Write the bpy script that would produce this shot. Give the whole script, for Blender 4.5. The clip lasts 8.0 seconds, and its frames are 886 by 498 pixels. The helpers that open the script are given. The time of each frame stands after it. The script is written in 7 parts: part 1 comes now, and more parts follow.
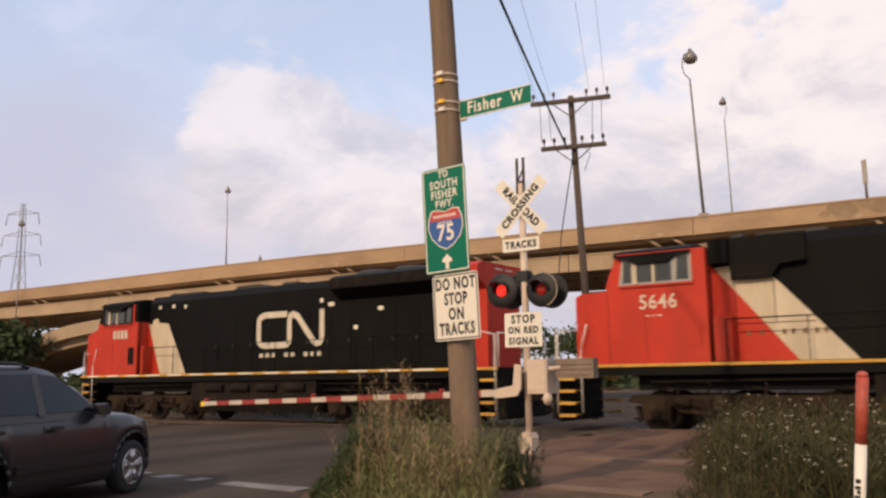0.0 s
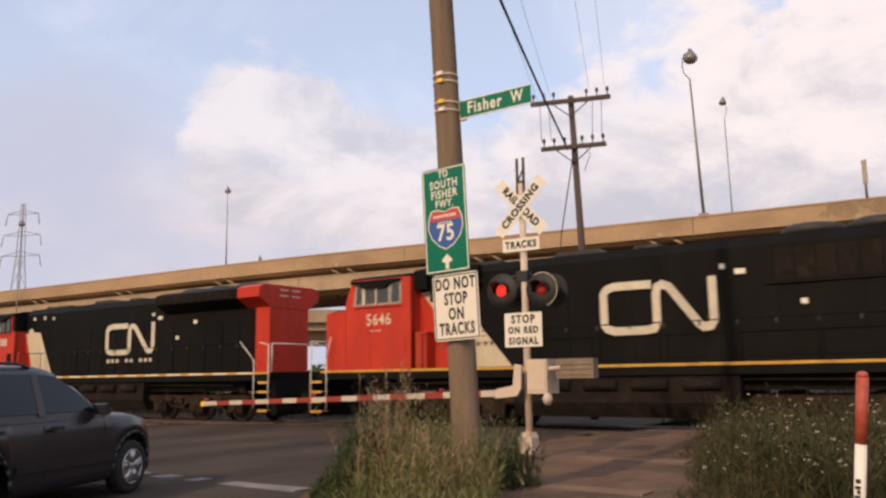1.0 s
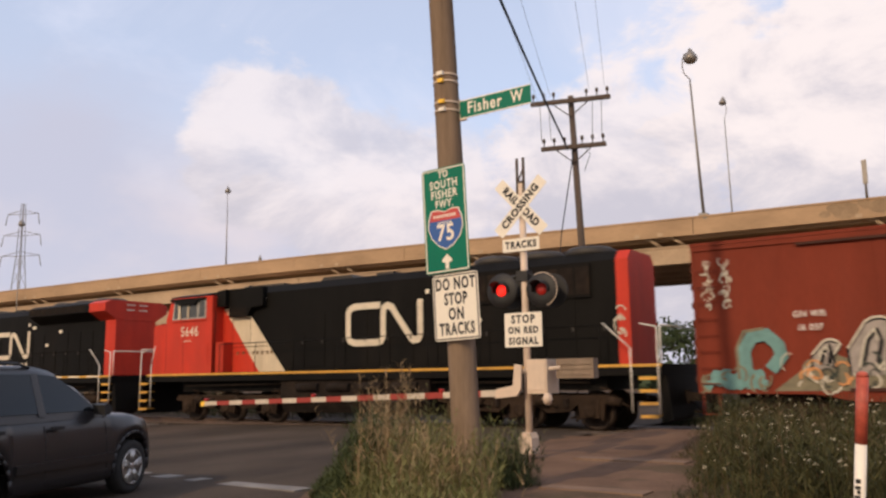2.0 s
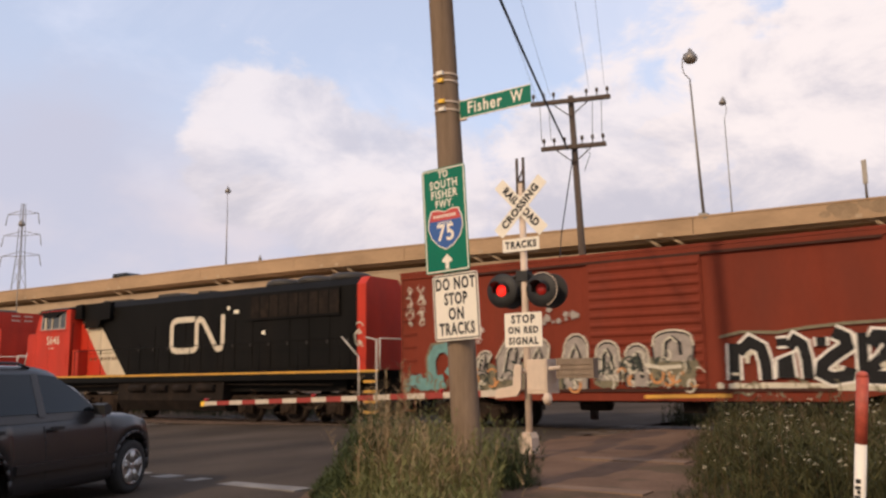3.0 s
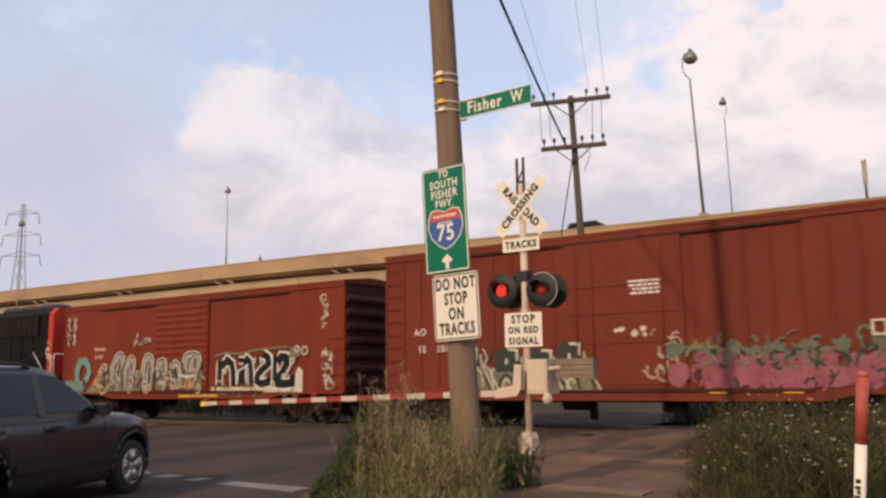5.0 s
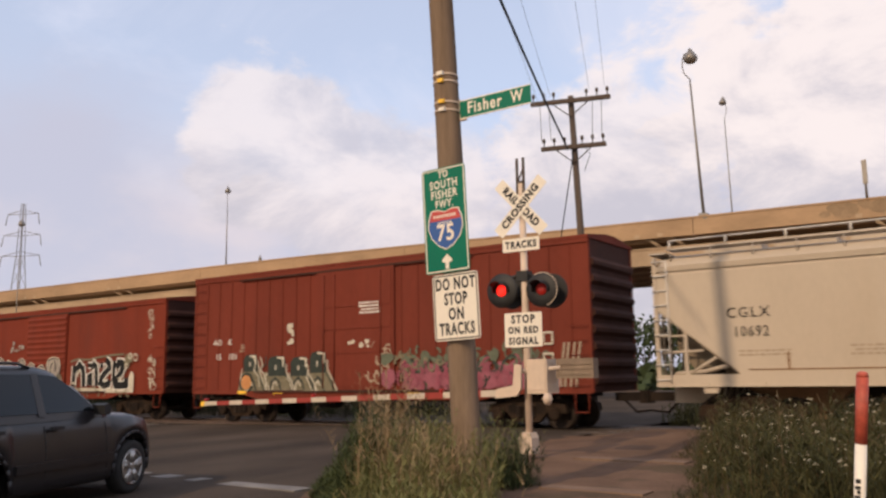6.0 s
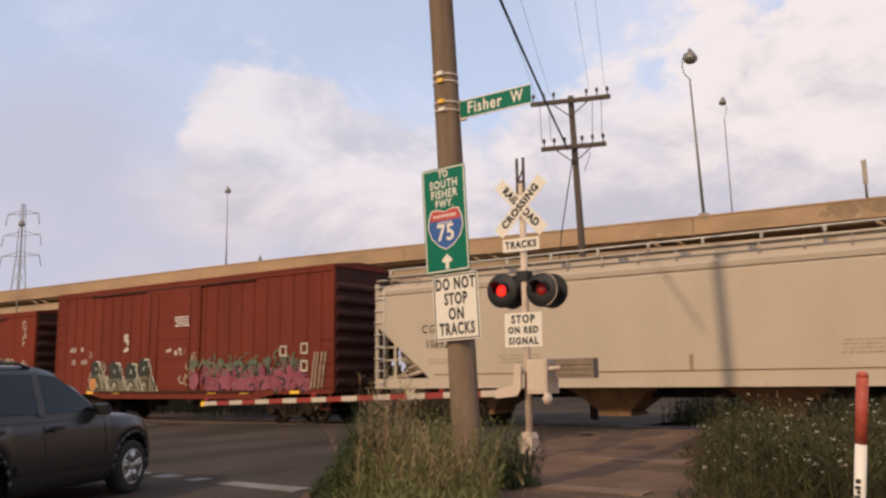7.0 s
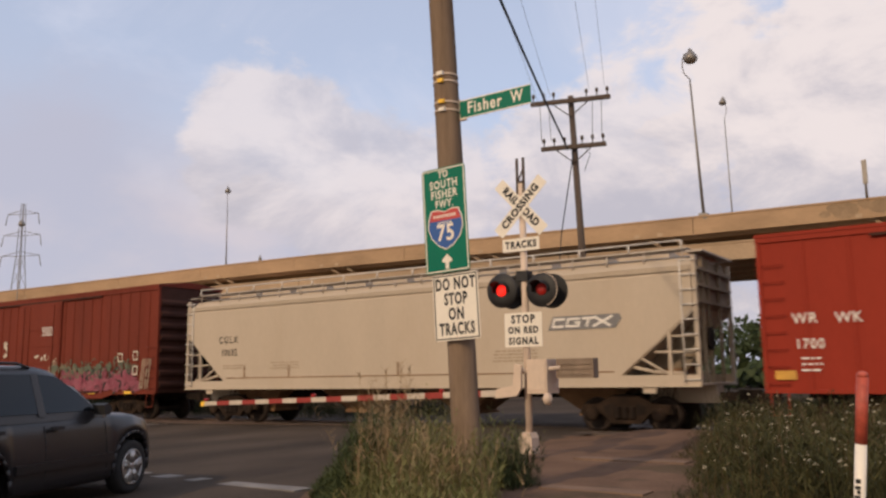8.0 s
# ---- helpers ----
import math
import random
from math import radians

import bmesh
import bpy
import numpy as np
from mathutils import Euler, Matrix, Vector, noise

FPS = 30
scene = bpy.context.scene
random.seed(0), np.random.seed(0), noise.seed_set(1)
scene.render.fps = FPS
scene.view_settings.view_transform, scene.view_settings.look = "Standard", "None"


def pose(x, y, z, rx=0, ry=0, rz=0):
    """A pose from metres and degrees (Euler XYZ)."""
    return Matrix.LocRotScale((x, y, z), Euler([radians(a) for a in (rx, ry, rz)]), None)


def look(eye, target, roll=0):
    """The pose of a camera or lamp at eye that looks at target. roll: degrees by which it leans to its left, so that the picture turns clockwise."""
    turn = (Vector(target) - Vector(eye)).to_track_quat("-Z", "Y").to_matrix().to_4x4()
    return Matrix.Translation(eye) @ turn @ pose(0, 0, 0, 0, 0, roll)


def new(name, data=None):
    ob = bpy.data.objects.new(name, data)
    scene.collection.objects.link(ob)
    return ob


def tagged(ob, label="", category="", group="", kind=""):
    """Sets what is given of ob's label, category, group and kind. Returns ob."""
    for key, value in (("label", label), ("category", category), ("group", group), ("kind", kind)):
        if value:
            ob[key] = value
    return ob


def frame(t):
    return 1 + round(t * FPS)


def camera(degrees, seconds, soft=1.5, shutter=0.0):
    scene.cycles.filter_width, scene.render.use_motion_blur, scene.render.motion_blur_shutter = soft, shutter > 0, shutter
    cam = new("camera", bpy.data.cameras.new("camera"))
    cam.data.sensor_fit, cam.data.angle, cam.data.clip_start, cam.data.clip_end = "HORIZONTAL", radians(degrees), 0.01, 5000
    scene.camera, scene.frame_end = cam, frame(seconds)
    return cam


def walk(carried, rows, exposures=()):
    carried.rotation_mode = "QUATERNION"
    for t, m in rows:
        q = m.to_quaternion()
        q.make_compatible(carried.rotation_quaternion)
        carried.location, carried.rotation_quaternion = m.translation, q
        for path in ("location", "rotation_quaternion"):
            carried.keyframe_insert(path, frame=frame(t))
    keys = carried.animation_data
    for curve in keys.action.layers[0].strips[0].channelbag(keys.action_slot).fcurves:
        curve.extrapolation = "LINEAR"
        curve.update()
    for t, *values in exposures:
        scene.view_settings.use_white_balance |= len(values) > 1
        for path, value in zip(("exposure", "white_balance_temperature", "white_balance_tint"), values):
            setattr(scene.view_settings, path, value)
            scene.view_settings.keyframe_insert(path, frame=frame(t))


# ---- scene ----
# ---- camera ----
EYE = (0.0, -21.37, 1.43)
cam = camera(56.15, 8.0, soft=2.5, shutter=0.25)
STAND = look(EYE, (EYE[0] - 5.5553, EYE[1] + 8.1729, EYE[2] + 1.5306), -0.8)
walk(cam, [(0.0, STAND), (8.0, STAND)], exposures=[(0.0, 0.0), (6.0, -0.03), (7.0, -0.1), (7.5, -0.13), (8.0, -0.22)])

# ---- sky and sun ----
SUN_ELEVATION = 31.0


def sky_world():
    world = bpy.data.worlds.new("evening_sky")
    scene.world = world
    world.use_nodes = True
    nt = world.node_tree
    nt.nodes.clear()
    N = nt.nodes.new
    lk = nt.links.new
    out = N("ShaderNodeOutputWorld")
    bg = N("ShaderNodeBackground")
    sky = N("ShaderNodeTexSky")
    sky.sky_type = 'NISHITA'
    sky.sun_disc = False
    sky.sun_elevation = radians(SUN_ELEVATION)
    sky.sun_rotation = radians(180)
    sky.air_density, sky.dust_density, sky.ozone_density = 1.0, 1.5, 1.5
    scale = N("ShaderNodeVectorMath")
    scale.operation = 'SCALE'
    scale.inputs[3].default_value = 0.19
    lk(sky.outputs[0], scale.inputs[0])
    co = N("ShaderNodeTexCoord")

    def maths(op, a, b=None, clamp=False):
        n = N("ShaderNodeMath")
        n.operation = op
        n.use_clamp = clamp
        for i, v in enumerate((a, b)):
            if v is None:
                continue
            if isinstance(v, (int, float)):
                n.inputs[i].default_value = v
            else:
                lk(v, n.inputs[i])
        return n.outputs[0]

    def fbm(size, detail, rough, shift=(0, 0, 0), distort=0.0):
        mp = N("ShaderNodeMapping")
        mp.inputs[1].default_value = shift
        mp.inputs[3].default_value = (size, size, size * 1.7)
        lk(co.outputs["Generated"], mp.inputs[0])
        t = N("ShaderNodeTexNoise")
        t.inputs["Scale"].default_value = 1.0
        t.inputs["Detail"].default_value = detail
        t.inputs["Roughness"].default_value = rough
        t.inputs["Distortion"].default_value = distort
        lk(mp.outputs[0], t.inputs["Vector"])
        return t.outputs[0]

    def soft(value, lo, hi):
        r = N("ShaderNodeMapRange")
        r.interpolation_type = 'SMOOTHSTEP'
        r.inputs["From Min"].default_value = lo
        r.inputs["From Max"].default_value = hi
        lk(value, r.inputs["Value"])
        return r.outputs[0]

    def blend(factor, a, b):
        n = N("ShaderNodeMix")
        n.data_type = 'RGBA'
        lk(factor, n.inputs["Factor"])
        for socket, v in (("A", a), ("B", b)):
            if isinstance(v, tuple):
                n.inputs[socket].default_value = (*v, 1)
            else:
                lk(v, n.inputs[socket])
        return n.outputs["Result"]

    big = fbm(2.6, 8, 0.56, (3.1, 0.4, 1.7))
    puffs = fbm(8.5, 9, 0.62, (0.3, 5.2, 2.2), 0.3)
    streak = fbm(3.4, 6, 0.6, (5.0, 2.0, 9.0), 0.6)
    split = N("ShaderNodeSeparateXYZ")
    lk(co.outputs["Generated"], split.inputs[0])
    height = split.outputs[2]
    # thin high streaks over the blue
    wisp = maths('ADD', maths('MULTIPLY', soft(streak, 0.40, 0.70), 0.30), 0.58)
    out_colour = blend(wisp, scale.outputs[0], (0.77, 0.80, 0.96))
    # the evening side, round the sun, is warm
    glow = maths('MULTIPLY', soft(maths('MULTIPLY', split.outputs[1], -1.0), 0.05, 0.85), 0.7)
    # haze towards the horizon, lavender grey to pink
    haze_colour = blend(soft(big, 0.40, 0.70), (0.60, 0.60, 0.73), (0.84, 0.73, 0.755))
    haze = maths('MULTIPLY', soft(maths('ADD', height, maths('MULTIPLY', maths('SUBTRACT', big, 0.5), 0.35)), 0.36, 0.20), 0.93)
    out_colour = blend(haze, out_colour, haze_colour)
    # heaped clouds: scattered all over, gathered into banks
    body = soft(maths('ADD', maths('MULTIPLY', big, 0.7), maths('MULTIPLY', puffs, 0.3)), 0.56, 0.64)
    for direction, width, gain in CLOUD_BANKS:
        d = N("ShaderNodeVectorMath")
        d.operation = 'DISTANCE'
        lk(co.outputs["Generated"], d.inputs[0])
        d.inputs[1].default_value = Vector(direction).normalized()
        rise = maths('SUBTRACT', 1.0, maths('DIVIDE', d.outputs["Value"], width))
        lump = maths('ADD', rise, maths('ADD', maths('MULTIPLY', maths('SUBTRACT', puffs, 0.5), 1.15), maths('MULTIPLY', maths('SUBTRACT', big, 0.5), 0.9)))
        if gain > 0:
            body = maths('MAXIMUM', body, maths('MULTIPLY', soft(lump, 0.0, 0.24), gain))
        else:
            body = maths('MULTIPLY', body, maths('SUBTRACT', 1.0, maths('MULTIPLY', soft(rise, 0.0, 0.5), -gain)))
    tone = soft(maths('ADD', maths('MULTIPLY', fbm(5.2, 9, 0.64, (7.7, 1.1, 0.2), 0.3), 0.75), maths('MULTIPLY', height, 0.55)), 0.40, 0.60)
    cloud = blend(tone, (0.64, 0.605, 0.675), (1.0, 0.89, 0.88))
    mix = N("ShaderNodeMix")
    mix.data_type = 'RGBA'
    lk(body, mix.inputs["Factor"])
    lk(out_colour, mix.inputs["A"])
    lk(cloud, mix.inputs["B"])
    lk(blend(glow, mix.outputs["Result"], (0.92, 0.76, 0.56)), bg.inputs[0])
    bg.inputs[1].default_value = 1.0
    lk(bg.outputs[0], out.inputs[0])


# cloud banks: direction, width, weight
CLOUD_BANKS = [((-0.47, 0.775, 0.43), 0.36, -1.0), ((-0.06, 0.972, 0.21), 0.30, 1.0), ((-0.695, 0.66, 0.275), 0.105, 0.75), ((-0.60, 0.77, 0.19), 0.13, 0.7), ((-0.36, 0.91, 0.19), 0.17, 0.85)]
sky_world()
sun_data = bpy.data.lights.new("sun", 'SUN')
sun_data.energy, sun_data.angle, sun_data.color = 2.35, radians(1.2), (1.0, 0.735, 0.49)
sun = new("sun", sun_data)
sun.matrix_world = look((0, -60, 40), (0, -60 + math.cos(radians(SUN_ELEVATION)), 40 - math.sin(radians(SUN_ELEVATION))))


# ---- materials ----
def material(name, colour, rough=0.6, metal=0.0, vary=0.12, size=3.0, grain=40.0, bump=0.15, dirt=None, dirt_amount=0.0, emit=0.0, stretch=(1, 1, 1), shift_hue=0.0, spec=0.5):
    """A surface with two scales of variation, optional dirt of its own colour, and fine relief."""
    m = bpy.data.materials.new(name)
    m.use_nodes = True
    nt = m.node_tree
    N, lk = nt.nodes.new, nt.links.new
    p = nt.nodes["Principled BSDF"]
    p.inputs["Roughness"].default_value = rough
    p.inputs["Metallic"].default_value = metal
    p.inputs["Specular IOR Level"].default_value = spec
    co = N("ShaderNodeTexCoord")
    mp = N("ShaderNodeMapping")
    mp.inputs[3].default_value = stretch
    lk(co.outputs["Object"], mp.inputs[0])

    def noise_tex(scale, detail=5):
        t = N("ShaderNodeTexNoise")
        t.inputs["Scale"].default_value = scale
        t.inputs["Detail"].default_value = detail
        t.inputs["Roughness"].default_value = 0.6
        lk(mp.outputs[0], t.inputs["Vector"])
        return t.outputs[0]
    coarse, fine = noise_tex(size), noise_tex(grain, 3)
    total = N("ShaderNodeMath")
    total.operation = 'MULTIPLY_ADD'
    lk(fine, total.inputs[0])
    total.inputs[1].default_value = 0.5
    lk(coarse, total.inputs[2])
    ramp = N("ShaderNodeValToRGB")
    c = Vector(colour)
    lo, hi = c * (1 - vary), c * (1 + vary)
    ramp.color_ramp.elements[0].position, ramp.color_ramp.elements[1].position = 0.45, 1.0
    ramp.color_ramp.elements[0].color = (*lo, 1)
    ramp.color_ramp.elements[1].color = (min(hi[0] * (1 + shift_hue), 1), min(hi[1], 1), min(hi[2] * (1 - shift_hue), 1), 1)
    lk(total.outputs[0], ramp.inputs[0])
    top = ramp.outputs[0]
    if dirt:
        mask = N("ShaderNodeMapRange")
        mask.inputs["From Min"].default_value = 0.62 - dirt_amount * 0.3
        mask.inputs["From Max"].default_value = 0.78
        mask.inputs["To Max"].default_value = min(1, dirt_amount * 1.6)
        lk(noise_tex(size * 0.37 + 0.2, 8), mask.inputs["Value"])
        mx = N("ShaderNodeMix")
        mx.data_type = 'RGBA'
        lk(mask.outputs[0], mx.inputs["Factor"])
        lk(top, mx.inputs["A"])
        mx.inputs["B"].default_value = (*dirt, 1)
        top = mx.outputs["Result"]
    lk(top, p.inputs["Base Color"])
    if bump:
        b = N("ShaderNodeBump")
        b.inputs["Strength"].default_value = bump
        b.inputs["Distance"].default_value = 0.02
        lk(fine, b.inputs["Height"])
        lk(b.outputs[0], p.inputs["Normal"])
    if emit:
        p.inputs["Emission Color"].default_value = (*colour, 1)
        p.inputs["Emission Strength"].default_value = emit
    return m


RUST = (0.10, 0.055, 0.035)
M_LOCO_BLACK = material("loco_black", (0.0058, 0.0052, 0.0046), 0.6, 0, 0.4, 1.2, 25, 0.08, (0.016, 0.012, 0.009), 0.3, stretch=(1, 1, 0.3), spec=0.1)
M_LOCO_RED = material("loco_red", (0.50, 0.034, 0.014), 0.55, 0, 0.18, 1.3, 25, 0.06, (0.24, 0.035, 0.02), 0.35, stretch=(1, 1, 0.3), spec=0.3)
M_LOCO_WHITE = material("loco_cream", (0.60, 0.50, 0.36), 0.55, 0, 0.14, 2.0, 30, 0.05, (0.28, 0.21, 0.14), 0.35, stretch=(1, 1, 0.3), spec=0.3)
M_EMBLEM = material("emblem_white", (0.62, 0.54, 0.42), 0.55, 0, 0.12, 3.0, 40, 0.03, (0.32, 0.27, 0.2), 0.3)
M_YELLOW = material("stripe_yellow", (0.60, 0.32, 0.045), 0.5, 0, 0.25, 2.0, 30, 0.03, (0.22, 0.12, 0.04), 0.4)
M_REFLECTOR = material("reflective_strip", (0.85, 0.78, 0.62), 0.35, 0, 0.1, 5.0, 50, 0.02)
M_ORANGE = material("yellow_reflector", (0.95, 0.55, 0.05), 0.35, 0, 0.1, 5.0, 50, 0.02)
# grime colour taken darker to include the shade beneath the train
M_UNDER = material("underframe_grime_shade", (0.016, 0.012, 0.010), 0.9, 0.0, 0.45, 4.0, 40, 0.3, (0.045, 0.030, 0.021), 0.4, spec=0.12)
M_TRUCK = material("truck_brown_grime", (0.034, 0.022, 0.015), 0.9, 0.0, 0.5, 3.0, 30, 0.4, (0.012, 0.009, 0.008), 0.5, spec=0.12)
M_STEEL = material("wheel_steel", (0.035, 0.025, 0.020), 0.7, 0.2, 0.3, 6.0, 50, 0.2, spec=0.2)
M_RAIL = material("rail_steel", (0.20, 0.14, 0.11), 0.4, 0.8, 0.3, 4.0, 60, 0.2)
M_GREY_ROOF = material("loco_roof_gear", (0.035, 0.030, 0.026), 0.6, 0.2, 0.3, 2.0, 30, 0.15)
M_CAB_GLASS = material("cab_glass", (0.05, 0.055, 0.06), 0.08, 0, 0.2, 2.0, 10, 0.0)
M_CAB_FRAME = material("window_frame_grey", (0.34, 0.32, 0.29), 0.5, 0.3, 0.1, 3, 40, 0.02)
M_RAILING = material("railing_white", (0.62, 0.58, 0.52), 0.5, 0.1, 0.2, 3, 40, 0.05)
M_BOX_BROWN = material("boxcar_oxide", (0.180, 0.034, 0.018), 0.7, 0, 0.18, 0.9, 18, 0.1, (0.11, 0.032, 0.022), 0.4, stretch=(1, 1, 0.25), spec=0.12)
M_BOX_RED = material("boxcar_red_brown", (0.165, 0.035, 0.021), 0.7, 0, 0.18, 0.8, 18, 0.1, (0.12, 0.032, 0.022), 0.4, stretch=(1, 1, 0.25), spec=0.12)
M_BOX_BRIGHT = material("boxcar_bright_red", (0.265, 0.032, 0.017), 0.65, 0, 0.12, 0.8, 18, 0.08, (0.20, 0.03, 0.018), 0.3, stretch=(1, 1, 0.25), spec=0.12)
M_BOX_END = material("boxcar_end_grime", (0.060, 0.024, 0.017), 0.8, 0, 0.3, 1.5, 20, 0.2, (0.03, 0.018, 0.014), 0.3, spec=0.2)
M_GALV = material("galvanised_roof", (0.46, 0.41, 0.36), 0.5, 0.5, 0.2, 1.5, 20, 0.1, RUST, 0.3)
M_HOPPER = material("hopper_beige", (0.475, 0.395, 0.305), 0.62, 0, 0.08, 0.6, 14, 0.06, (0.42, 0.32, 0.22), 0.22, stretch=(1, 1, 0.35), spec=0.3)
# darker version of the hopper beige: end shade put into the colour, plus grime
M_HOPPER_END = material("hopper_end_shade_grime", (0.27, 0.215, 0.155), 0.8, 0, 0.25, 1.5, 20, 0.15, (0.07, 0.05, 0.035), 0.5, spec=0.2)
M_HOPPER_TAN = material("hopper_chute_rust", (0.22, 0.125, 0.065), 0.8, 0, 0.3, 2.0, 20, 0.15, (0.06, 0.033, 0.02), 0.5, spec=0.2)
M_WHITE_INK = material("white_stencil", (0.72, 0.68, 0.62), 0.6, 0, 0.12, 6, 50, 0.0)
M_BLACK_INK = material("black_stencil", (0.012, 0.012, 0.013), 0.7, 0, 0.3, 6, 50, 0.0, spec=0.2)
M_SPRAY_WHITE = material("spray_white", (0.55, 0.50, 0.40), 0.65, 0, 0.2, 5, 40, 0.0)
M_SPRAY_TEAL = material("spray_teal", (0.12, 0.25, 0.24), 0.65, 0, 0.3, 5, 40, 0.0)
M_SPRAY_CROWN = material("spray_dull_green", (0.10, 0.115, 0.075), 0.65, 0, 0.4, 5, 40, 0.0)
M_SPRAY_PINK = material("spray_pink", (0.27, 0.075, 0.105), 0.65, 0, 0.3, 5, 40, 0.0)
M_SPRAY_GREEN = material("spray_green", (0.018, 0.027, 0.020), 0.65, 0, 0.3, 5, 40, 0.0)
M_SPRAY_OLIVE = material("spray_olive", (0.165, 0.142, 0.088), 0.65, 0, 0.35, 5, 40, 0.0)
M_SPRAY_GREY = material("spray_grey", (0.30, 0.26, 0.23), 0.65, 0, 0.25, 5, 40, 0.0)
M_SPRAY_ORANGE = material("spray_orange", (0.55, 0.24, 0.08), 0.6, 0, 0.2, 3, 40, 0.0)
M_LOGO_BLUE = material("logo_panel_slate", (0.17, 0.165, 0.165), 0.6, 0, 0.1, 4, 40, 0.0)
M_FAINT_INK = material("faded_brown_stencil", (0.36, 0.28, 0.20), 0.7, 0, 0.15, 4, 40, 0.0)
M_SPRAY_MAGENTA = material("spray_magenta", (0.26, 0.055, 0.085), 0.6, 0, 0.3, 3, 40, 0.0)
M_CONCRETE = material("bridge_concrete", (0.40, 0.27, 0.165), 0.9, 0, 0.18, 0.35, 6, 0.2, (0.21, 0.145, 0.09), 0.4, stretch=(0.5, 0.5, 1.5), spec=0.2)
M_CONCRETE_PALE = material("pale_concrete", (0.42, 0.31, 0.21), 0.9, 0, 0.18, 0.3, 6, 0.2, (0.2, 0.15, 0.10), 0.35, spec=0.2)
M_ASPHALT = material("asphalt", (0.078, 0.060, 0.047), 0.95, 0, 0.42, 0.4, 60, 0.4, (0.028, 0.024, 0.022), 0.7, spec=0.08, stretch=(1, 0.35, 1))
M_GROUND = material("dirt_and_grass", (0.115, 0.075, 0.050), 0.95, 0, 0.35, 0.8, 14, 0.6, (0.06, 0.055, 0.026), 0.5, spec=0.1)
M_PATH = material("worn_path", (0.150, 0.092, 0.062), 0.95, 0, 0.28, 0.8, 18, 0.5, (0.088, 0.055, 0.038), 0.45, spec=0.1)
M_SLAB = material("weathered_slab", (0.21, 0.14, 0.10), 0.95, 0, 0.3, 1.5, 18, 0.4, (0.12, 0.078, 0.055), 0.5, spec=0.1)
M_BALLAST = material("ballast", (0.13, 0.11, 0.10), 0.95, 0, 0.5, 5, 22, 1.0)
M_WOOD_TIE = material("creosoted_timber", (0.09, 0.065, 0.05), 0.9, 0, 0.35, 4, 30, 0.4)
M_ROAD_PAINT = material("worn_road_paint", (0.23, 0.21, 0.19), 0.85, 0, 0.25, 3, 25, 0.2, (0.06, 0.052, 0.047), 0.75)
M_POLE = material("weathered_pole_wood", (0.205, 0.145, 0.10), 0.9, 0, 0.32, 3, 30, 0.5, (0.12, 0.085, 0.06), 0.35, stretch=(3, 3, 0.2), spec=0.2)
M_POLE_DARK = material("dark_pole_wood", (0.085, 0.062, 0.048), 0.9, 0, 0.3, 3, 30, 0.4, stretch=(3, 3, 0.2))
M_WIRE = material("cable_black", (0.012, 0.012, 0.015), 0.6, 0, 0.1, 5, 50, 0.0)
M_SIGN_GREEN = material("sign_green", (0.0, 0.15, 0.092), 0.45, 0, 0.08, 2, 30, 0.01, (0.01, 0.12, 0.075), 0.2, spec=0.25)
M_SIGN_WHITE = material("sign_white", (0.80, 0.74, 0.64), 0.4, 0, 0.06, 2, 30, 0.01, (0.6, 0.52, 0.42), 0.15)
M_SIGN_BLUE = material("shield_blue", (0.03, 0.10, 0.33), 0.4, 0, 0.08, 2, 30, 0.01)
M_SIGN_RED = material("shield_red", (0.52, 0.07, 0.06), 0.4, 0, 0.08, 2, 30, 0.01)
M_SIGN_BLACK = material("sign_black", (0.02, 0.02, 0.02), 0.5, 0, 0.1, 3, 40, 0.0)
M_ALU = material("aluminium", (0.62, 0.49, 0.38), 0.55, 0.0, 0.14, 3, 40, 0.05, (0.42, 0.32, 0.24), 0.3)
M_WEIGHT = material("weathered_grey_plate", (0.24, 0.18, 0.13), 0.7, 0.2, 0.25, 4, 40, 0.1, RUST, 0.4)
M_SIGNAL_BLACK = material("signal_black", (0.015, 0.014, 0.014), 0.6, 0, 0.2, 4, 40, 0.05)
M_LAMP_LIT = material("red_lens_lit", (0.9, 0.02, 0.012), 0.3, 0, 0.05, 4, 40, 0.0, emit=1.5)
M_LAMP_DIM = material("red_lens_fading", (0.30, 0.014, 0.010), 0.3, 0, 0.05, 4, 40, 0.0, emit=0.16)
M_GATE_RED = material("gate_red", (0.30, 0.035, 0.025), 0.5, 0, 0.15, 4, 40, 0.0)
M_GATE_WHITE = material("gate_white", (0.55, 0.47, 0.38), 0.5, 0, 0.12, 4, 40, 0.0, (0.35, 0.27, 0.2), 0.3)
M_MARKER_RED = material("marker_red", (0.42, 0.075, 0.045), 0.6, 0, 0.3, 14, 60, 0.05, (0.5, 0.26, 0.2), 0.35)
M_STAIN = material("damp_concrete_stain", (0.29, 0.205, 0.13), 0.9, 0, 0.3, 1.2, 12, 0.2, (0.20, 0.155, 0.10), 0.5, spec=0.2)
M_LAMP_METAL = material("lamp_grey_metal", (0.24, 0.22, 0.20), 0.5, 0.5, 0.15, 3, 30, 0.05)
M_CAR_PAINT = material("car_charcoal_paint", (0.024, 0.023, 0.025), 0.30, 0.2, 0.08, 1.5, 20, 0.0)
M_CAR_TRIM = material("car_black_trim", (0.018, 0.018, 0.019), 0.6, 0, 0.15, 5, 50, 0.03)
M_CAR_GLASS = material("car_tinted_glass", (0.008, 0.009, 0.010), 0.04, 0, 0.1, 2, 10, 0.0, spec=0.30)
M_TYRE = material("tyre_rubber", (0.022, 0.021, 0.021), 0.85, 0, 0.2, 8, 60, 0.2)
M_ALLOY = material("alloy_wheel", (0.55, 0.54, 0.52), 0.3, 0.8, 0.08, 5, 40, 0.0)
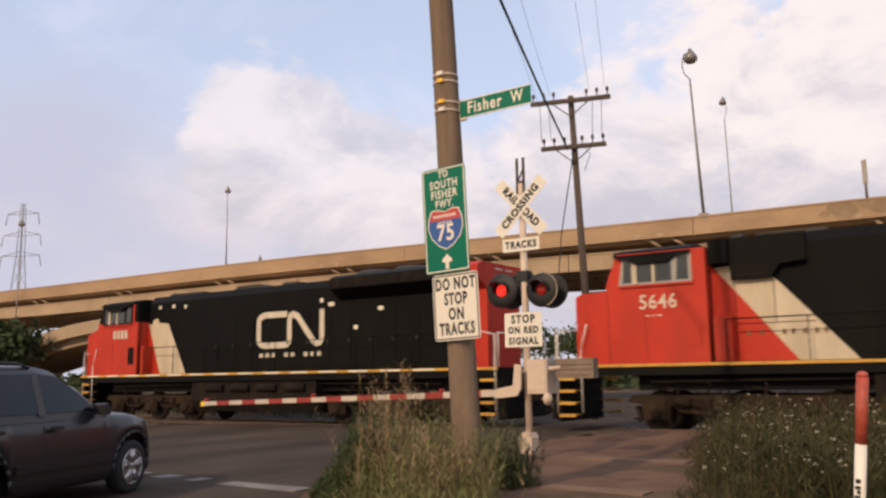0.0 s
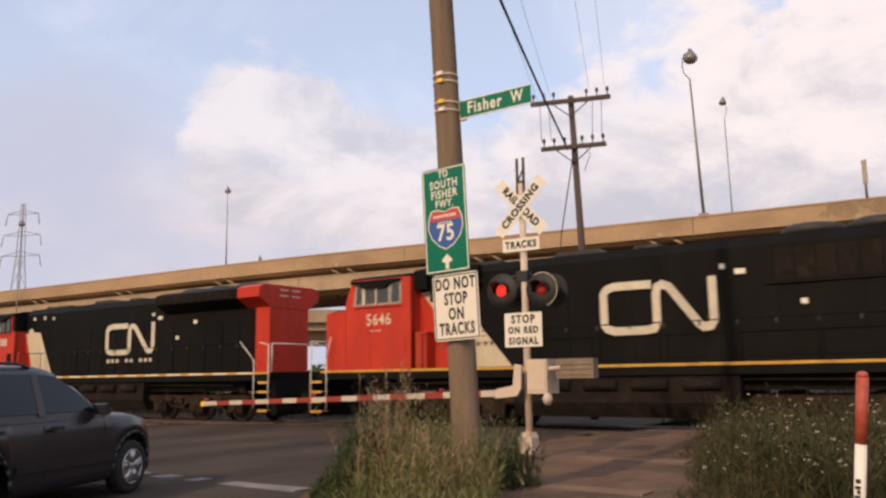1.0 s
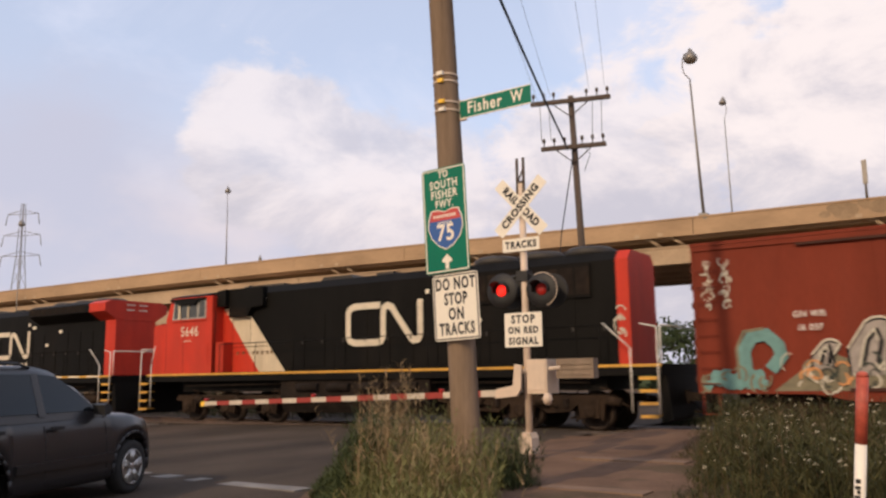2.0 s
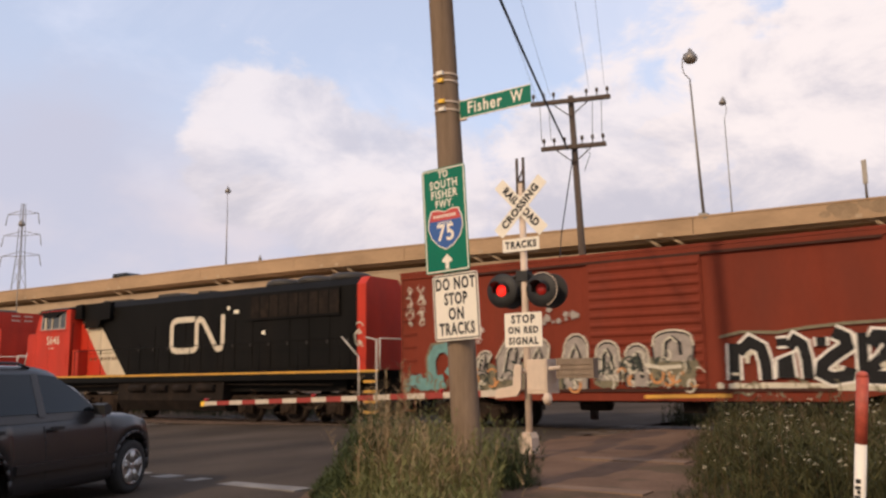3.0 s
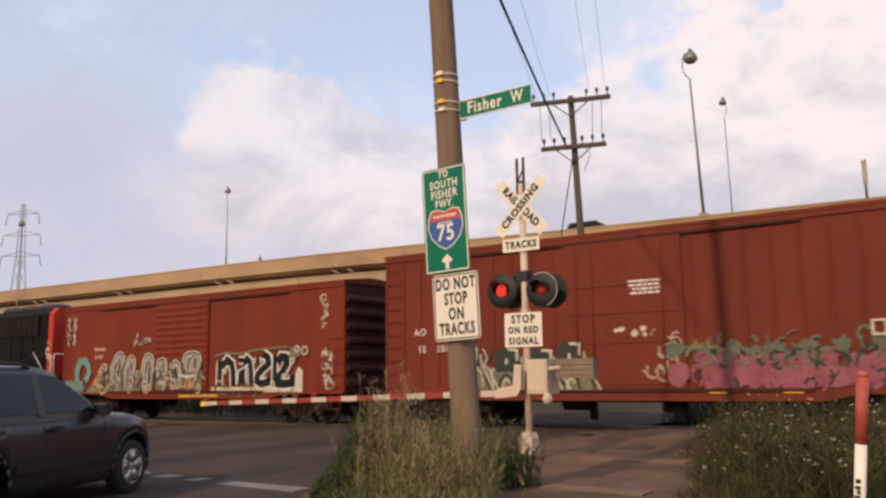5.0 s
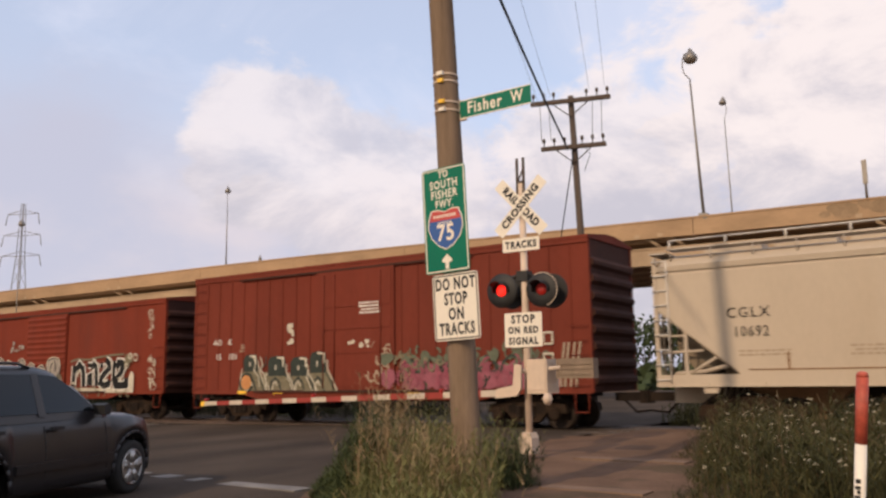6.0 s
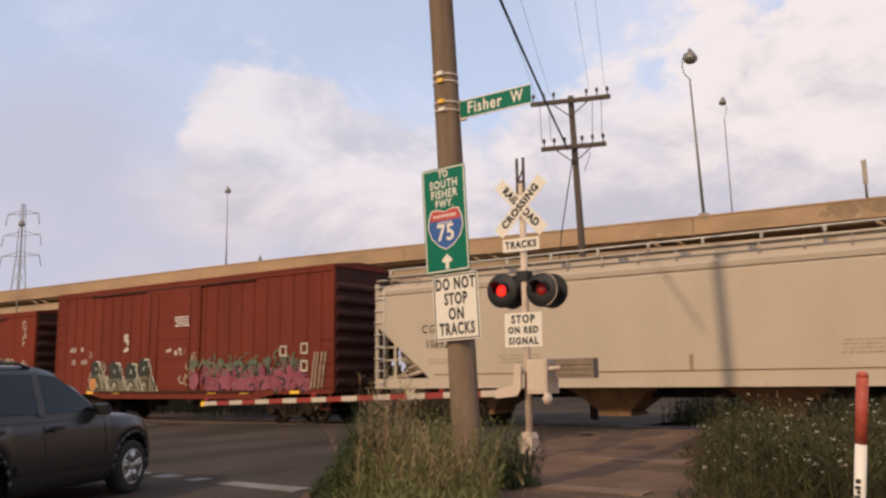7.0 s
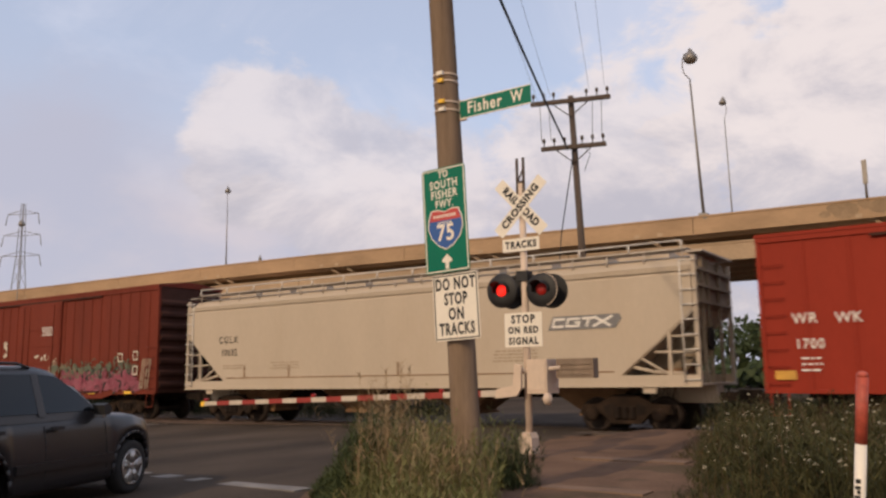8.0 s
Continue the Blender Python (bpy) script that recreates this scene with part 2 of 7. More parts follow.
M_WEED = material("weed_olive", (0.140, 0.142, 0.054), 0.85, 0, 0.40, 2.0, 9, 0.0, (0.20, 0.160, 0.072), 0.35, spec=0.2)
M_WEED_DARK = material("weed_green", (0.058, 0.074, 0.030), 0.85, 0, 0.35, 2.0, 9, 0.0, spec=0.2)
M_STRAW = material("dry_straw", (0.29, 0.205, 0.115), 0.85, 0, 0.3, 2.0, 9, 0.0, spec=0.2)
M_FLOWER = material("white_flower", (0.42, 0.37, 0.26), 0.8, 0, 0.2, 4, 40, 0.0, spec=0.2)
M_THICKET = material("thicket_green", (0.068, 0.064, 0.026), 0.85, 0, 0.4, 2.0, 9, 0.0, (0.13, 0.09, 0.042), 0.4, spec=0.15)
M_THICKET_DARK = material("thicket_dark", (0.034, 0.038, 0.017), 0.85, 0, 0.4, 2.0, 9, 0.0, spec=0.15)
M_SEED_STALK = material("brown_seed_stalk", (0.105, 0.068, 0.038), 0.85, 0, 0.3, 2.0, 9, 0.0, spec=0.15)
M_LEAF = material("tree_leaf", (0.040, 0.055, 0.022), 0.85, 0, 0.4, 0.5, 4, 0.0, (0.07, 0.065, 0.032), 0.3, spec=0.2)
M_BARK = material("bark", (0.10, 0.075, 0.055), 0.9, 0, 0.3, 4, 30, 0.4)


# ---- building helpers ----
def box(bm, x0, x1, y0, y1, z0, z1):
    v = [bm.verts.new(c) for c in ((x0, y0, z0), (x1, y0, z0), (x1, y1, z0), (x0, y1, z0), (x0, y0, z1), (x1, y0, z1), (x1, y1, z1), (x0, y1, z1))]
    for q in ((0, 3, 2, 1), (4, 5, 6, 7), (0, 1, 5, 4), (1, 2, 6, 5), (2, 3, 7, 6), (3, 0, 4, 7)):
        bm.faces.new([v[i] for i in q])


def prism(bm, pts, y0, y1, axis="y"):
    """An outline in x and z drawn out along y (or in y and z along x, or in x and y along z)."""
    def at(a, b, c):
        return {"y": (a, c, b), "x": (c, a, b), "z": (a, b, c)}[axis]
    lo = [bm.verts.new(at(a, b, y0)) for a, b in pts]
    hi = [bm.verts.new(at(a, b, y1)) for a, b in pts]
    n = len(pts)
    bm.faces.new(lo)
    bm.faces.new(hi[::-1])
    for i in range(n):
        bm.faces.new((lo[i], hi[i], hi[(i + 1) % n], lo[(i + 1) % n]))


def rod(bm, a, b, r0, r1=None, n=8, caps=True):
    """A round bar from a to b, tapered from r0 to r1."""
    a, b = Vector(a), Vector(b)
    r1 = r0 if r1 is None else r1
    d = (b - a).normalized()
    u = d.orthogonal().normalized()
    w = d.cross(u)
    rings = []
    for c, r in ((a, r0), (b, r1)):
        rings.append([bm.verts.new(c + (u * math.cos(k * 2 * math.pi / n) + w * math.sin(k * 2 * math.pi / n)) * r) for k in range(n)])
    for k in range(n):
        f = bm.faces.new((rings[0][k], rings[0][(k + 1) % n], rings[1][(k + 1) % n], rings[1][k]))
        f.smooth = True
    if caps:
        bm.faces.new(rings[0][::-1])
        bm.faces.new(rings[1])


def tube(bm, pts, r, n=6):
    for a, b in zip(pts[:-1], pts[1:]):
        rod(bm, a, b, r, r, n)


def lathe(bm, profile, centre, axis="y", n=24):
    """A turned shape: profile of (radius, offset along the axis)."""
    rings = []
    for r, o in profile:
        ring = []
        for k in range(n):
            a = 2 * math.pi * k / n
            c, s = r * math.cos(a), r * math.sin(a)
            p = {"y": (c, o, s), "x": (o, c, s), "z": (c, s, o)}[axis]
            ring.append(bm.verts.new(Vector(centre) + Vector(p)))
        rings.append(ring)
    for q, w in zip(rings[:-1], rings[1:]):
        for k in range(n):
            f = bm.faces.new((q[k], q[(k + 1) % n], w[(k + 1) % n], w[k]))
            f.smooth = True
    for ring in (rings[0], rings[-1]):
        bm.faces.new(ring)


def ribbon(bm, pts, width, y):
    """A flat painted stroke in x and z at depth y, mitred at its bends."""
    P = [Vector((a, b)) for a, b in pts]
    left, right = [], []
    for i, p in enumerate(P):
        d0 = (p - P[i - 1]).normalized() if i else (P[1] - p).normalized()
        d1 = (P[i + 1] - p).normalized() if i < len(P) - 1 else d0
        t = (d0 + d1)
        t = t.normalized() if t.length > 1e-4 else d0
        nrm = Vector((-t.y, t.x))
        k = min(1.6, 1 / max(0.45, abs(nrm.dot(Vector((-d0.y, d0.x))))))
        left.append(bm.verts.new((p.x + nrm.x * width / 2 * k, y, p.y + nrm.y * width / 2 * k)))
        right.append(bm.verts.new((p.x - nrm.x * width / 2 * k, y, p.y - nrm.y * width / 2 * k)))
    for i in range(len(P) - 1):
        bm.faces.new((left[i], left[i + 1], right[i + 1], right[i]))


def patch(bm, pts, y):
    bm.faces.new([bm.verts.new((a, y, b)) for a, b in pts])


def mesh_of(bm, material_, name):
    bmesh.ops.recalc_face_normals(bm, faces=bm.faces)
    me = bpy.data.meshes.new(name)
    bm.to_mesh(me)
    bm.free()
    me.materials.append(material_)
    return me


def part(name, bm, material_, parent=None, label="", bevel=0.0):
    """One mesh object out of a bmesh, under its thing."""
    if bevel:
        sharp = [e for e in bm.edges if len(e.link_faces) == 2 and e.calc_face_angle(0) > 0.6]
        bmesh.ops.bevel(bm, geom=sharp, offset=bevel, segments=2, affect='EDGES', clamp_overlap=True)
    ob = new(name, mesh_of(bm, material_, name))
    ob.parent = parent
    if label:
        tagged(ob, label)
    return ob


def thing(name, place, label, category, group="", kind=""):
    ob = new(name)
    ob.matrix_basis = place
    return tagged(ob, label, category, group, kind)


def lettering(name, text, size, m, material_, parent, squeeze=1.0, align='CENTER', spacing=1.0, bold=0.0):
    """Flat letters in Blender's own font as a mesh, at pose m (letters lie in the pose's x and y)."""
    cu = bpy.data.curves.new(name, 'FONT')
    cu.body, cu.size, cu.align_x, cu.align_y, cu.space_character = text, size, align, 'CENTER', spacing
    cu.resolution_u = 3
    cu.offset = bold
    tmp = bpy.data.objects.new(name, cu)
    scene.collection.objects.link(tmp)
    me = bpy.data.meshes.new_from_object(tmp.evaluated_get(bpy.context.evaluated_depsgraph_get()))
    bpy.data.objects.remove(tmp)
    me.transform(m @ Matrix.Diagonal((squeeze, 1, 1, 1)))
    me.materials.clear()
    me.materials.append(material_)
    ob = new(name, me)
    ob.parent = parent
    return ob


def on_side(x, y, z, tilt=0):
    """The pose of letters on a face that looks towards -y."""
    return pose(x, y, z, 90, 0, 0) @ pose(0, 0, 0, 0, 0, tilt)



# ---- ground, road and track ----
SLOPE = (77.36, 5.36)          # run of the viaduct, nearly along the track
TRACK = []                      # filled with the vehicles of the train: (thing, x at 4 s)


def road_edge(y):
    """Where the asphalt ends beside the path: the edge flares out towards the side street."""
    return -8.9 + max(0.0, -11.0 - y) * 0.62 if y > -20 else -3.3


def build_ground():
    # one sheet to the horizon, finer about the crossing, with soft unevenness beside the road
    bm = bmesh.new()
    xs = [-1500, -600, -250, -120, -70] + [-45 + 1.5 * i for i in range(44)] + [40, 90, 250, 700, 1500]
    ys = [-1500, -500, -150, -60] + [-32 + 1.0 * i for i in range(40)] + [14, 22, 40, 80, 160, 500, 1500]
    grid = []
    for x in xs:
        row = []
        for y in ys:
            z = -0.12
            if x > -7.4 and -20 < y < -3.2:
                z += 0.16 * min(1, (x + 7.4) / 2.0) + 0.05 * noise.noise(Vector((x * 0.7, y * 0.7, 0)))
            if (-34 < x < road_edge(y) + 0.9) or abs(y) < 3.6:
                z = -0.22
            row.append(bm.verts.new((x, y, z)))
        grid.append(row)
    for i in range(len(xs) - 1):
        for j in range(len(ys) - 1):
            f = bm.faces.new((grid[i][j], grid[i + 1][j], grid[i + 1][j + 1], grid[i][j + 1]))
            f.smooth = True
    ob = part("ground", bm, M_GROUND)
    tagged(ob, "brown earth with thin dry grass beside the crossing", "ground", kind="structure")

    # the road, rising a little onto the crossing
    bm = bmesh.new()
    rows = []
    for y in [-90, -40, -25, -20, -18, -16, -15, -14, -13, -12, -11, -10, -6, -3.2, -1.9, 1.9, 3.2, 8, 20, 60, 120]:
        z = -0.10 if y < -12 else (-0.10 + 0.09 * min(1, (y + 12) / 9.0))
        if y > 3.2:
            z = -0.04
        left, right = (-17.2, road_edge(y))
        rows.append([bm.verts.new((x, y, z + (0.05 - 0.012 * abs(x + 12.3)))) for x in (left - 17, left, -14.6, -12.3, -10, right)])
    for a, b in zip(rows[:-1], rows[1:]):
        for k in range(len(a) - 1):
            f = bm.faces.new((a[k], a[k + 1], b[k + 1], b[k]))
            f.smooth = True
    tagged(part("road", bm, M_ASPHALT), "patched grey asphalt road leading over the track", "road", kind="structure")
    # stop line, worn into pieces
    for x0, x1 in ((-16.2, -13.6), (-13.3, -12.6), (-12.2, -11.9), (-11.5, -11.1), (-10.7, -10.45), (-10.2, -8.35)):
        bm = bmesh.new()
        box(bm, x0, x1, -12.80, -12.44, -0.14, -0.042 - 0.012 * abs((x0 + x1) / 2 + 12.3))
        tagged(part("stop_line", bm, M_ROAD_PAINT), "worn white stop line painted on the asphalt", "road marking", "stop line pieces", kind="structure")
    # trodden earth between the road and the thicket, with old slabs showing through
    bm = bmesh.new()
    rows = []
    rng = random.Random(4)
    for k in range(31):
        y = -17.0 + k * 0.508
        row = []
        lift = 0.055 * min(1, max(0, (y + 12) / 8.5))
        x0 = road_edge(y) - 0.28 + 0.16 * noise.noise(Vector((y * 0.9, 5, 0)))
        for i in range(20):
            x = x0 + (-2.4 - x0) * i / 19
            z = -0.062 + lift + (0.105 - lift) * min(1, max(0, (x - x0) / 2.2)) + 0.022 * noise.noise(Vector((x * 1.3, y * 1.3, 1)))
            if y > -2.3:
                z -= 0.10
            elif x > -8.2:
                z += 0.17 * min(1, max(0, (y + 6.5) / 3.6)) * min(1, (x + 8.2) / 1.2)
            row.append(bm.verts.new((x, y, z)))
        rows.append(row)
    for p, q in zip(rows[:-1], rows[1:]):
        for i in range(len(p) - 1):
            f = bm.faces.new((p[i], p[i + 1], q[i + 1], q[i]))
            f.smooth = True
    tagged(part("pavement", bm, M_PATH), "trodden brown earth path beside the road", "path", kind="structure")
    for x0, x1, y0, y1 in ((-5.05, -3.7, -11.9, -11.55), (-6.3, -4.4, -8.3, -7.9)):
        bm = bmesh.new()
        box(bm, x0, x1, y0, y1, -0.05, 0.066)
        tagged(part("path_slab", bm, M_SLAB, None, bevel=0.02), "half-buried pale slab in the earth path", "paving slab", "path slabs", kind="structure")

    # track bed
    bm = bmesh.new()
    prism(bm, [(-3.0, -0.24), (-1.9, -0.13), (1.9, -0.13), (3.0, -0.24)], -160, 60, "x")
    tagged(part("ballast_bed", bm, M_BALLAST), "dirty crushed stone ballast under the track", "ballast", kind="structure")
    bm = bmesh.new()
    box(bm, -0.11, 0.11, -1.3, 1.3, -0.28, -0.10)
    me = mesh_of(bm, M_WOOD_TIE, "sleeper")
    track = thing("railway_track", Matrix(), "railway track with rusty rails on timber sleepers", "railway track", kind="structure")
    for k in range(120):
        ob = new("sleeper", me)
        ob.location = (-62 + 0.56 * k, 0.03 * math.sin(k * 7.1), 0)
        ob.parent = track
    for y in (-0.752, 0.752):
        bm = bmesh.new()
        prism(bm, [(y - 0.07, -0.10), (y + 0.07, -0.10), (y + 0.065, -0.085), (y + 0.015, -0.07), (y + 0.015, -0.04), (y + 0.036, -0.03), (y + 0.036, 0.0), (y - 0.036, 0.0), (y - 0.036, -0.03), (y - 0.015, -0.04), (y - 0.015, -0.07), (y - 0.065, -0.085)], -160, 60, "x")
        part("rail", bm, M_RAIL, track)
    # timber planks of the crossing
    for y in (-1.62, -1.33, -1.04, -0.42, -0.14, 0.14, 0.42, 1.04, 1.33, 1.62):
        for x in (-16.8, -14.4, -12.0, -9.6, -7.2, -4.9):
            bm = bmesh.new()
            box(bm, x, x + 2.37, y - 0.135, y + 0.135, -0.10, 0.005)
            part("plank", bm, M_WOOD_TIE, track)


# ---- the train ----
def axle(parent, x, r):
    """One pair of wheels on its axle."""
    bm = bmesh.new()
    for s in (-1, 1):
        lathe(bm, [(r * 0.3, s * 0.82), (r * 0.75, s * 0.80), (r * 0.82, s * 0.83), (r, s * 0.83), (r + 0.005, s * 0.72), (r + 0.03, s * 0.70), (r + 0.03, s * 0.68), (r * 0.3, s * 0.69)], (0, 0, 0), "y", 20)
        for k in range(4):
            a = k * math.pi / 2
            rod(bm, (0.55 * r * math.cos(a), s * 0.80, 0.55 * r * math.sin(a)), (0.55 * r * math.cos(a), s * 0.84, 0.55 * r * math.sin(a)), 0.05, n=6)
    rod(bm, (0, -0.95, 0), (0, 0.95, 0), 0.08, n=10)
    w = part("wheelset", bm, M_STEEL, parent)
    w.matrix_basis = pose(x, 0, r)
    WHEELS.append((w, x, r))
    return w


WHEELS = []


def truck(parent, x, span, axles, r, heavy):
    """A bogie: two side frames with springs, bearing boxes and brake gear, a bolster, and its wheels."""
    half = span / 2
    for s in (-1, 1):
        bm = bmesh.new()
        y0, y1 = s * 0.95, s * 1.15
        if heavy:
            pts = [(-half - 0.75, 0.76), (-half - 0.6, 0.93), (half + 0.6, 0.93), (half + 0.75, 0.76), (half + 0.36, 0.70), (half - 0.36, 0.70), (half - 0.62, 0.50), (0.75, 0.46), (0.38, 0.70), (-0.38, 0.70), (-0.75, 0.46), (-half + 0.62, 0.50), (-half + 0.36, 0.70), (-half - 0.36, 0.70)]
        else:
            pts = [(-half - 0.35, 0.45), (-half - 0.3, 0.68), (-half + 0.2, 0.72), (-0.35, 0.92), (0.35, 0.92), (half - 0.2, 0.72), (half + 0.3, 0.68), (half + 0.35, 0.45), (half - 0.25, 0.47), (0.4, 0.22), (-0.4, 0.22), (-half + 0.25, 0.47)]
        prism(bm, [(x + a, b) for a, b in pts], y0, y1)
        part("side_frame", bm, M_TRUCK, parent)
        for a in axles:
            bm = bmesh.new()
            lathe(bm, [(0.17, s * 1.12), (0.17, s * 1.24), (0.10, s * 1.27)], (x + a, 0, r), "y", 12)
            if heavy:
                box(bm, x + a - 0.24, x + a + 0.24, min(s * 1.13, s * 1.2), max(s * 1.13, s * 1.2), 0.34, 0.80)
            part("bearing_box", bm, M_TRUCK, parent)
            if heavy:
                # pedestal legs, brake cylinder and its hanger over each axle
                for dx in (-0.33, 0.27):
                    bm = bmesh.new()
                    prism(bm, [(x + a + dx, 0.30), (x + a + dx - 0.03, 0.72), (x + a + dx + 0.12, 0.72), (x + a + dx + 0.07, 0.30)], min(s * 1.0, s * 1.17), max(s * 1.0, s * 1.17))
                    part("pedestal", bm, M_TRUCK, parent)
                bm = bmesh.new()
                rod(bm, (x + a + 0.52, s * 1.24, 0.80), (x + a + 0.88, s * 1.24, 0.74), 0.13, 0.11, 10)
                rod(bm, (x + a + 0.88, s * 1.24, 0.74), (x + a + 1.1, s * 1.2, 0.62), 0.035, n=6)
                tube(bm, [(x + a + 0.5, s * 1.2, 0.85), (x + a + 0.62, s * 1.26, 1.06), (x + a + 0.3, s * 1.22, 1.12)], 0.02, 5)
                part("brake_cylinder", bm, M_TRUCK, parent)
                bm = bmesh.new()
                prism(bm, [(x + a - 0.58, 0.22), (x + a - 0.66, 0.62), (x + a - 0.56, 0.66), (x + a - 0.50, 0.30)], min(s * 0.74, s * 0.86), max(s * 0.74, s * 0.86))
                rod(bm, (x + a - 0.6, s * 1.1, 0.34), (x + a - 0.6, s * 0.8, 0.34), 0.03, n=6)
                part("brake_shoe", bm, M_STEEL, parent)
        for dx in ((-1.35, -0.75, 0.75, 1.35) if heavy else (-0.2, 0.0, 0.2)):
            z0, z1 = (0.62, 0.86) if heavy else (0.36, 0.66)
            bm = bmesh.new()
            for k in range(5):
                zz = z0 + (z1 - z0) * k / 5
                rod(bm, (x + dx, s * 1.17, zz), (x + dx, s * 1.17, zz + (z1 - z0) * 0.12), 0.085, n=8)
            part("spring", bm, M_STEEL, parent)
        if not heavy:
            # dark plates on the closed frame stand for the shade in its openings
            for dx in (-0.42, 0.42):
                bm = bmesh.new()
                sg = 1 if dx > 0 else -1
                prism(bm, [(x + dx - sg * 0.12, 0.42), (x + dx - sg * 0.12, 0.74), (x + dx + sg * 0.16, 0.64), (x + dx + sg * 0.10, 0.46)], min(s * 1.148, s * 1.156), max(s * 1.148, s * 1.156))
                part("opening_shade", bm, M_UNDER, parent)
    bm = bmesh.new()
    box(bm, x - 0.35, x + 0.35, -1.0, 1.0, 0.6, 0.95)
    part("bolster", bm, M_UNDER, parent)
    for a in axles:
        axle(parent, x + a, r)


def coupler(parent, x, s):
    bm = bmesh.new()
    box(bm, min(x, x + s * 0.75), max(x, x + s * 0.75), -0.11, 0.11, 0.76, 0.98)
    prism(bm, [(x + s * 0.68, -0.12), (x + s * 0.95, -0.2), (x + s * 1.0, 0.02), (x + s * 0.88, 0.16), (x + s * 0.68, 0.16)], 0.70, 1.03, "z")
    tube(bm, [(x, 0.35, 0.85), (x + s * 0.4, 0.36, 0.45), (x + s * 0.85, 0.3, 0.5)], 0.03)
    part("coupler", bm, M_UNDER, parent)


def emblem(parent, x, z, w, h, y, stroke, mat=None, mirrored=False):
    """The pale bent-bar emblem: one stroke that folds upon itself."""
    path = [(0.46, 1), (0.10, 1), (0.03, 0.94), (0.0, 0.84), (0.0, 0.16), (0.03, 0.06), (0.10, 0), (0.40, 0), (0.47, 0.03), (0.50, 0.14), (0.50, 0.80), (0.515, 0.93), (0.56, 0.98), (0.62, 0.92), (0.87, 0.10), (0.91, 0.02), (0.97, 0.04), (1.0, 0.16), (1.0, 1.08)]
    bm = bmesh.new()
    ribbon(bm, [(x + a * w, z + b * h) for a, b in path], stroke, y)
    part("emblem", bm, mat or M_EMBLEM, parent, "pale folded-bar company emblem")


def railing(parent, pts, r=0.022):
    bm = bmesh.new()
    tube(bm, pts, r)
    return part("handrail", bm, M_RAILING, parent)


def locomotive(name, label, L, flared, unit):
    """A six-axle freight locomotive, cab towards -x. Local x = 0 at its middle."""
    loco = thing(name, Matrix(), label, "locomotive", "vehicles of the train")
    f = -L / 2                                   # front of the deck
    e = L / 2
    hw = 0.95                                    # half width of the long hood
    bm = bmesh.new()
    box(bm, f, e, -1.5, 1.5, 1.42, 1.70)
    box(bm, f + 1.6, e - 1.6, -1.1, 1.1, 1.05, 1.42)
    part("deck", bm, M_LOCO_BLACK, loco)
    for y in (-1.513, 1.503):
        bm = bmesh.new()
        box(bm, f, e, y, y + 0.01, 1.63, 1.70)
        part("sill_stripe", bm, M_YELLOW, loco, "yellow stripe along the deck edge")
    for k in range(int(L / 1.25)):
        bm = bmesh.new()
        box(bm, f + 0.5 + k * 1.25, f + 0.5 + k * 1.25 + 0.75, -1.521, -1.515, 1.64, 1.69)
        part("reflector_strip", bm, M_REFLECTOR if flared else M_YELLOW, loco)
    # nose and cab
    brow = 3.30 if flared else 3.46
    bm = bmesh.new()
    prism(bm, [(f + 0.05, 1.70), (f + 0.05, brow), (f + 0.22, brow + 0.09), (f + 1.25, 3.74 if flared else 3.58), (f + 1.25, 1.70)], -1.3, 1.3)
    part("nose", bm, M_LOCO_RED, loco, bevel=0.06)
    if not flared:
        bm = bmesh.new()
        box(bm, f + 0.35, f + 0.92, -1.22, 1.22, 3.52, 3.60)
        part("nose_walkway", bm, M_LOCO_BLACK, loco, "black tread on top of the nose")
    bm = bmesh.new()
    if flared:
        # the lower cab is red, the glazed upper part dark with one red corner post
        prism(bm, [(f + 1.0, 1.70), (f + 1.0, 3.72), (f + 3.55, 3.72), (f + 3.55, 1.70)], -1.48, 1.48)
        part("cab", bm, M_LOCO_RED, loco, bevel=0.04)
        bm = bmesh.new()
        prism(bm, [(f + 1.02, 3.722), (f + 1.28, 4.44), (f + 3.53, 4.44), (f + 3.53, 3.722)], -1.465, 1.465)
        part("cab_upper", bm, M_LOCO_BLACK, loco, "dark upper part of the cab")
        bm = bmesh.new()
        box(bm, f + 3.26, f + 3.36, -1.50, -1.46, 3.70, 4.40)
        part("corner_post", bm, M_LOCO_RED, loco)
    else:
        prism(bm, [(f + 1.0, 1.70), (f + 1.0, 3.72), (f + 1.30, 4.46), (f + 3.55, 4.46), (f + 3.55, 1.70)], -1.48, 1.48)
        part("cab", bm, M_LOCO_RED, loco, bevel=0.04)
    bm = bmesh.new()
    prism(bm, [(-1.5, 4.38), (-1.44, 4.52), (-0.9, 4.64), (0.9, 4.64), (1.44, 4.52), (1.5, 4.38)], f + 1.22, f + 3.22, "x")
    box(bm, f + 1.7, f + 2.3, -0.3, 0.3, 4.62, 4.74)
    part("cab_roof", bm, M_LOCO_BLACK, loco, "black cab roof")
    # the dark brow that hangs over the side windows
    bm = bmesh.new()
    prism(bm, [(f + 1.30, 4.42), (f + 1.34, 4.34), (f + 1.62, 4.31), (f + 1.80, 4.18), (f + 2.62, 4.16), (f + 2.86, 4.32), (f + 3.20, 4.36), (f + 3.20, 4.42)], -1.60, -1.47)
    part("window_awning", bm, M_LOCO_BLACK, loco, "black awning over the cab windows")
    bm = bmesh.new()
    prism(bm, [(f + 1.34, 3.66), (f + 1.46, 4.37), (f + 3.22, 4.37), (f + 3.22, 3.66)], -1.492, -1.47)
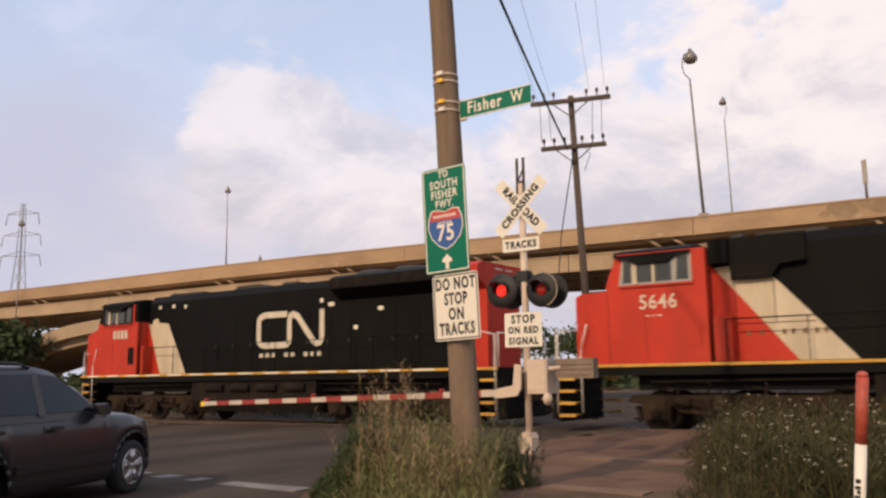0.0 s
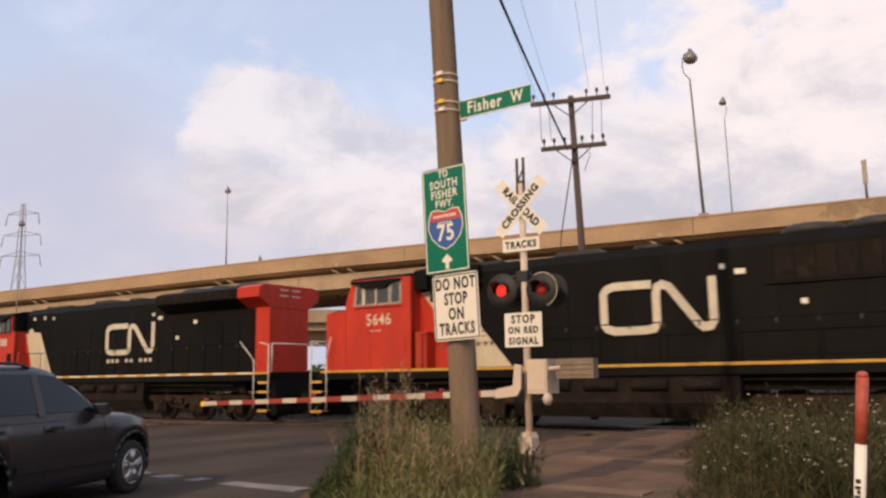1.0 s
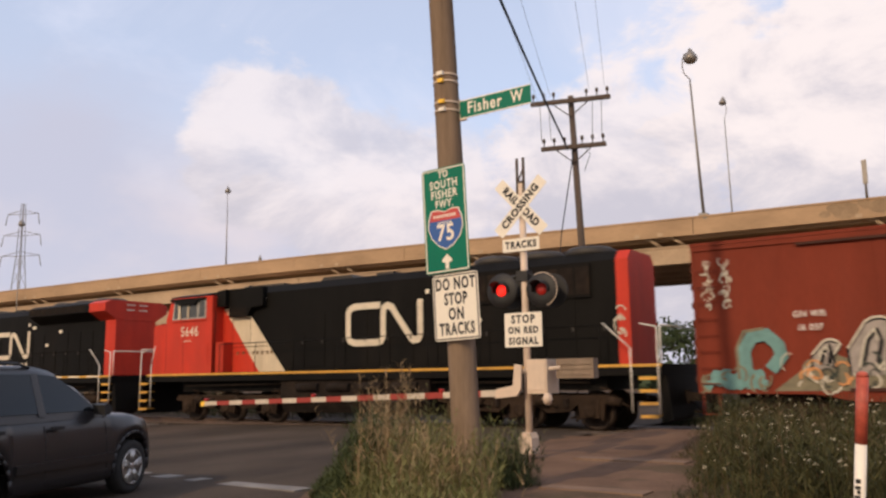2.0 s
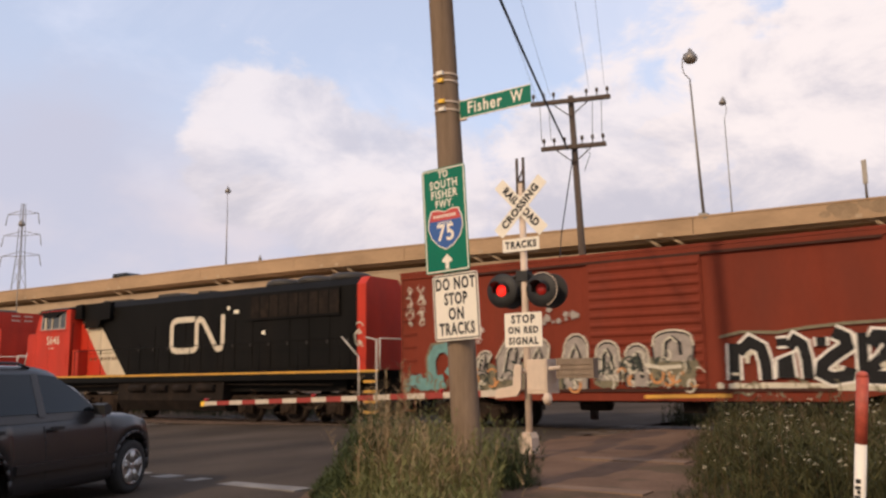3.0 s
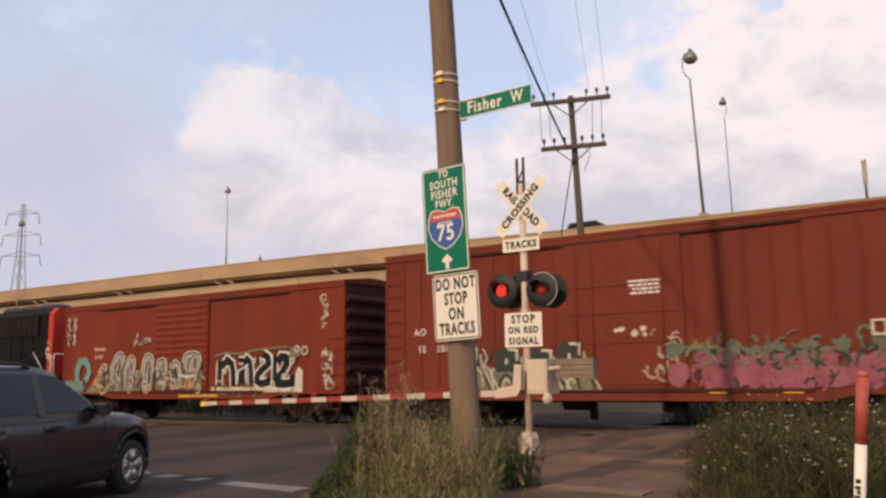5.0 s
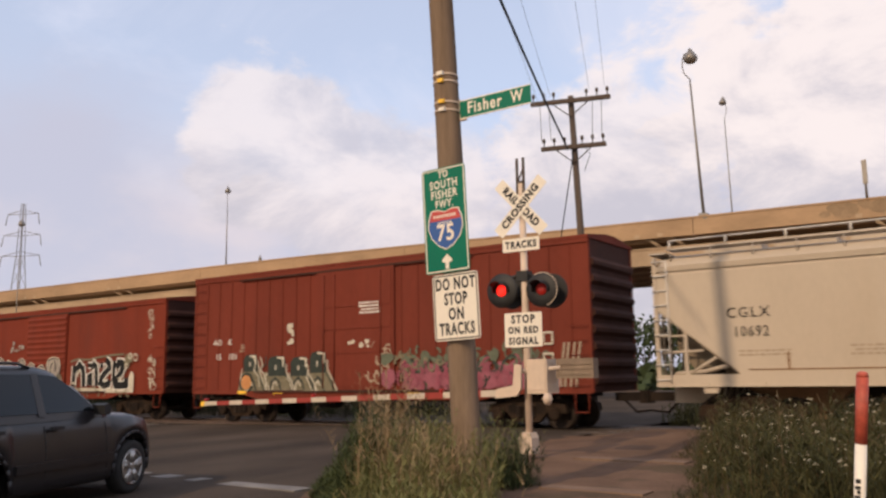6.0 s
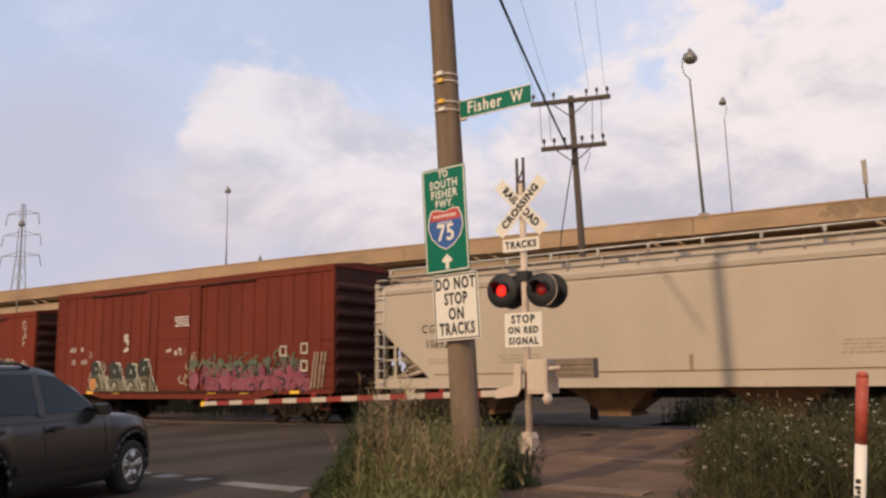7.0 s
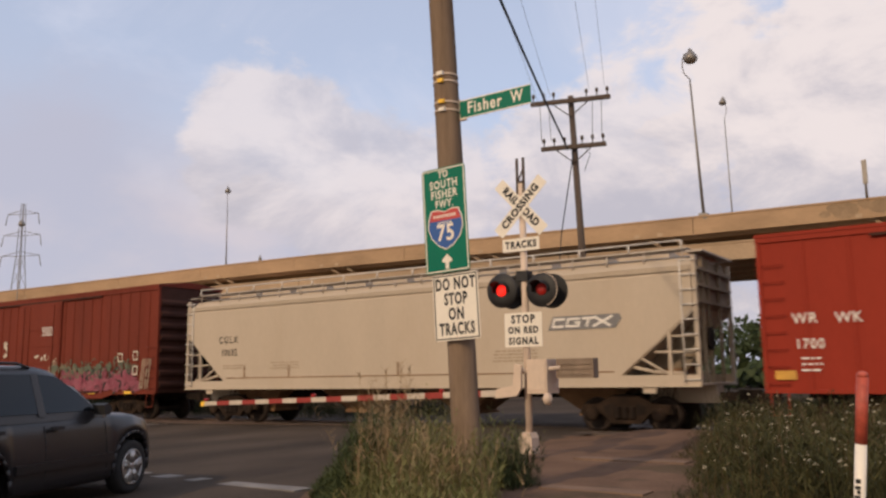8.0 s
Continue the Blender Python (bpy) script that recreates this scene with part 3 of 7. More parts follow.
    fr = part("window_frame", bm, M_CAB_FRAME if not flared else M_LOCO_BLACK, loco, "grey cab window frame" if not flared else "dark cab window frame")
    for a, b in ((1.44, 1.70), (1.78, 2.24), (2.28, 2.72), (2.82, 3.14)):
        bm = bmesh.new()
        prism(bm, [(f + a + 0.02, 3.72), (f + a + 0.06, 4.30), (f + b, 4.30), (f + b, 3.72)], -1.502, -1.488)
        part("pane", bm, M_CAB_GLASS, fr)
    for a, b in ((1.72, 1.84), (2.24, 2.30)):
        bm = bmesh.new()
        box(bm, f + a, f + b, -1.53, -1.50, 3.68, 4.22)
        part("blind", bm, M_LOCO_WHITE, fr, "cream sun blind in the cab window")
    bm = bmesh.new()
    box(bm, f + 1.36, f + 3.24, -1.53, -1.478, 3.60, 3.655)
    part("arm_rest", bm, M_LOCO_RED, loco)
    for k in range(2):
        bm = bmesh.new()
        prism(bm, [(f + 0.985, 3.78), (f + 1.23, 4.38), (f + 1.21, 4.40), (f + 0.965, 3.80)], -1.2 + k * 1.25, -0.05 + k * 1.25)
        part("windscreen", bm, M_CAB_GLASS, loco)
    bm = bmesh.new()
    box(bm, f + 3.02, f + 3.36, -1.495, -1.475, 2.10, 2.75)
    for k in range(7):
        box(bm, f + 3.0, f + 3.38, -1.499, -1.493, 2.14 + 0.085 * k, 2.17 + 0.085 * k)
    part("vent", bm, M_LOCO_RED if not flared else M_LOCO_BLACK, loco)
    # seams of the cab plating and a grab bar by the door
    for xa in (1.02, 2.0):
        bm = bmesh.new()
        box(bm, f + xa, f + xa + 0.012, -1.484, -1.478, 1.75, 3.5)
        part("plate_seam", bm, M_BOX_END, loco)
    bm = bmesh.new()
    tube(bm, [(f + 3.62, -1.40, 1.75), (f + 3.62, -1.40, 3.9)], 0.016, 5)
    part("grab_bar", bm, M_LOCO_BLACK, loco)
    # long hood
    x1 = f + 3.55
    prof = [(-hw, 1.70), (-hw, 4.45), (-hw + 0.22, 4.70), (hw - 0.22, 4.70), (hw, 4.45), (hw, 1.70)]
    bm = bmesh.new()
    prism(bm, prof, x1, e - 1.30, "x")
    part("long_hood", bm, M_LOCO_BLACK, loco)
    bm = bmesh.new()
    prism(bm, prof, e - 1.298, e - (0.62 if flared else 0.95), "x")
    part("hood_end", bm, M_LOCO_RED, loco, "red rear end of the hood", bevel=0.05)
    # red and cream diagonal bands behind the cab, thin panels
    if flared:
        red = [(x1 - 0.02, 1.72), (x1 - 0.02, 3.62), (x1 + 0.75, 1.72)]
        cream = [(x1 - 0.015, 3.64), (x1 + 1.15, 3.64), (x1 + 2.25, 1.72), (x1 + 0.755, 1.72)]
        dark = []
    else:
        red = [(x1 - 0.02, 1.72), (x1 - 0.02, 4.02), (x1 + 0.05, 3.99), (x1 + 1.87, 1.72)]
        cream = [(x1 + 0.055, 3.99), (x1 + 0.5, 4.02), (x1 + 1.30, 3.80), (x1 + 1.63, 3.45), (x1 + 3.13, 1.72), (x1 + 1.875, 1.72)]
        dark = [(x1 + 0.49, 3.66), (x1 + 1.42, 3.66), (x1 + 1.62, 3.95), (x1 + 2.2, 4.0), (x1 + 2.2, 4.66), (x1 + 0.49, 4.66)]
    for nm, pts, mat, lab in (("red_band", red, M_LOCO_RED, ""), ("cream_band", cream, M_LOCO_WHITE, "cream diagonal band")):
        bm = bmesh.new()
        prism(bm, pts, -hw - 0.012, -hw - 0.004)
        part(nm, bm, mat, loco, lab)
    if dark:
        bm = bmesh.new()
        prism(bm, dark, -hw - 0.20, -hw - 0.002)
        blower = part("blower_housing", bm, M_LOCO_BLACK, loco, "black blower housing above the bands", bevel=0.02)
        for k in range(4):
            bm = bmesh.new()
            box(bm, x1 + 0.58, x1 + 1.36, -hw - 0.215, -hw - 0.198, 3.72 + 0.07 * k, 3.755 + 0.07 * k)
            part("louvre", bm, M_UNDER, blower)
        bm = bmesh.new()
        prism(bm, [(x1 + 0.02, 4.06), (x1 + 0.02, 4.62), (x1 + 0.47, 4.66), (x1 + 0.47, 4.06)], -1.30, -hw - 0.002)
        part("cab_rear_box", bm, M_LOCO_BLACK, loco, bevel=0.03)
        # doors in the bands: thin dark seams, with small latches
        for pts in ([(1.42, 3.62), (1.42, 2.62)], [(0.52, 2.60), (2.30, 2.60)], [(0.52, 3.60), (0.52, 1.75)]):
            bm = bmesh.new()
            ribbon(bm, [(x1 + a, b) for a, b in pts], 0.02, -hw - 0.016)
            part("door_seam", bm, M_UNDER, loco)
        for a in (0.75, 1.05, 1.55, 1.75, 2.0, 2.25, 2.45):
            bm = bmesh.new()
            box(bm, x1 + a, x1 + a + 0.07, -hw - 0.03, -hw - 0.010, 2.32, 2.44)
            part("band_latch", bm, M_HOPPER_TAN, loco)
    else:
        # patches of loose cream paint above the band
        rng = random.Random(70)
        bm = bmesh.new()
        blobs(bm, rng, x1 + 0.05, x1 + 0.95, 3.5, 3.85, -hw - 0.014, 9, 0.05, 0.12)
        tagged(part("cream_patch", bm, M_LOCO_WHITE, loco), kind="stuff")
    bm = bmesh.new()
    box(bm, x1 + 0.05, x1 + (0.50 if not flared else 0.30), -hw - 0.42, -hw - 0.013, 1.72, 2.78)
    part("equipment_box", bm, M_LOCO_RED, loco, bevel=0.03)
    # hood doors: shallow panels with latches
    k = 0
    xd = x1 + 3.2
    while xd < e - 2.3:
        bm = bmesh.new()
        box(bm, xd, xd + 0.82, -hw - 0.018, -hw - 0.003, 1.85, 3.55 if (k % 4) else 2.9)
        d = part("hood_door", bm, M_LOCO_BLACK, loco, bevel=0.006)
        bm = bmesh.new()
        box(bm, xd + 0.70, xd + 0.76, -hw - 0.04, -hw - 0.018, 2.6, 2.72)
        part("latch", bm, M_GREY_ROOF, d)
        xd += 0.9
        k += 1
    for a, b, z in ((x1 + 0.6, x1 + 0.72, 4.2), (x1 + 1.4, x1 + 1.52, 4.2), (x1 + 2.1, x1 + 2.2, 4.15), (x1 + 9.0, x1 + 9.12, 3.95), (x1 + 9.35, x1 + 9.6, 3.8), (e - 4.6, e - 4.4, 3.55), (e - 5.6, e - 5.45, 3.0)):
        bm = bmesh.new()
        box(bm, a, b, -hw - 0.03, -hw + 0.01, z, z + 0.13)
        part("marker_plate", bm, M_REFLECTOR, loco)
    # radiators
    bm = bmesh.new()
    if flared:
        prism(bm, [(-hw, 3.95), (-1.48, 4.28), (-1.48, 4.62), (-1.2, 4.74), (1.2, 4.74), (1.48, 4.62), (1.48, 4.28), (hw, 3.95)], e - 6.2, e - 1.7, "x")
        part("radiator", bm, M_LOCO_BLACK, loco, bevel=0.02)
        bm = bmesh.new()
        prism(bm, [(-hw, 3.95), (-1.48, 4.28), (-1.48, 4.62), (-1.2, 4.74), (1.2, 4.74), (1.48, 4.62), (1.48, 4.28), (hw, 3.95)], e - 1.698, e - 0.6, "x")
        part("radiator_end", bm, M_LOCO_RED, loco, bevel=0.02)
    else:
        box(bm, e - 6.4, e - 2.0, -hw - 0.07, -hw - 0.004, 3.5, 4.4)
        part("radiator", bm, M_LOCO_BLACK, loco, bevel=0.02)
    for k in range(9):
        bm = bmesh.new()
        yy = -1.49 if flared else -hw - 0.085
        box(bm, e - 6.1 + k * 0.46, e - 6.1 + k * 0.46 + 0.40, yy, yy + 0.01, 4.32 if flared else 3.58, 4.58 if flared else 4.32)
        part("grille", bm, M_UNDER, loco)
    # roof gear
    rng = random.Random(unit)
    for k in range(3):
        a = e - 6.0 + k * 1.5
        bm = bmesh.new()
        lathe(bm, [(0.72, 4.68), (0.72, 4.86), (0.55, 4.95)], (a + 0.6, 0, 0), "z", 16)
        part("roof_fan", bm, M_GREY_ROOF, loco)
    bm = bmesh.new()
    box(bm, x1 + 6.6, x1 + 7.3, -0.35, 0.35, 4.70, 4.84)
    part("exhaust_stack", bm, M_GREY_ROOF, loco)
    bm = bmesh.new()
    prism(bm, [(x1 + 4.2, 4.70), (x1 + 4.4, 4.86), (x1 + 5.6, 4.86), (x1 + 5.8, 4.70)], -0.45, 0.45)
    part("brake_resistor_hatch", bm, M_GREY_ROOF, loco)
    bm = bmesh.new()
    box(bm, x1 + 1.0, x1 + 2.6, -0.55, 0.55, 4.70, 4.80)
    part("roof_hatch", bm, M_GREY_ROOF, loco)
    bm = bmesh.new()
    for k in range(5):
        lathe(bm, [(0.03, x1 + 0.3), (0.09, x1 + 0.62)], (0, -0.25 + 0.12 * k, 4.80), "x", 8)
    part("horn", bm, M_GREY_ROOF, loco)
    # tank, trucks, steps
    bm = bmesh.new()
    prism(bm, [(-1.42, 1.40), (-1.46, 0.75), (-1.25, 0.38), (1.25, 0.38), (1.46, 0.75), (1.42, 1.40)], -3.0, 3.0, "x")
    part("fuel_tank", bm, M_UNDER, loco, bevel=0.03)
    for dx in (-2.2, -0.9, 0.4, 1.7):
        bm = bmesh.new()
        rod(bm, (dx, -1.45, 1.18), (dx + 0.9, -1.45, 1.18), 0.14, n=10)
        part("air_reservoir", bm, M_UNDER, loco)
    bm = bmesh.new()
    tube(bm, [(-L / 2 + 2, -1.3, 1.25), (-3, -1.3, 1.3), (3, -1.3, 1.3), (L / 2 - 2, -1.3, 1.25)], 0.03)
    part("air_pipe", bm, M_UNDER, loco)
    for s in (-1, 1):
        truck(loco, s * (L / 2 - 4.1), 4.1, (-2.05, 0, 2.05), 0.51, True)
        x = s * L / 2
        if s < 0 and not flared:
            bm = bmesh.new()
            box(bm, x - 0.52, x - 0.002, -1.2, 1.2, 1.46, 1.68)
            part("front_platform", bm, M_LOCO_BLACK, loco)
            x -= 0.55
        bm = bmesh.new()
        prism(bm, [(x - s * 0.1, 0.25), (x - s * 0.1, 1.42), (x + s * 0.06, 1.42), (x + s * 0.18, 0.35)], -1.35, 1.35)
        part("pilot", bm, M_LOCO_BLACK, loco)
        for t in (-1, 1):
            for k in range(4):
                bm = bmesh.new()
                xa, xb = sorted((x - s * 0.12, x - s * 0.58))
                ya, yb = sorted((t * 1.15, t * 1.5))
                box(bm, xa, xb, ya, yb, 0.42 + k * 0.31, 0.45 + k * 0.31)
                box(bm, xa, xb, t * 1.5 - 0.012, t * 1.5 + 0.012, 0.38 + k * 0.31, 0.46 + k * 0.31)
                part("step", bm, M_YELLOW, loco, "yellow-edged boarding step")
        railing(loco, [(x - s * 0.08, -1.5, 0.5), (x - s * 0.08, -1.5, 2.6), (x - s * 0.5, -1.5, 2.7)] if s > 0 else [(x - s * 0.05, -1.45, 0.5), (x - s * 0.1, -1.45, 2.5), (x - s * 0.35, -1.42, 2.6)], 0.021)
        railing(loco, [(x - s * 0.78, -1.5, 0.5), (x - s * 0.78, -1.5, 2.1), (x - s * (1.5 if s > 0 else 0.95), -1.48, 2.75)], 0.021)
        railing(loco, [(x - s * 0.03, -1.4, 1.7), (x - s * 0.03, -1.4, 2.65), (x - s * 0.03, 1.4, 2.65), (x - s * 0.03, 1.4, 1.7)], 0.022)
        coupler(loco, x, s)
    pts = [(x1 + 0.4, -1.46, 2.70), (e - 1.6, -1.46, 2.70)]
    bm = bmesh.new()
    tube(bm, pts, 0.016)
    for k in range(9):
        xx = x1 + 0.4 + k * (e - 2.0 - x1) / 8
        rod(bm, (xx, -1.46, 1.7), (xx, -1.46, 2.70), 0.014, n=5)
    part("walkway_rail", bm, M_LOCO_BLACK, loco)
    return loco


def road_letters(parent, text, size, x, y, z, mat, squeeze=0.9, spacing=1.1, name="stencil"):
    return lettering(name, text, size, on_side(x, y, z), mat, parent, squeeze, 'CENTER', spacing, size * 0.010)


def data_bars(parent, x, y, z, w, lines, mat, rng, step=0.09, h=0.045):
    """Small stencilled lines too fine to read: rows of short bars."""
    bm = bmesh.new()
    for k in range(lines):
        a = x + rng.random() * 0.1
        while a < x + w:
            b = a + 0.06 + 0.12 * rng.random()
            patch(bm, [(a, z - k * step), (min(b, x + w), z - k * step), (min(b, x + w), z - k * step + h), (a, z - k * step + h)], y)
            a = b + 0.04
    tagged(part("stencil_block", bm, mat, parent), kind="stuff")


def scrawl(bm, rng, x, z, w, h, y, width, n=3, upright=1.0):
    """A looping spray-can stroke inside a box."""
    pts = []
    for k in range(int(n * 6) + 1):
        t = k / (n * 6)
        pts.append((x + w * t + 0.12 * w / n * math.cos(t * n * 2 * math.pi), z + h * (0.5 + 0.5 * math.sin(t * n * 2 * math.pi + rng.random() * 0.5) * upright)))
    ribbon(bm, pts, width, y)


def blobs(bm, rng, x0, x1, z0, z1, y, n, r0, r1, tall=1.0):
    """Overlapping rounded sprayed patches inside a box."""
    for k in range(n):
        r = rng.uniform(r0, r1)
        cx, cz = rng.uniform(x0 + r, max(x0 + r, x1 - r)), rng.uniform(z0 + r * tall, max(z0 + r * tall, z1 - r * tall))
        turn = rng.random()
        patch(bm, [(cx + r * rng.uniform(0.8, 1.15) * math.cos(a + turn), cz + r * tall * rng.uniform(0.8, 1.15) * math.sin(a + turn)) for a in [0.5236 * j for j in range(12)]], y - 0.00012 * k)


def hooks(bm, rng, x0, x1, z0, z1, y, n, width, r0=0.06, r1=0.17):
    """Short curled spray strokes scattered inside a box."""
    for k in range(n):
        cx, cz = rng.uniform(x0, x1), rng.uniform(z0, z1)
        r, a0, sw = rng.uniform(r0, r1), rng.random() * 6.28, rng.uniform(1.2, 3.6)
        ribbon(bm, [(cx + r * math.cos(a0 + sw * j / 7), cz + 1.3 * r * math.sin(a0 + sw * j / 7)) for j in range(8)], width * rng.uniform(0.6, 1.4), y - 0.00015 * k)


def boxcar(name, label, L, top, paint, style):
    """A box car, local x = 0 at its middle, near side towards -y."""
    car = thing(name, Matrix(), label, "boxcar", "vehicles of the train")
    f, e, w = -L / 2, L / 2, 1.52
    z0 = 1.02
    bm = bmesh.new()
    box(bm, f + 0.05, e - 0.05, -w + 0.03, w - 0.03, z0, top - 0.08)
    part("body", bm, paint, car)
    bm = bmesh.new()
    prism(bm, [(-w - 0.02, top - 0.10), (-w - 0.02, top - 0.02), (-0.3, top + 0.13), (0.3, top + 0.13), (w + 0.02, top - 0.02), (w + 0.02, top - 0.10)], f - 0.02, e + 0.02, "x")
    part("roof", bm, paint, car, "weathered painted roof")
    for k in range(int(L / 1.2)):
        bm = bmesh.new()
        xx = f + 0.6 + k * 1.2
        prism(bm, [(-w - 0.01, top - 0.01), (-0.3, top + 0.145), (0.3, top + 0.145), (w + 0.01, top - 0.01), (w + 0.01, top - 0.05), (-w - 0.01, top - 0.05)], xx, xx + 0.08, "x")
        part("roof_rib", bm, paint, car)
    bm = bmesh.new()
    box(bm, f, e, -w - 0.012, -w + 0.028, top - 0.22, top - 0.11)
    part("top_rail", bm, paint, car)
    bm = bmesh.new()
    prism(bm, [(f + 0.02, 1.06), (f + 0.02, 0.98), (f + 2.6, 0.96), (f + 3.4, 0.80), (e - 3.4, 0.80), (e - 2.6, 0.96), (e - 0.02, 0.98), (e - 0.02, 1.06)], -w - 0.014, -w + 0.028)
    part("side_sill", bm, paint, car)
    door0, door1 = {"smooth": (-1.6, 1.35), "ribbed": (-1.75, 1.4), "bright": (-1.55, 1.55)}[style]
    # side panels with their joints and posts
    posts = []
    if style == "smooth":
        step = 1.95
    else:
        step = 0.62 if style == "ribbed" else 0.95
    x = f + 0.02
    while x < e - 0.1:
        if not (door0 - 0.05 < x < door1):
            posts.append(x)
        x += step
    for xx in posts:
        bm = bmesh.new()
        t = 0.025 if style == "smooth" else 0.07
        d = 0.008 if style == "smooth" else 0.03
        prism(bm, [(xx, -w + 0.03), (xx + 0.012, -w + 0.03 - d), (xx + t, -w + 0.03 - d), (xx + t + 0.012, -w + 0.03)], 1.07, top - 0.23, "z")
        part("side_post", bm, paint, car)
    # the sliding door
    bm = bmesh.new()
    box(bm, door0, door1, -w - 0.05, -w + 0.026, 1.10, top - 0.28)
    door = part("door", bm, paint, car)
    if style == "smooth":
        zz = 1.2
        while zz < top - 0.45:
            bm = bmesh.new()
            prism(bm, [(-w - 0.05, zz), (-w - 0.085, zz + 0.05), (-w - 0.085, zz + 0.10), (-w - 0.05, zz + 0.15)], door0 + 0.06, door1 - 0.06, "x")
            part("door_rib", bm, paint, door)
            zz += 0.235
    else:
        for a, b in ((1.2, 2.15), (2.22, 2.9), (2.97, 3.6), (3.67, top - 0.4)):
            bm = bmesh.new()
            box(bm, door0 + 0.1, door1 - 0.1, -w - 0.07, -w - 0.046, a, b)
            part("door_panel", bm, paint, door, bevel=0.012)
        for xx in (door0 + 0.35, door0 + 0.8, door1 - 0.5):
            bm = bmesh.new()
            rod(bm, (xx, -w - 0.09, 1.15), (xx, -w - 0.09, top - 0.4), 0.025, n=6)
            part("lock_rod", bm, paint, door)
    bm = bmesh.new()
    box(bm, f + 2.4, e - 2.4 if style == "smooth" else door1 + 2.8, -w - 0.06, -w - 0.02, top - 0.29, top - 0.23)
    box(bm, door0 - 2.8, door1 + 2.8, -w - 0.07, -w - 0.015, 1.02, 1.09)
    part("door_track", bm, M_BOX_END, car)
    # corrugated ends
    for s in (-1, 1):
        x = s * L / 2
        bm = bmesh.new()
        xa, xb = sorted((x - s * 0.05, x - s * 0.02))
        box(bm, xa, xb, -w + 0.03, w - 0.03, 1.0, top - 0.1)
        part("end_wall", bm, M_BOX_END if style != "bright" else paint, car)
        zz = 1.15
        while zz < top - 0.45:
            bm = bmesh.new()
            deep = 0.02 if style == "bright" else 0.08
            prism(bm, [(x - s * 0.02, zz), (x + s * deep, zz + 0.10), (x + s * deep, zz + 0.20), (x - s * 0.02, zz + 0.32)], -w + 0.12, w - 0.12)
            part("end_rib", bm, M_BOX_END if style != "bright" else paint, car)
            zz += 0.44
        for yy in (-w + 0.06, w - 0.1):
            bm = bmesh.new()
            box(bm, min(x, x - s * 0.06), max(x, x - s * 0.06) + 0.01, yy - 0.05, yy + 0.05, 1.0, top - 0.1)
            part("corner_post", bm, paint, car)
        # ladder on the side at the end
        for k in range(5 if s > 0 else 10):
            zz = 1.2 + k * 0.38
            if zz < top - 0.4:
                bm = bmesh.new()
                tube(bm, [(x - s * 0.12, -w, zz), (x - s * 0.12, -w - 0.07, zz), (x - s * 0.55, -w - 0.07, zz), (x - s * 0.55, -w, zz)], 0.013, 5)
                part("ladder_rung", bm, paint, car)
        bm = bmesh.new()
        tube(bm, [(x - s * 0.12, -w, 1.0), (x - s * 0.12, -w - 0.02, 0.5), (x - s * 0.5, -w - 0.02, 0.5), (x - s * 0.5, -w, 1.0)], 0.018, 5)
        part("corner_stirrup", bm, paint, car)
        coupler(car, x, s)
        truck(car, s * (L / 2 - 2.15), 1.73, (-0.865, 0.865), 0.42, False)
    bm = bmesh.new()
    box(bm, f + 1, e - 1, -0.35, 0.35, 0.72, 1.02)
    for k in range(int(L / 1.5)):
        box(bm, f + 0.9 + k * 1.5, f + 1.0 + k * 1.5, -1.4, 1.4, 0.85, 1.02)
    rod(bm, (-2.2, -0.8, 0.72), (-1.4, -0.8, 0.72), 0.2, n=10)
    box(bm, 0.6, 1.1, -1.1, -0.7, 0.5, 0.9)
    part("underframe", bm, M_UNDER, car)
    return car


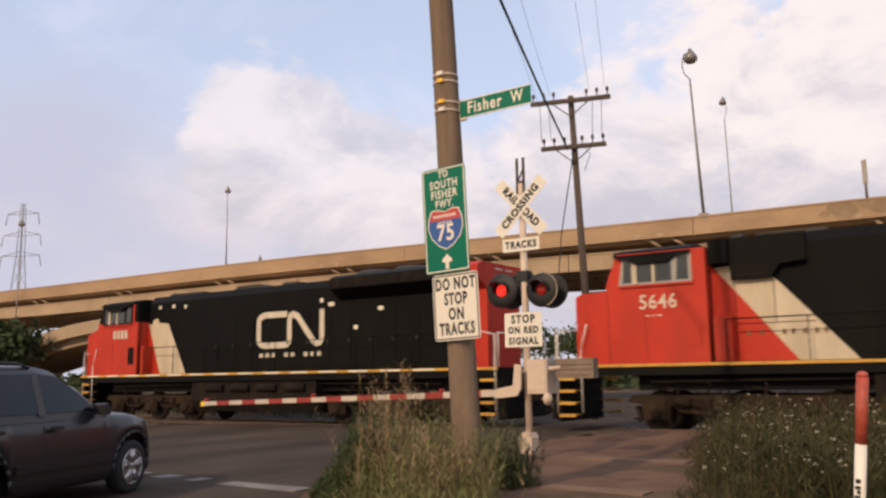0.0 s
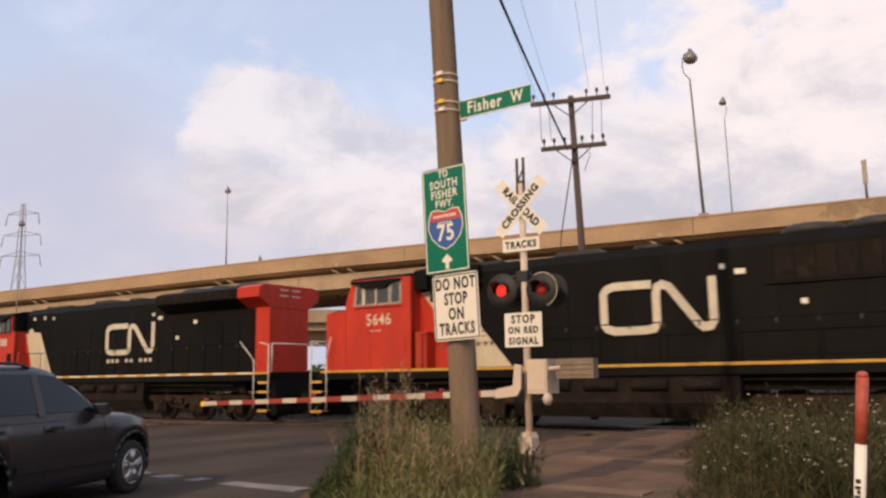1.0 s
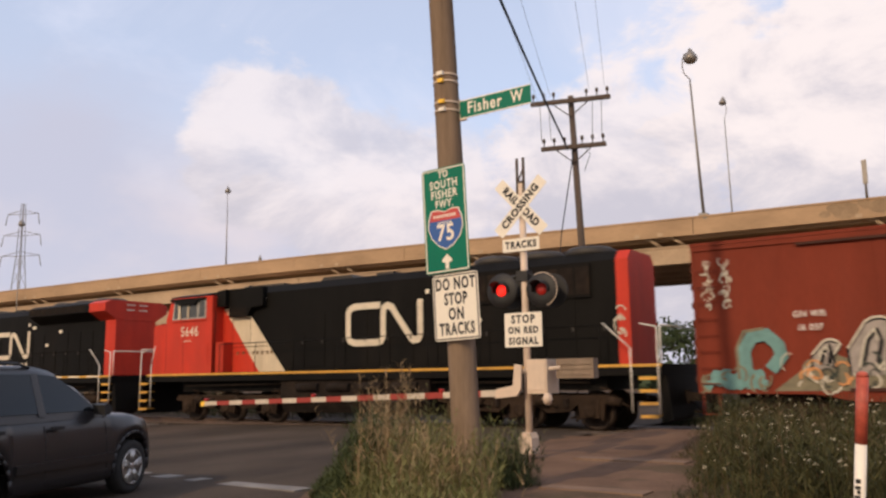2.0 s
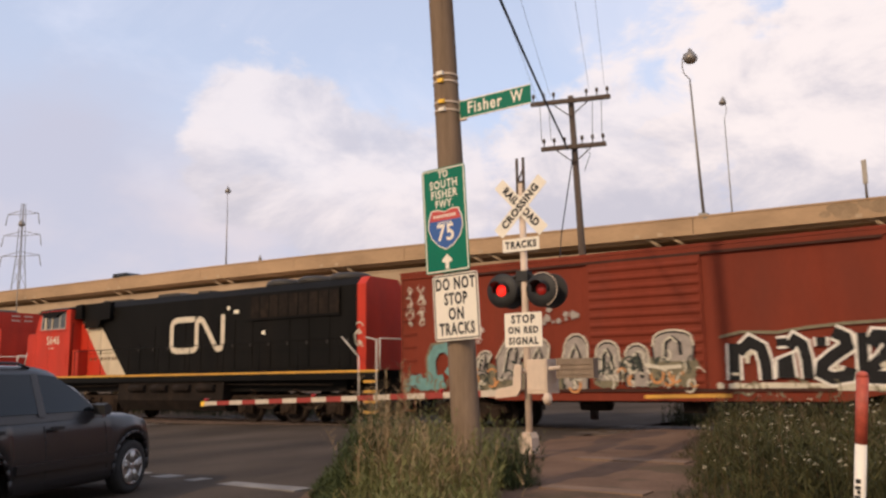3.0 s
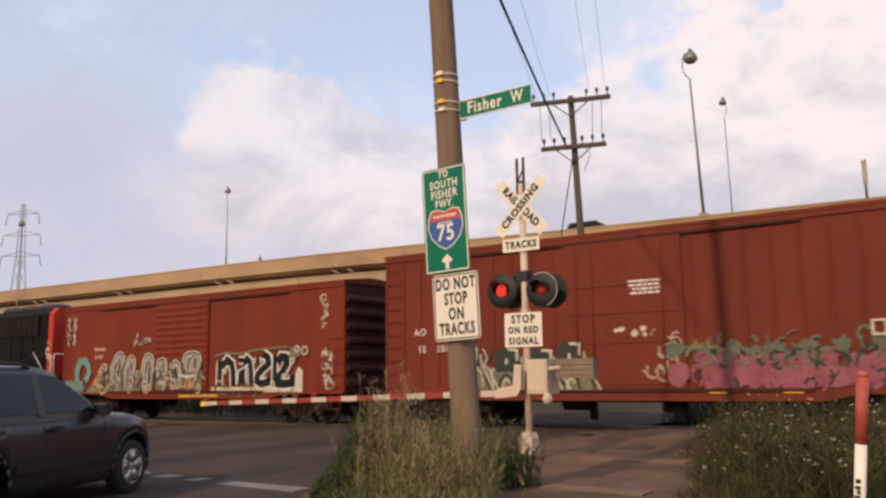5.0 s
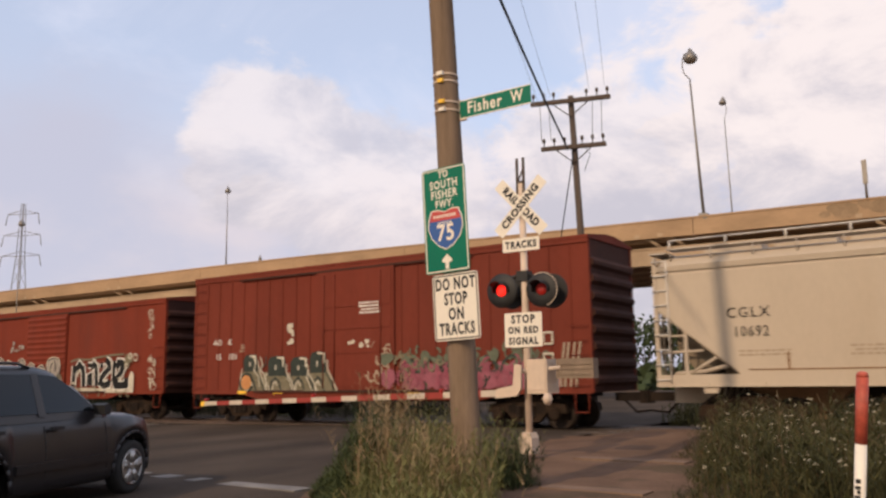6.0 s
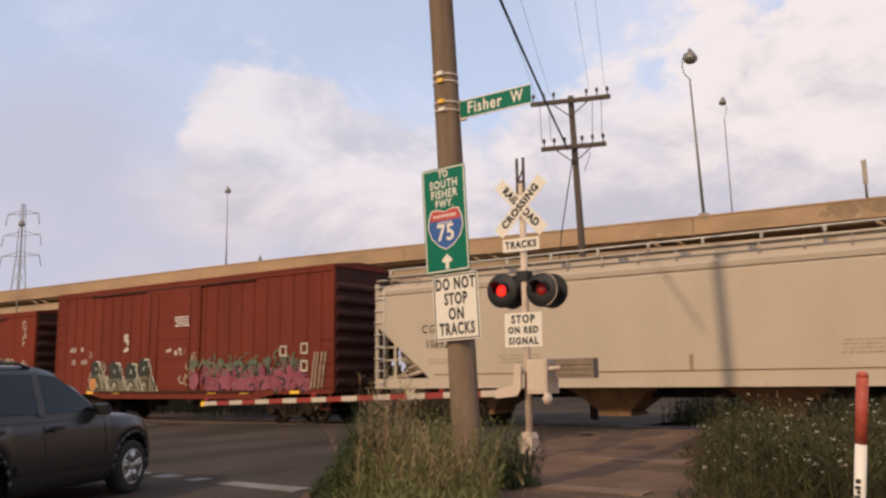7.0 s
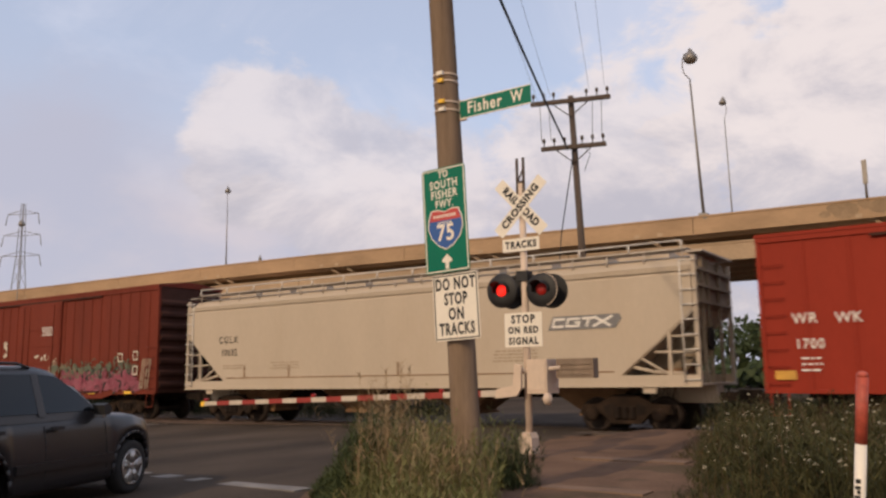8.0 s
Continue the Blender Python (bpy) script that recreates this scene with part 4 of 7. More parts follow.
def hopper_car(L):
    """A covered hopper with sloping ends, outlet chutes, running boards and end platforms."""
    car = thing("covered_hopper", Matrix(), "pale beige covered hopper car with sloping ends", "hopper car", "vehicles of the train")
    f, e = -L / 2, L / 2
    z_top, z_sill = 4.42, 1.40
    half = [(1.508, z_sill), (1.514, 2.2), (1.52, 3.2), (1.516, 3.85), (1.42, 4.02), (1.10, 4.28), (0.55, 4.42)]
    prof = [(-y, z) for y, z in half] + [(y, z) for y, z in half[::-1]]

    def ends(z):
        """Where the body begins at height z: the end sheets slope in below 3.0 m."""
        inset = 0.13 + max(0.0, 3.0 - z) * 1.2
        return f + inset, e - inset
    bm = bmesh.new()
    levels = [1.40, 1.75, 2.2, 2.7, 3.0, 3.2, 3.55, 3.85]

    def half_width(z):
        for (y0, a), (y1, b) in zip(half[:-1], half[1:]):
            if a <= z <= b:
                return y0 + (y1 - y0) * (z - a) / (b - a)
        return half[-1][0]
    rings = []
    for z in levels + [4.02, 4.28, 4.42]:
        a, b = ends(z)
        wd = half_width(z)
        rings.append([bm.verts.new(c) for c in ((a, -wd, z), (b, -wd, z), (b, wd, z), (a, wd, z))])
    for p, q in zip(rings[:-1], rings[1:]):
        for k in range(4):
            fc = bm.faces.new((p[k], p[(k + 1) % 4], q[(k + 1) % 4], q[k]))
            fc.smooth = False
    bm.faces.new(rings[0][::-1])
    bm.faces.new(rings[-1])
    part("body", bm, M_HOPPER, car)
    for s in (-1, 1):
        bm = bmesh.new()
        prism(bm, [(s * 1.50 - 0.03, 3.93), (s * 1.50 + 0.03, 3.95), (s * 1.50 + 0.02, 4.03), (s * 1.50 - 0.05, 4.06)], f + 0.12, e - 0.12, "x")
        part("top_chord", bm, M_HOPPER, car)
        bm = bmesh.new()
        ya, yb = sorted((s * 1.52, s * 1.30))
        box(bm, f + 0.02, e - 0.02, ya, yb, 1.16, 1.42)
        box(bm, f + 0.02, e - 0.02, min(ya, yb) - 0.03, max(ya, yb) + 0.03, 1.13, 1.165)
        part("side_sill", bm, M_HOPPER, car)
        bm = bmesh.new()
        box(bm, f + 2.2, e - 2.2, s * 1.507 - 0.01, s * 1.507 + 0.01, 1.50, 1.53)
        part("weld_line", bm, M_HOPPER_TAN, car)
    for xx in (-6.3, -4.2, 0.3, 4.9):
        bm = bmesh.new()
        box(bm, xx, xx + 0.05, -1.523, -1.48, 1.5, 1.9)
        part("side_bracket", bm, M_HOPPER_TAN, car)
    # roof walkway, hatches, railing
    bm = bmesh.new()
    for s in (-1, 1):
        box(bm, f + 0.3, e - 0.3, s * 0.95 - 0.28, s * 0.95 + 0.28, 4.50, 4.54)
        for k in range(19):
            xx = f + 0.4 + k * (L - 0.8) / 18
            rod(bm, (xx, s * 1.2, 4.2), (xx, s * 1.2, 4.52), 0.02, n=5)
    part("running_board", bm, M_GALV, car)
    bm = bmesh.new()
    for k in range(14):
        xx = f + 0.4 + k * (L - 0.8) / 13
        rod(bm, (xx, -1.24, 4.50), (xx, -1.24, 4.72), 0.028, n=5)
    tube(bm, [(f + 0.4, -1.24, 4.72), (e - 0.4, -1.24, 4.72)], 0.022, 5)
    part("roof_railing", bm, M_RAILING, car)
    for k in range(10):
        bm = bmesh.new()
        xx = f + 1.0 + k * (L - 3.4) / 9
        box(bm, xx, xx + 1.4, -0.4, 0.4, 4.42, 4.60)
        part("hatch", bm, M_HOPPER, car, bevel=0.05)
    # outlet chutes
    for k in range(4):
        c = -6.2 + k * 4.13
        bm = bmesh.new()
        a = [bm.verts.new(v) for v in ((c - 1.5, -1.2, 1.40), (c + 1.5, -1.2, 1.40), (c + 1.5, 1.2, 1.40), (c - 1.5, 1.2, 1.40))]
        b = [bm.verts.new(v) for v in ((c - 0.35, -0.5, 0.45), (c + 0.35, -0.5, 0.45), (c + 0.35, 0.5, 0.45), (c - 0.35, 0.5, 0.45))]
        for i in range(4):
            bm.faces.new((a[i], a[(i + 1) % 4], b[(i + 1) % 4], b[i]))
        bm.faces.new(b)
        box(bm, c - 0.45, c + 0.45, -0.6, 0.6, 0.38, 0.47)
        part("outlet_chute", bm, M_HOPPER_TAN, car, "tan discharge chute")
    for s in (-1, 1):
        x = s * L / 2
        bm = bmesh.new()
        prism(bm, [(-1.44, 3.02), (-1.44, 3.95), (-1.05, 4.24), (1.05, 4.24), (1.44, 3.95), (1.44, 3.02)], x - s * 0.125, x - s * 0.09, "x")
        part("end_sheet", bm, M_HOPPER_END, car, "grimy end sheet with its beige darkened for shade")
        for zz in (3.15, 3.55, 3.95):
            bm = bmesh.new()
            box(bm, min(x - s * 0.09, x + s * 0.02), max(x - s * 0.09, x + s * 0.02), -1.42, 1.42, zz, zz + 0.07)
            part("end_stiffener", bm, M_HOPPER_END, car)
        for yy in (-0.95, -0.45, 0.45):
            bm = bmesh.new()
            box(bm, x - s * 0.04 - 0.035, x - s * 0.04 + 0.035, yy - 0.035, yy + 0.035, 1.2, 4.3)
            part("end_upright", bm, M_HOPPER_END, car)
        bm = bmesh.new()
        box(bm, min(x - s * 0.30, x + s * 0.12), max(x - s * 0.30, x + s * 0.12), -1.3, 1.3, 4.40, 4.44)
        part("roof_end_walk", bm, M_GALV, car)
        bm = bmesh.new()
        rod(bm, (x - s * 0.02, -0.7, 2.3), (x + s * 0.06, -0.7, 2.3), 0.28, n=16)
        part("brake_wheel", bm, M_UNDER, car)
        # pipes and valve gear along the slope
        bm = bmesh.new()
        tube(bm, [(x - s * 0.45, -1.40, 1.45), (x - s * 1.2, -1.42, 1.50), (x - s * 1.7, -1.42, 1.62)], 0.05, 6)
        tube(bm, [(x - s * 0.15, -1.43, 1.95), (x - s * 1.15, -1.43, 1.98)], 0.035, 6)
        tube(bm, [(x - s * 0.15, -1.43, 2.35), (x - s * 0.8, -1.43, 2.35)], 0.03, 6)
        part("end_piping", bm, M_HOPPER, car)
        # end platform posts, slope braces, ladder
        for yy in (-1.45, 1.45):
            bm = bmesh.new()
            box(bm, x - s * 0.06 - 0.05, x - s * 0.06 + 0.05, yy - 0.05, yy + 0.05, 1.16, 4.30)
            box(bm, x - s * 0.75 - 0.04, x - s * 0.75 + 0.04, yy - 0.04, yy + 0.04, 1.16, 2.8)
            rod(bm, (x - s * 0.1, yy, 3.0), (x - s * 2.05, yy, 1.40), 0.05, n=6)
            rod(bm, (x - s * 0.75, yy, 1.4), (x - s * 1.6, yy, 1.9), 0.035, n=6)
            part("end_post", bm, M_HOPPER, car)
        bm = bmesh.new()
        for k in range(9):
            zz = 1.3 + k * 0.36
            tube(bm, [(x - s * 0.03, -1.47, zz), (x - s * 0.03, -1.56, zz), (x - s * 0.38, -1.56, zz), (x - s * 0.38, -1.47, zz)], 0.017, 5)
        rod(bm, (x - s * 0.38, -1.545, 1.2), (x - s * 0.38, -1.545, 4.2), 0.022, n=6)
        part("ladder", bm, M_RAILING, car)
        bm = bmesh.new()
        box(bm, min(x, x - s * 1.9), max(x, x - s * 1.9), -1.5, 1.5, 1.16, 1.22)
        box(bm, min(x - s * 0.02, x - s * 2.4), max(x - s * 0.02, x - s * 2.4), -0.3, 0.3, 0.72, 1.16)
        part("end_platform", bm, M_HOPPER, car)
        bm = bmesh.new()
        rod(bm, (x - s * 0.7, -0.4, 1.5), (x - s * 1.4, -0.4, 1.5), 0.2, n=12)
        box(bm, x - s * 1.0 - 0.2, x - s * 1.0 + 0.2, 0.1, 0.6, 1.22, 1.7)
        tube(bm, [(x - s * 0.3, -0.9, 1.3), (x - s * 1.2, -0.9, 1.35), (x - s * 1.7, -0.6, 1.9)], 0.03)
        part("brake_gear", bm, M_HOPPER_TAN if s > 0 else M_UNDER, car)
        bm = bmesh.new()
        prism(bm, [(x - s * 1.5, 1.16), (x - s * 1.1, 1.16), (x - s * 1.15, 0.98), (x - s * 1.45, 0.98)], -1.5, -1.42)
        part("jacking_pad", bm, M_HOPPER, car)
        # gussets and bulkhead take the darkened end colour for shade under the slope
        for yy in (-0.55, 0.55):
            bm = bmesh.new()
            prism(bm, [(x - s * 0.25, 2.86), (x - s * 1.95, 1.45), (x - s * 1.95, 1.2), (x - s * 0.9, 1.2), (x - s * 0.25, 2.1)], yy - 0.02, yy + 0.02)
            part("slope_gusset", bm, M_HOPPER_END, car, "grimy gusset plate under the end slope, coloured darker for shade")
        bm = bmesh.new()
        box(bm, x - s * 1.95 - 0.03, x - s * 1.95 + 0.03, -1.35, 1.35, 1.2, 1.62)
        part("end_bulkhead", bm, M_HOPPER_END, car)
        coupler(car, x, s)
        truck(car, s * (L / 2 - 2.1), 1.78, (-0.89, 0.89), 0.44, False)
    bm = bmesh.new()
    box(bm, f + 1, e - 1, -0.3, 0.3, 0.85, 1.2)
    part("underframe", bm, M_UNDER, car)
    return car


def build_train():
    lead = locomotive("locomotive", "black, red and cream diesel locomotive with flared radiators", 19.6, True, 1)
    emblem(lead, -0.12, 2.60, 2.95, 1.05, -0.985, 0.21)
    rng = random.Random(9)
    bm = bmesh.new()
    for k in range(10):
        a = -0.07 + k * 0.30
        if k not in (3, 6):
            box(bm, a, a + 0.17, -0.985, -0.98, 2.2, 2.34)
    part("lettering_bars", bm, M_EMBLEM, lead, "row of small cream lettering bars")
    bm = bmesh.new()
    for k in range(4):
        box(bm, -7.75 + k * 0.24, -7.75 + k * 0.24 + 0.16, -1.5, -1.488, 3.1, 3.42)
    part("number_bars", bm, M_EMBLEM, lead)
    bm = bmesh.new()
    for yy in (-0.5, 0.1):
        box(bm, 9.19, 9.21, yy, yy + 0.4, 4.34, 4.39)
        box(bm, 9.19, 9.21, yy, yy + 0.4, 4.55, 4.60)
    part("rear_emblem", bm, M_EMBLEM, lead)

    second = locomotive("locomotive", "black, red and cream diesel locomotive numbered 5646", 19.95, False, 2)
    emblem(second, -0.48, 2.55, 2.85, 1.16, -0.985, 0.21)
    road_letters(second, "5646", 0.50, -7.64, -1.487, 3.20, M_EMBLEM, 0.92, 1.08, "unit_number")
    data_bars(second, -8.0, -1.487, 2.86, 0.45, 1, M_EMBLEM, rng, h=0.03)
    bm = bmesh.new()
    hooks(bm, rng, 8.75, 8.9, 2.4, 3.1, -0.985, 7, 0.035)
    part("spray_scrawl", bm, M_SPRAY_WHITE, second)

    brown = boxcar("boxcar", "oxide brown boxcar with ribbed door and sprayed graffiti", 15.35, 4.57, M_BOX_BROWN, "smooth")
    graffiti_brown(brown)
    tall = boxcar("boxcar", "tall red-brown boxcar with side posts and pink graffiti", 15.5, 5.12, M_BOX_RED, "ribbed")
    graffiti_tall(tall)
    grain = hopper_car(18.7)
    road_letters(grain, "CGLX", 0.34, -7.1, -1.524, 2.82, M_BLACK_INK, 0.95, 1.25)
    road_letters(grain, "10692", 0.34, -7.05, -1.522, 2.38, M_BLACK_INK, 0.85, 1.15)
    rng = random.Random(12)
    data_bars(grain, -7.4, -1.518, 1.92, 1.2, 2, M_FAINT_INK, rng)
    data_bars(grain, -5.0, -1.519, 1.98, 1.3, 3, M_FAINT_INK, rng)
    data_bars(grain, 3.6, -1.52, 2.1, 1.4, 4, M_FAINT_INK, rng)
    bm = bmesh.new()
    prism(bm, [(5.35, 2.62), (5.5, 2.98), (7.35, 2.98), (7.42, 2.86), (7.25, 2.62)], -1.530, -1.521)
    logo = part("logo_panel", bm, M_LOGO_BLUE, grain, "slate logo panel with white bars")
    bm = bmesh.new()
    for k, (a, b) in enumerate(((5.52, 5.86), (5.92, 6.28), (6.34, 6.62), (6.7, 7.12))):
        y = -1.534
        if k == 0:
            ribbon(bm, [(b, 2.90), (a + 0.03, 2.90), (a - 0.03, 2.71), (b - 0.05, 2.71)], 0.065, y)
        elif k == 1:
            ribbon(bm, [(b, 2.90), (a + 0.03, 2.90), (a - 0.03, 2.71), (b - 0.05, 2.71), (b - 0.02, 2.80), (b - 0.15, 2.80)], 0.06, y)
        elif k == 2:
            ribbon(bm, [(a, 2.90), (b + 0.05, 2.90)], 0.065, y)
            ribbon(bm, [(a + 0.18, 2.88), (a + 0.12, 2.68)], 0.065, y)
        else:
            ribbon(bm, [(a - 0.02, 2.93), (b, 2.68)], 0.065, y)
            ribbon(bm, [(b + 0.06, 2.93), (a - 0.06, 2.68)], 0.065, y - 0.002)
    part("logo_bars", bm, M_WHITE_INK, logo)
    bright = boxcar("boxcar", "bright red boxcar following at the end", 15.4, 4.62, M_BOX_BRIGHT, "bright")
    road_letters(bright, "WR", 0.33, -6.75, -1.53, 2.62, M_WHITE_INK, 0.95, 1.1)
    road_letters(bright, "WK", 0.33, -5.85, -1.53, 2.60, M_WHITE_INK, 0.95, 1.1)
    road_letters(bright, "1700", 0.32, -6.68, -1.53, 2.05, M_WHITE_INK, 0.85, 1.15)
    data_bars(bright, -6.95, -1.53, 1.72, 0.5, 3, M_WHITE_INK, rng, 0.13)
    bm = bmesh.new()
    box(bm, -7.45, -7.0, -1.545, -1.535, 1.28, 1.48)
    part("yellow_reflector", bm, M_YELLOW, bright)
    TRACK.extend([(lead, -56.45), (second, -34.4), (brown, -15.87), (tall, 1.22), (grain, 20.0), (bright, 38.47)])


def paint_layer(car, name, mat, make, label=""):
    bm = bmesh.new()
    make(bm)
    tagged(part(name, bm, mat, car, label), kind="stuff")


def bubble(fill, edge, glint, x, z, w, h, y, lean=0.0):
    """One puffy letter: a round-topped body, its dark outline, and a pale stroke within."""
    pts = [(x, z), (x - 0.04 * w, z + 0.45 * h)] + [(x + w * (0.5 - 0.5 * math.cos(a)) + lean * h * 0.8, z + h * (0.72 + 0.28 * math.sin(a))) for a in [0.3, 0.8, 1.3, 1.8, 2.3, 2.8]] + [(x + 1.04 * w, z + 0.45 * h), (x + w, z)]
    patch(fill, pts, y)
    ribbon(edge, pts, 0.05, y - 0.004)
    inner = [(x + w * 0.3 + lean * 0.1, z + h * 0.15), (x + w * 0.32 + lean * h * 0.5, z + h * 0.62), (x + w * 0.5 + lean * h * 0.7, z + h * 0.80), (x + w * 0.68 + lean * h * 0.5, z + h * 0.6), (x + w * 0.7 + lean * 0.1, z + h * 0.2)]
    ribbon(edge, inner, 0.09, y - 0.005)
    ribbon(glint, [(a - 0.055, b + 0.02) for a, b in inner[:4]], 0.04, y - 0.007)
    ribbon(glint, [(a, b + 0.045) for a, b in pts[1:9]], 0.045, y - 0.006)


def graffiti_brown(car):
    rng = random.Random(21)
    y = -1.551
    yd = -1.612
    # pale teal arch on a teal slab at the leading corner
    paint_layer(car, "graffiti_teal", M_SPRAY_TEAL, lambda b: (blobs(b, rng, -7.65, -6.05, 1.03, 1.55, y, 22, 0.10, 0.22), ribbon(b, [(-6.52, 1.3), (-6.56, 1.95), (-6.38, 2.25), (-6.05, 2.30), (-5.80, 2.05), (-5.75, 1.8), (-6.0, 1.5)], 0.28, y - 0.004)), "teal sprayed arch")
    paint_layer(car, "graffiti_teal_edge", M_SPRAY_OLIVE, lambda b: (ribbon(b, [(-6.70, 1.3), (-6.72, 2.0), (-6.55, 2.38), (-6.1, 2.44)], 0.07, y - 0.006), hooks(b, rng, -7.6, -6.1, 1.1, 1.5, y - 0.007, 10, 0.04)))
    # tan mass that climbs from the sill, and the scribbled door
    paint_layer(car, "graffiti_olive", M_SPRAY_OLIVE, lambda b: (patch(b, [(-5.95, 1.03), (-5.4, 1.45), (-4.9, 1.95), (-4.4, 1.72), (-3.9, 1.95), (-3.3, 1.70), (-2.5, 1.9), (-1.66, 1.8), (-1.66, 1.03)], y - 0.001), blobs(b, rng, -5.6, -1.66, 1.04, 1.75, y - 0.003, 26, 0.10, 0.22), blobs(b, rng, -1.55, 1.30, 1.10, 1.95, yd, 34, 0.16, 0.34)), "olive and tan sprayed ground")
    fill, edge, glint = bmesh.new(), bmesh.new(), bmesh.new()
    for k, (a, z, w, h, lean) in enumerate(((-5.1, 1.5, 0.42, 0.6, 0.35), (-4.35, 1.35, 0.72, 1.2, 0.25), (-3.45, 1.15, 0.62, 1.25, 0.1), (-2.36, 1.1, 0.68, 1.36, 0.05))):
        bubble(fill, edge, glint, a, z, w, h, y - 0.012 - 0.009 * (k % 2), lean)
    for a, z, w, h in ((-1.40, 1.3, 0.62, 0.95), (-0.62, 1.15, 0.60, 1.0), (0.12, 1.75, 0.95, 0.70)):
        bubble(fill, edge, glint, a, z, w, h, yd - 0.012)
    for nm, bm, mat, lab in (("graffiti_grey", fill, M_SPRAY_GREY, "grey bubble-shaped letters"), ("graffiti_outline", edge, M_BLACK_INK, ""), ("graffiti_glint", glint, M_SPRAY_WHITE, "")):
        tagged(part(nm, bm, mat, car, lab), kind="stuff")
    paint_layer(car, "graffiti_dark_scribble", M_SPRAY_GREEN, lambda b: (hooks(b, rng, -5.2, -1.75, 1.1, 1.7, y - 0.030, 26, 0.045), hooks(b, rng, -1.4, 1.2, 1.2, 1.85, yd - 0.022, 26, 0.05)))
    paint_layer(car, "graffiti_pale_scribble", M_SPRAY_WHITE, lambda b: (hooks(b, rng, -5.6, -1.75, 1.1, 1.7, y - 0.035, 22, 0.035), hooks(b, rng, -1.4, 1.2, 1.15, 1.9, yd - 0.027, 26, 0.04), ribbon(b, [(-0.1, 1.68), (0.25, 1.60), (0.8, 1.62)], 0.09, yd - 0.032)))
    paint_layer(car, "graffiti_orange", M_SPRAY_ORANGE, lambda b: (hooks(b, rng, -5.3, -1.8, 1.1, 1.5, y - 0.040, 12, 0.05), hooks(b, rng, -1.2, 1.1, 1.2, 1.5, yd - 0.036, 7, 0.05)))
    # bold black letters, outlined white, on a white base band
    letters = [([(2.0, 1.28), (2.02, 2.12)], 0.25), ([(2.12, 1.90), (2.38, 2.14), (2.62, 2.0), (2.70, 1.7), (2.72, 1.28)], 0.25), ([(2.97, 2.11), (3.2, 2.12)], 0.17), ([(3.04, 1.32), (3.06, 1.66), (3.2, 1.72), (3.22, 1.32)], 0.2),
               ([(3.22, 1.98), (3.36, 2.16), (3.52, 2.05), (3.58, 1.7), (3.6, 1.3)], 0.22), ([(3.9, 2.2), (3.9, 2.0)], 0.2), ([(4.15, 2.30), (4.38, 2.18), (4.42, 1.98), (4.12, 1.78), (3.9, 1.60), (3.86, 1.42), (4.08, 1.30), (4.40, 1.36), (4.45, 1.52)], 0.25),
               ([(4.72, 2.26), (4.70, 1.4)], 0.2), ([(4.88, 1.98), (5.0, 2.18), (5.2, 2.16), (5.26, 1.95), (5.08, 1.70), (4.80, 1.45), (4.85, 1.32), (5.2, 1.30), (5.52, 1.34), (5.52, 1.6)], 0.27)]
    paint_layer(car, "graffiti_white_ground", M_SPRAY_WHITE, lambda b: (patch(b, [(1.85, 1.04), (5.95, 1.03), (5.95, 1.7), (5.78, 1.86), (5.62, 1.6), (5.6, 1.3), (4.6, 1.22), (3.7, 1.2), (2.8, 1.22), (1.85, 1.2)], y - 0.001), blobs(b, rng, 1.5, 5.6, 1.04, 1.24, y - 0.003, 18, 0.05, 0.10)), "white sprayed base of the graffiti")
    paint_layer(car, "graffiti_white_edge", M_WHITE_INK, lambda b: [ribbon(b, sh, w + 0.12, y - 0.010 - 0.0002 * k) for k, (sh, w) in enumerate(letters)])
    paint_layer(car, "graffiti_black", M_BLACK_INK, lambda b: [ribbon(b, sh, w, y - 0.014 - 0.001 * k) for k, (sh, w) in enumerate(letters)], "thick black sprayed letters")
    paint_layer(car, "graffiti_highlight", M_SPRAY_WHITE, lambda b: (ribbon(b, [(2.30, 1.66), (2.32, 1.86), (2.46, 1.92)], 0.10, y - 0.026), ribbon(b, [(4.14, 1.52), (4.24, 1.55)], 0.12, y - 0.026), ribbon(b, [(5.05, 1.52), (5.16, 1.60)], 0.14, y - 0.027), ribbon(b, [(1.94, 1.42), (2.1, 1.42)], 0.06, y - 0.026)))
    paint_layer(car, "graffiti_trim", M_SPRAY_OLIVE, lambda b: (blobs(b, rng, 5.30, 5.85, 2.0, 2.52, y - 0.018, 12, 0.07, 0.15), ribbon(b, [(1.7, 2.28), (2.2, 2.38), (3.0, 2.34), (3.6, 2.42), (4.4, 2.48), (5.3, 2.50)], 0.07, y - 0.002), hooks(b, rng, 1.7, 5.8, 1.0, 1.2, y - 0.019, 18, 0.04)))
    paint_layer(car, "graffiti_bubble", M_SPRAY_WHITE, lambda b: [ribbon(b, [(cx + r * math.cos(t), cz + r * math.sin(t)) for t in [0.6 * j for j in range(12)]], 0.05, y - 0.030) for cx, cz, r in ((6.05, 2.36, 0.13), (5.72, 2.42, 0.10), (5.50, 2.04, 0.09))])
    paint_layer(car, "graffiti_sill_line", M_YELLOW, lambda b: ribbon(b, [(-0.2, 0.90), (1.0, 0.92), (1.9, 0.93)], 0.09, -1.541))
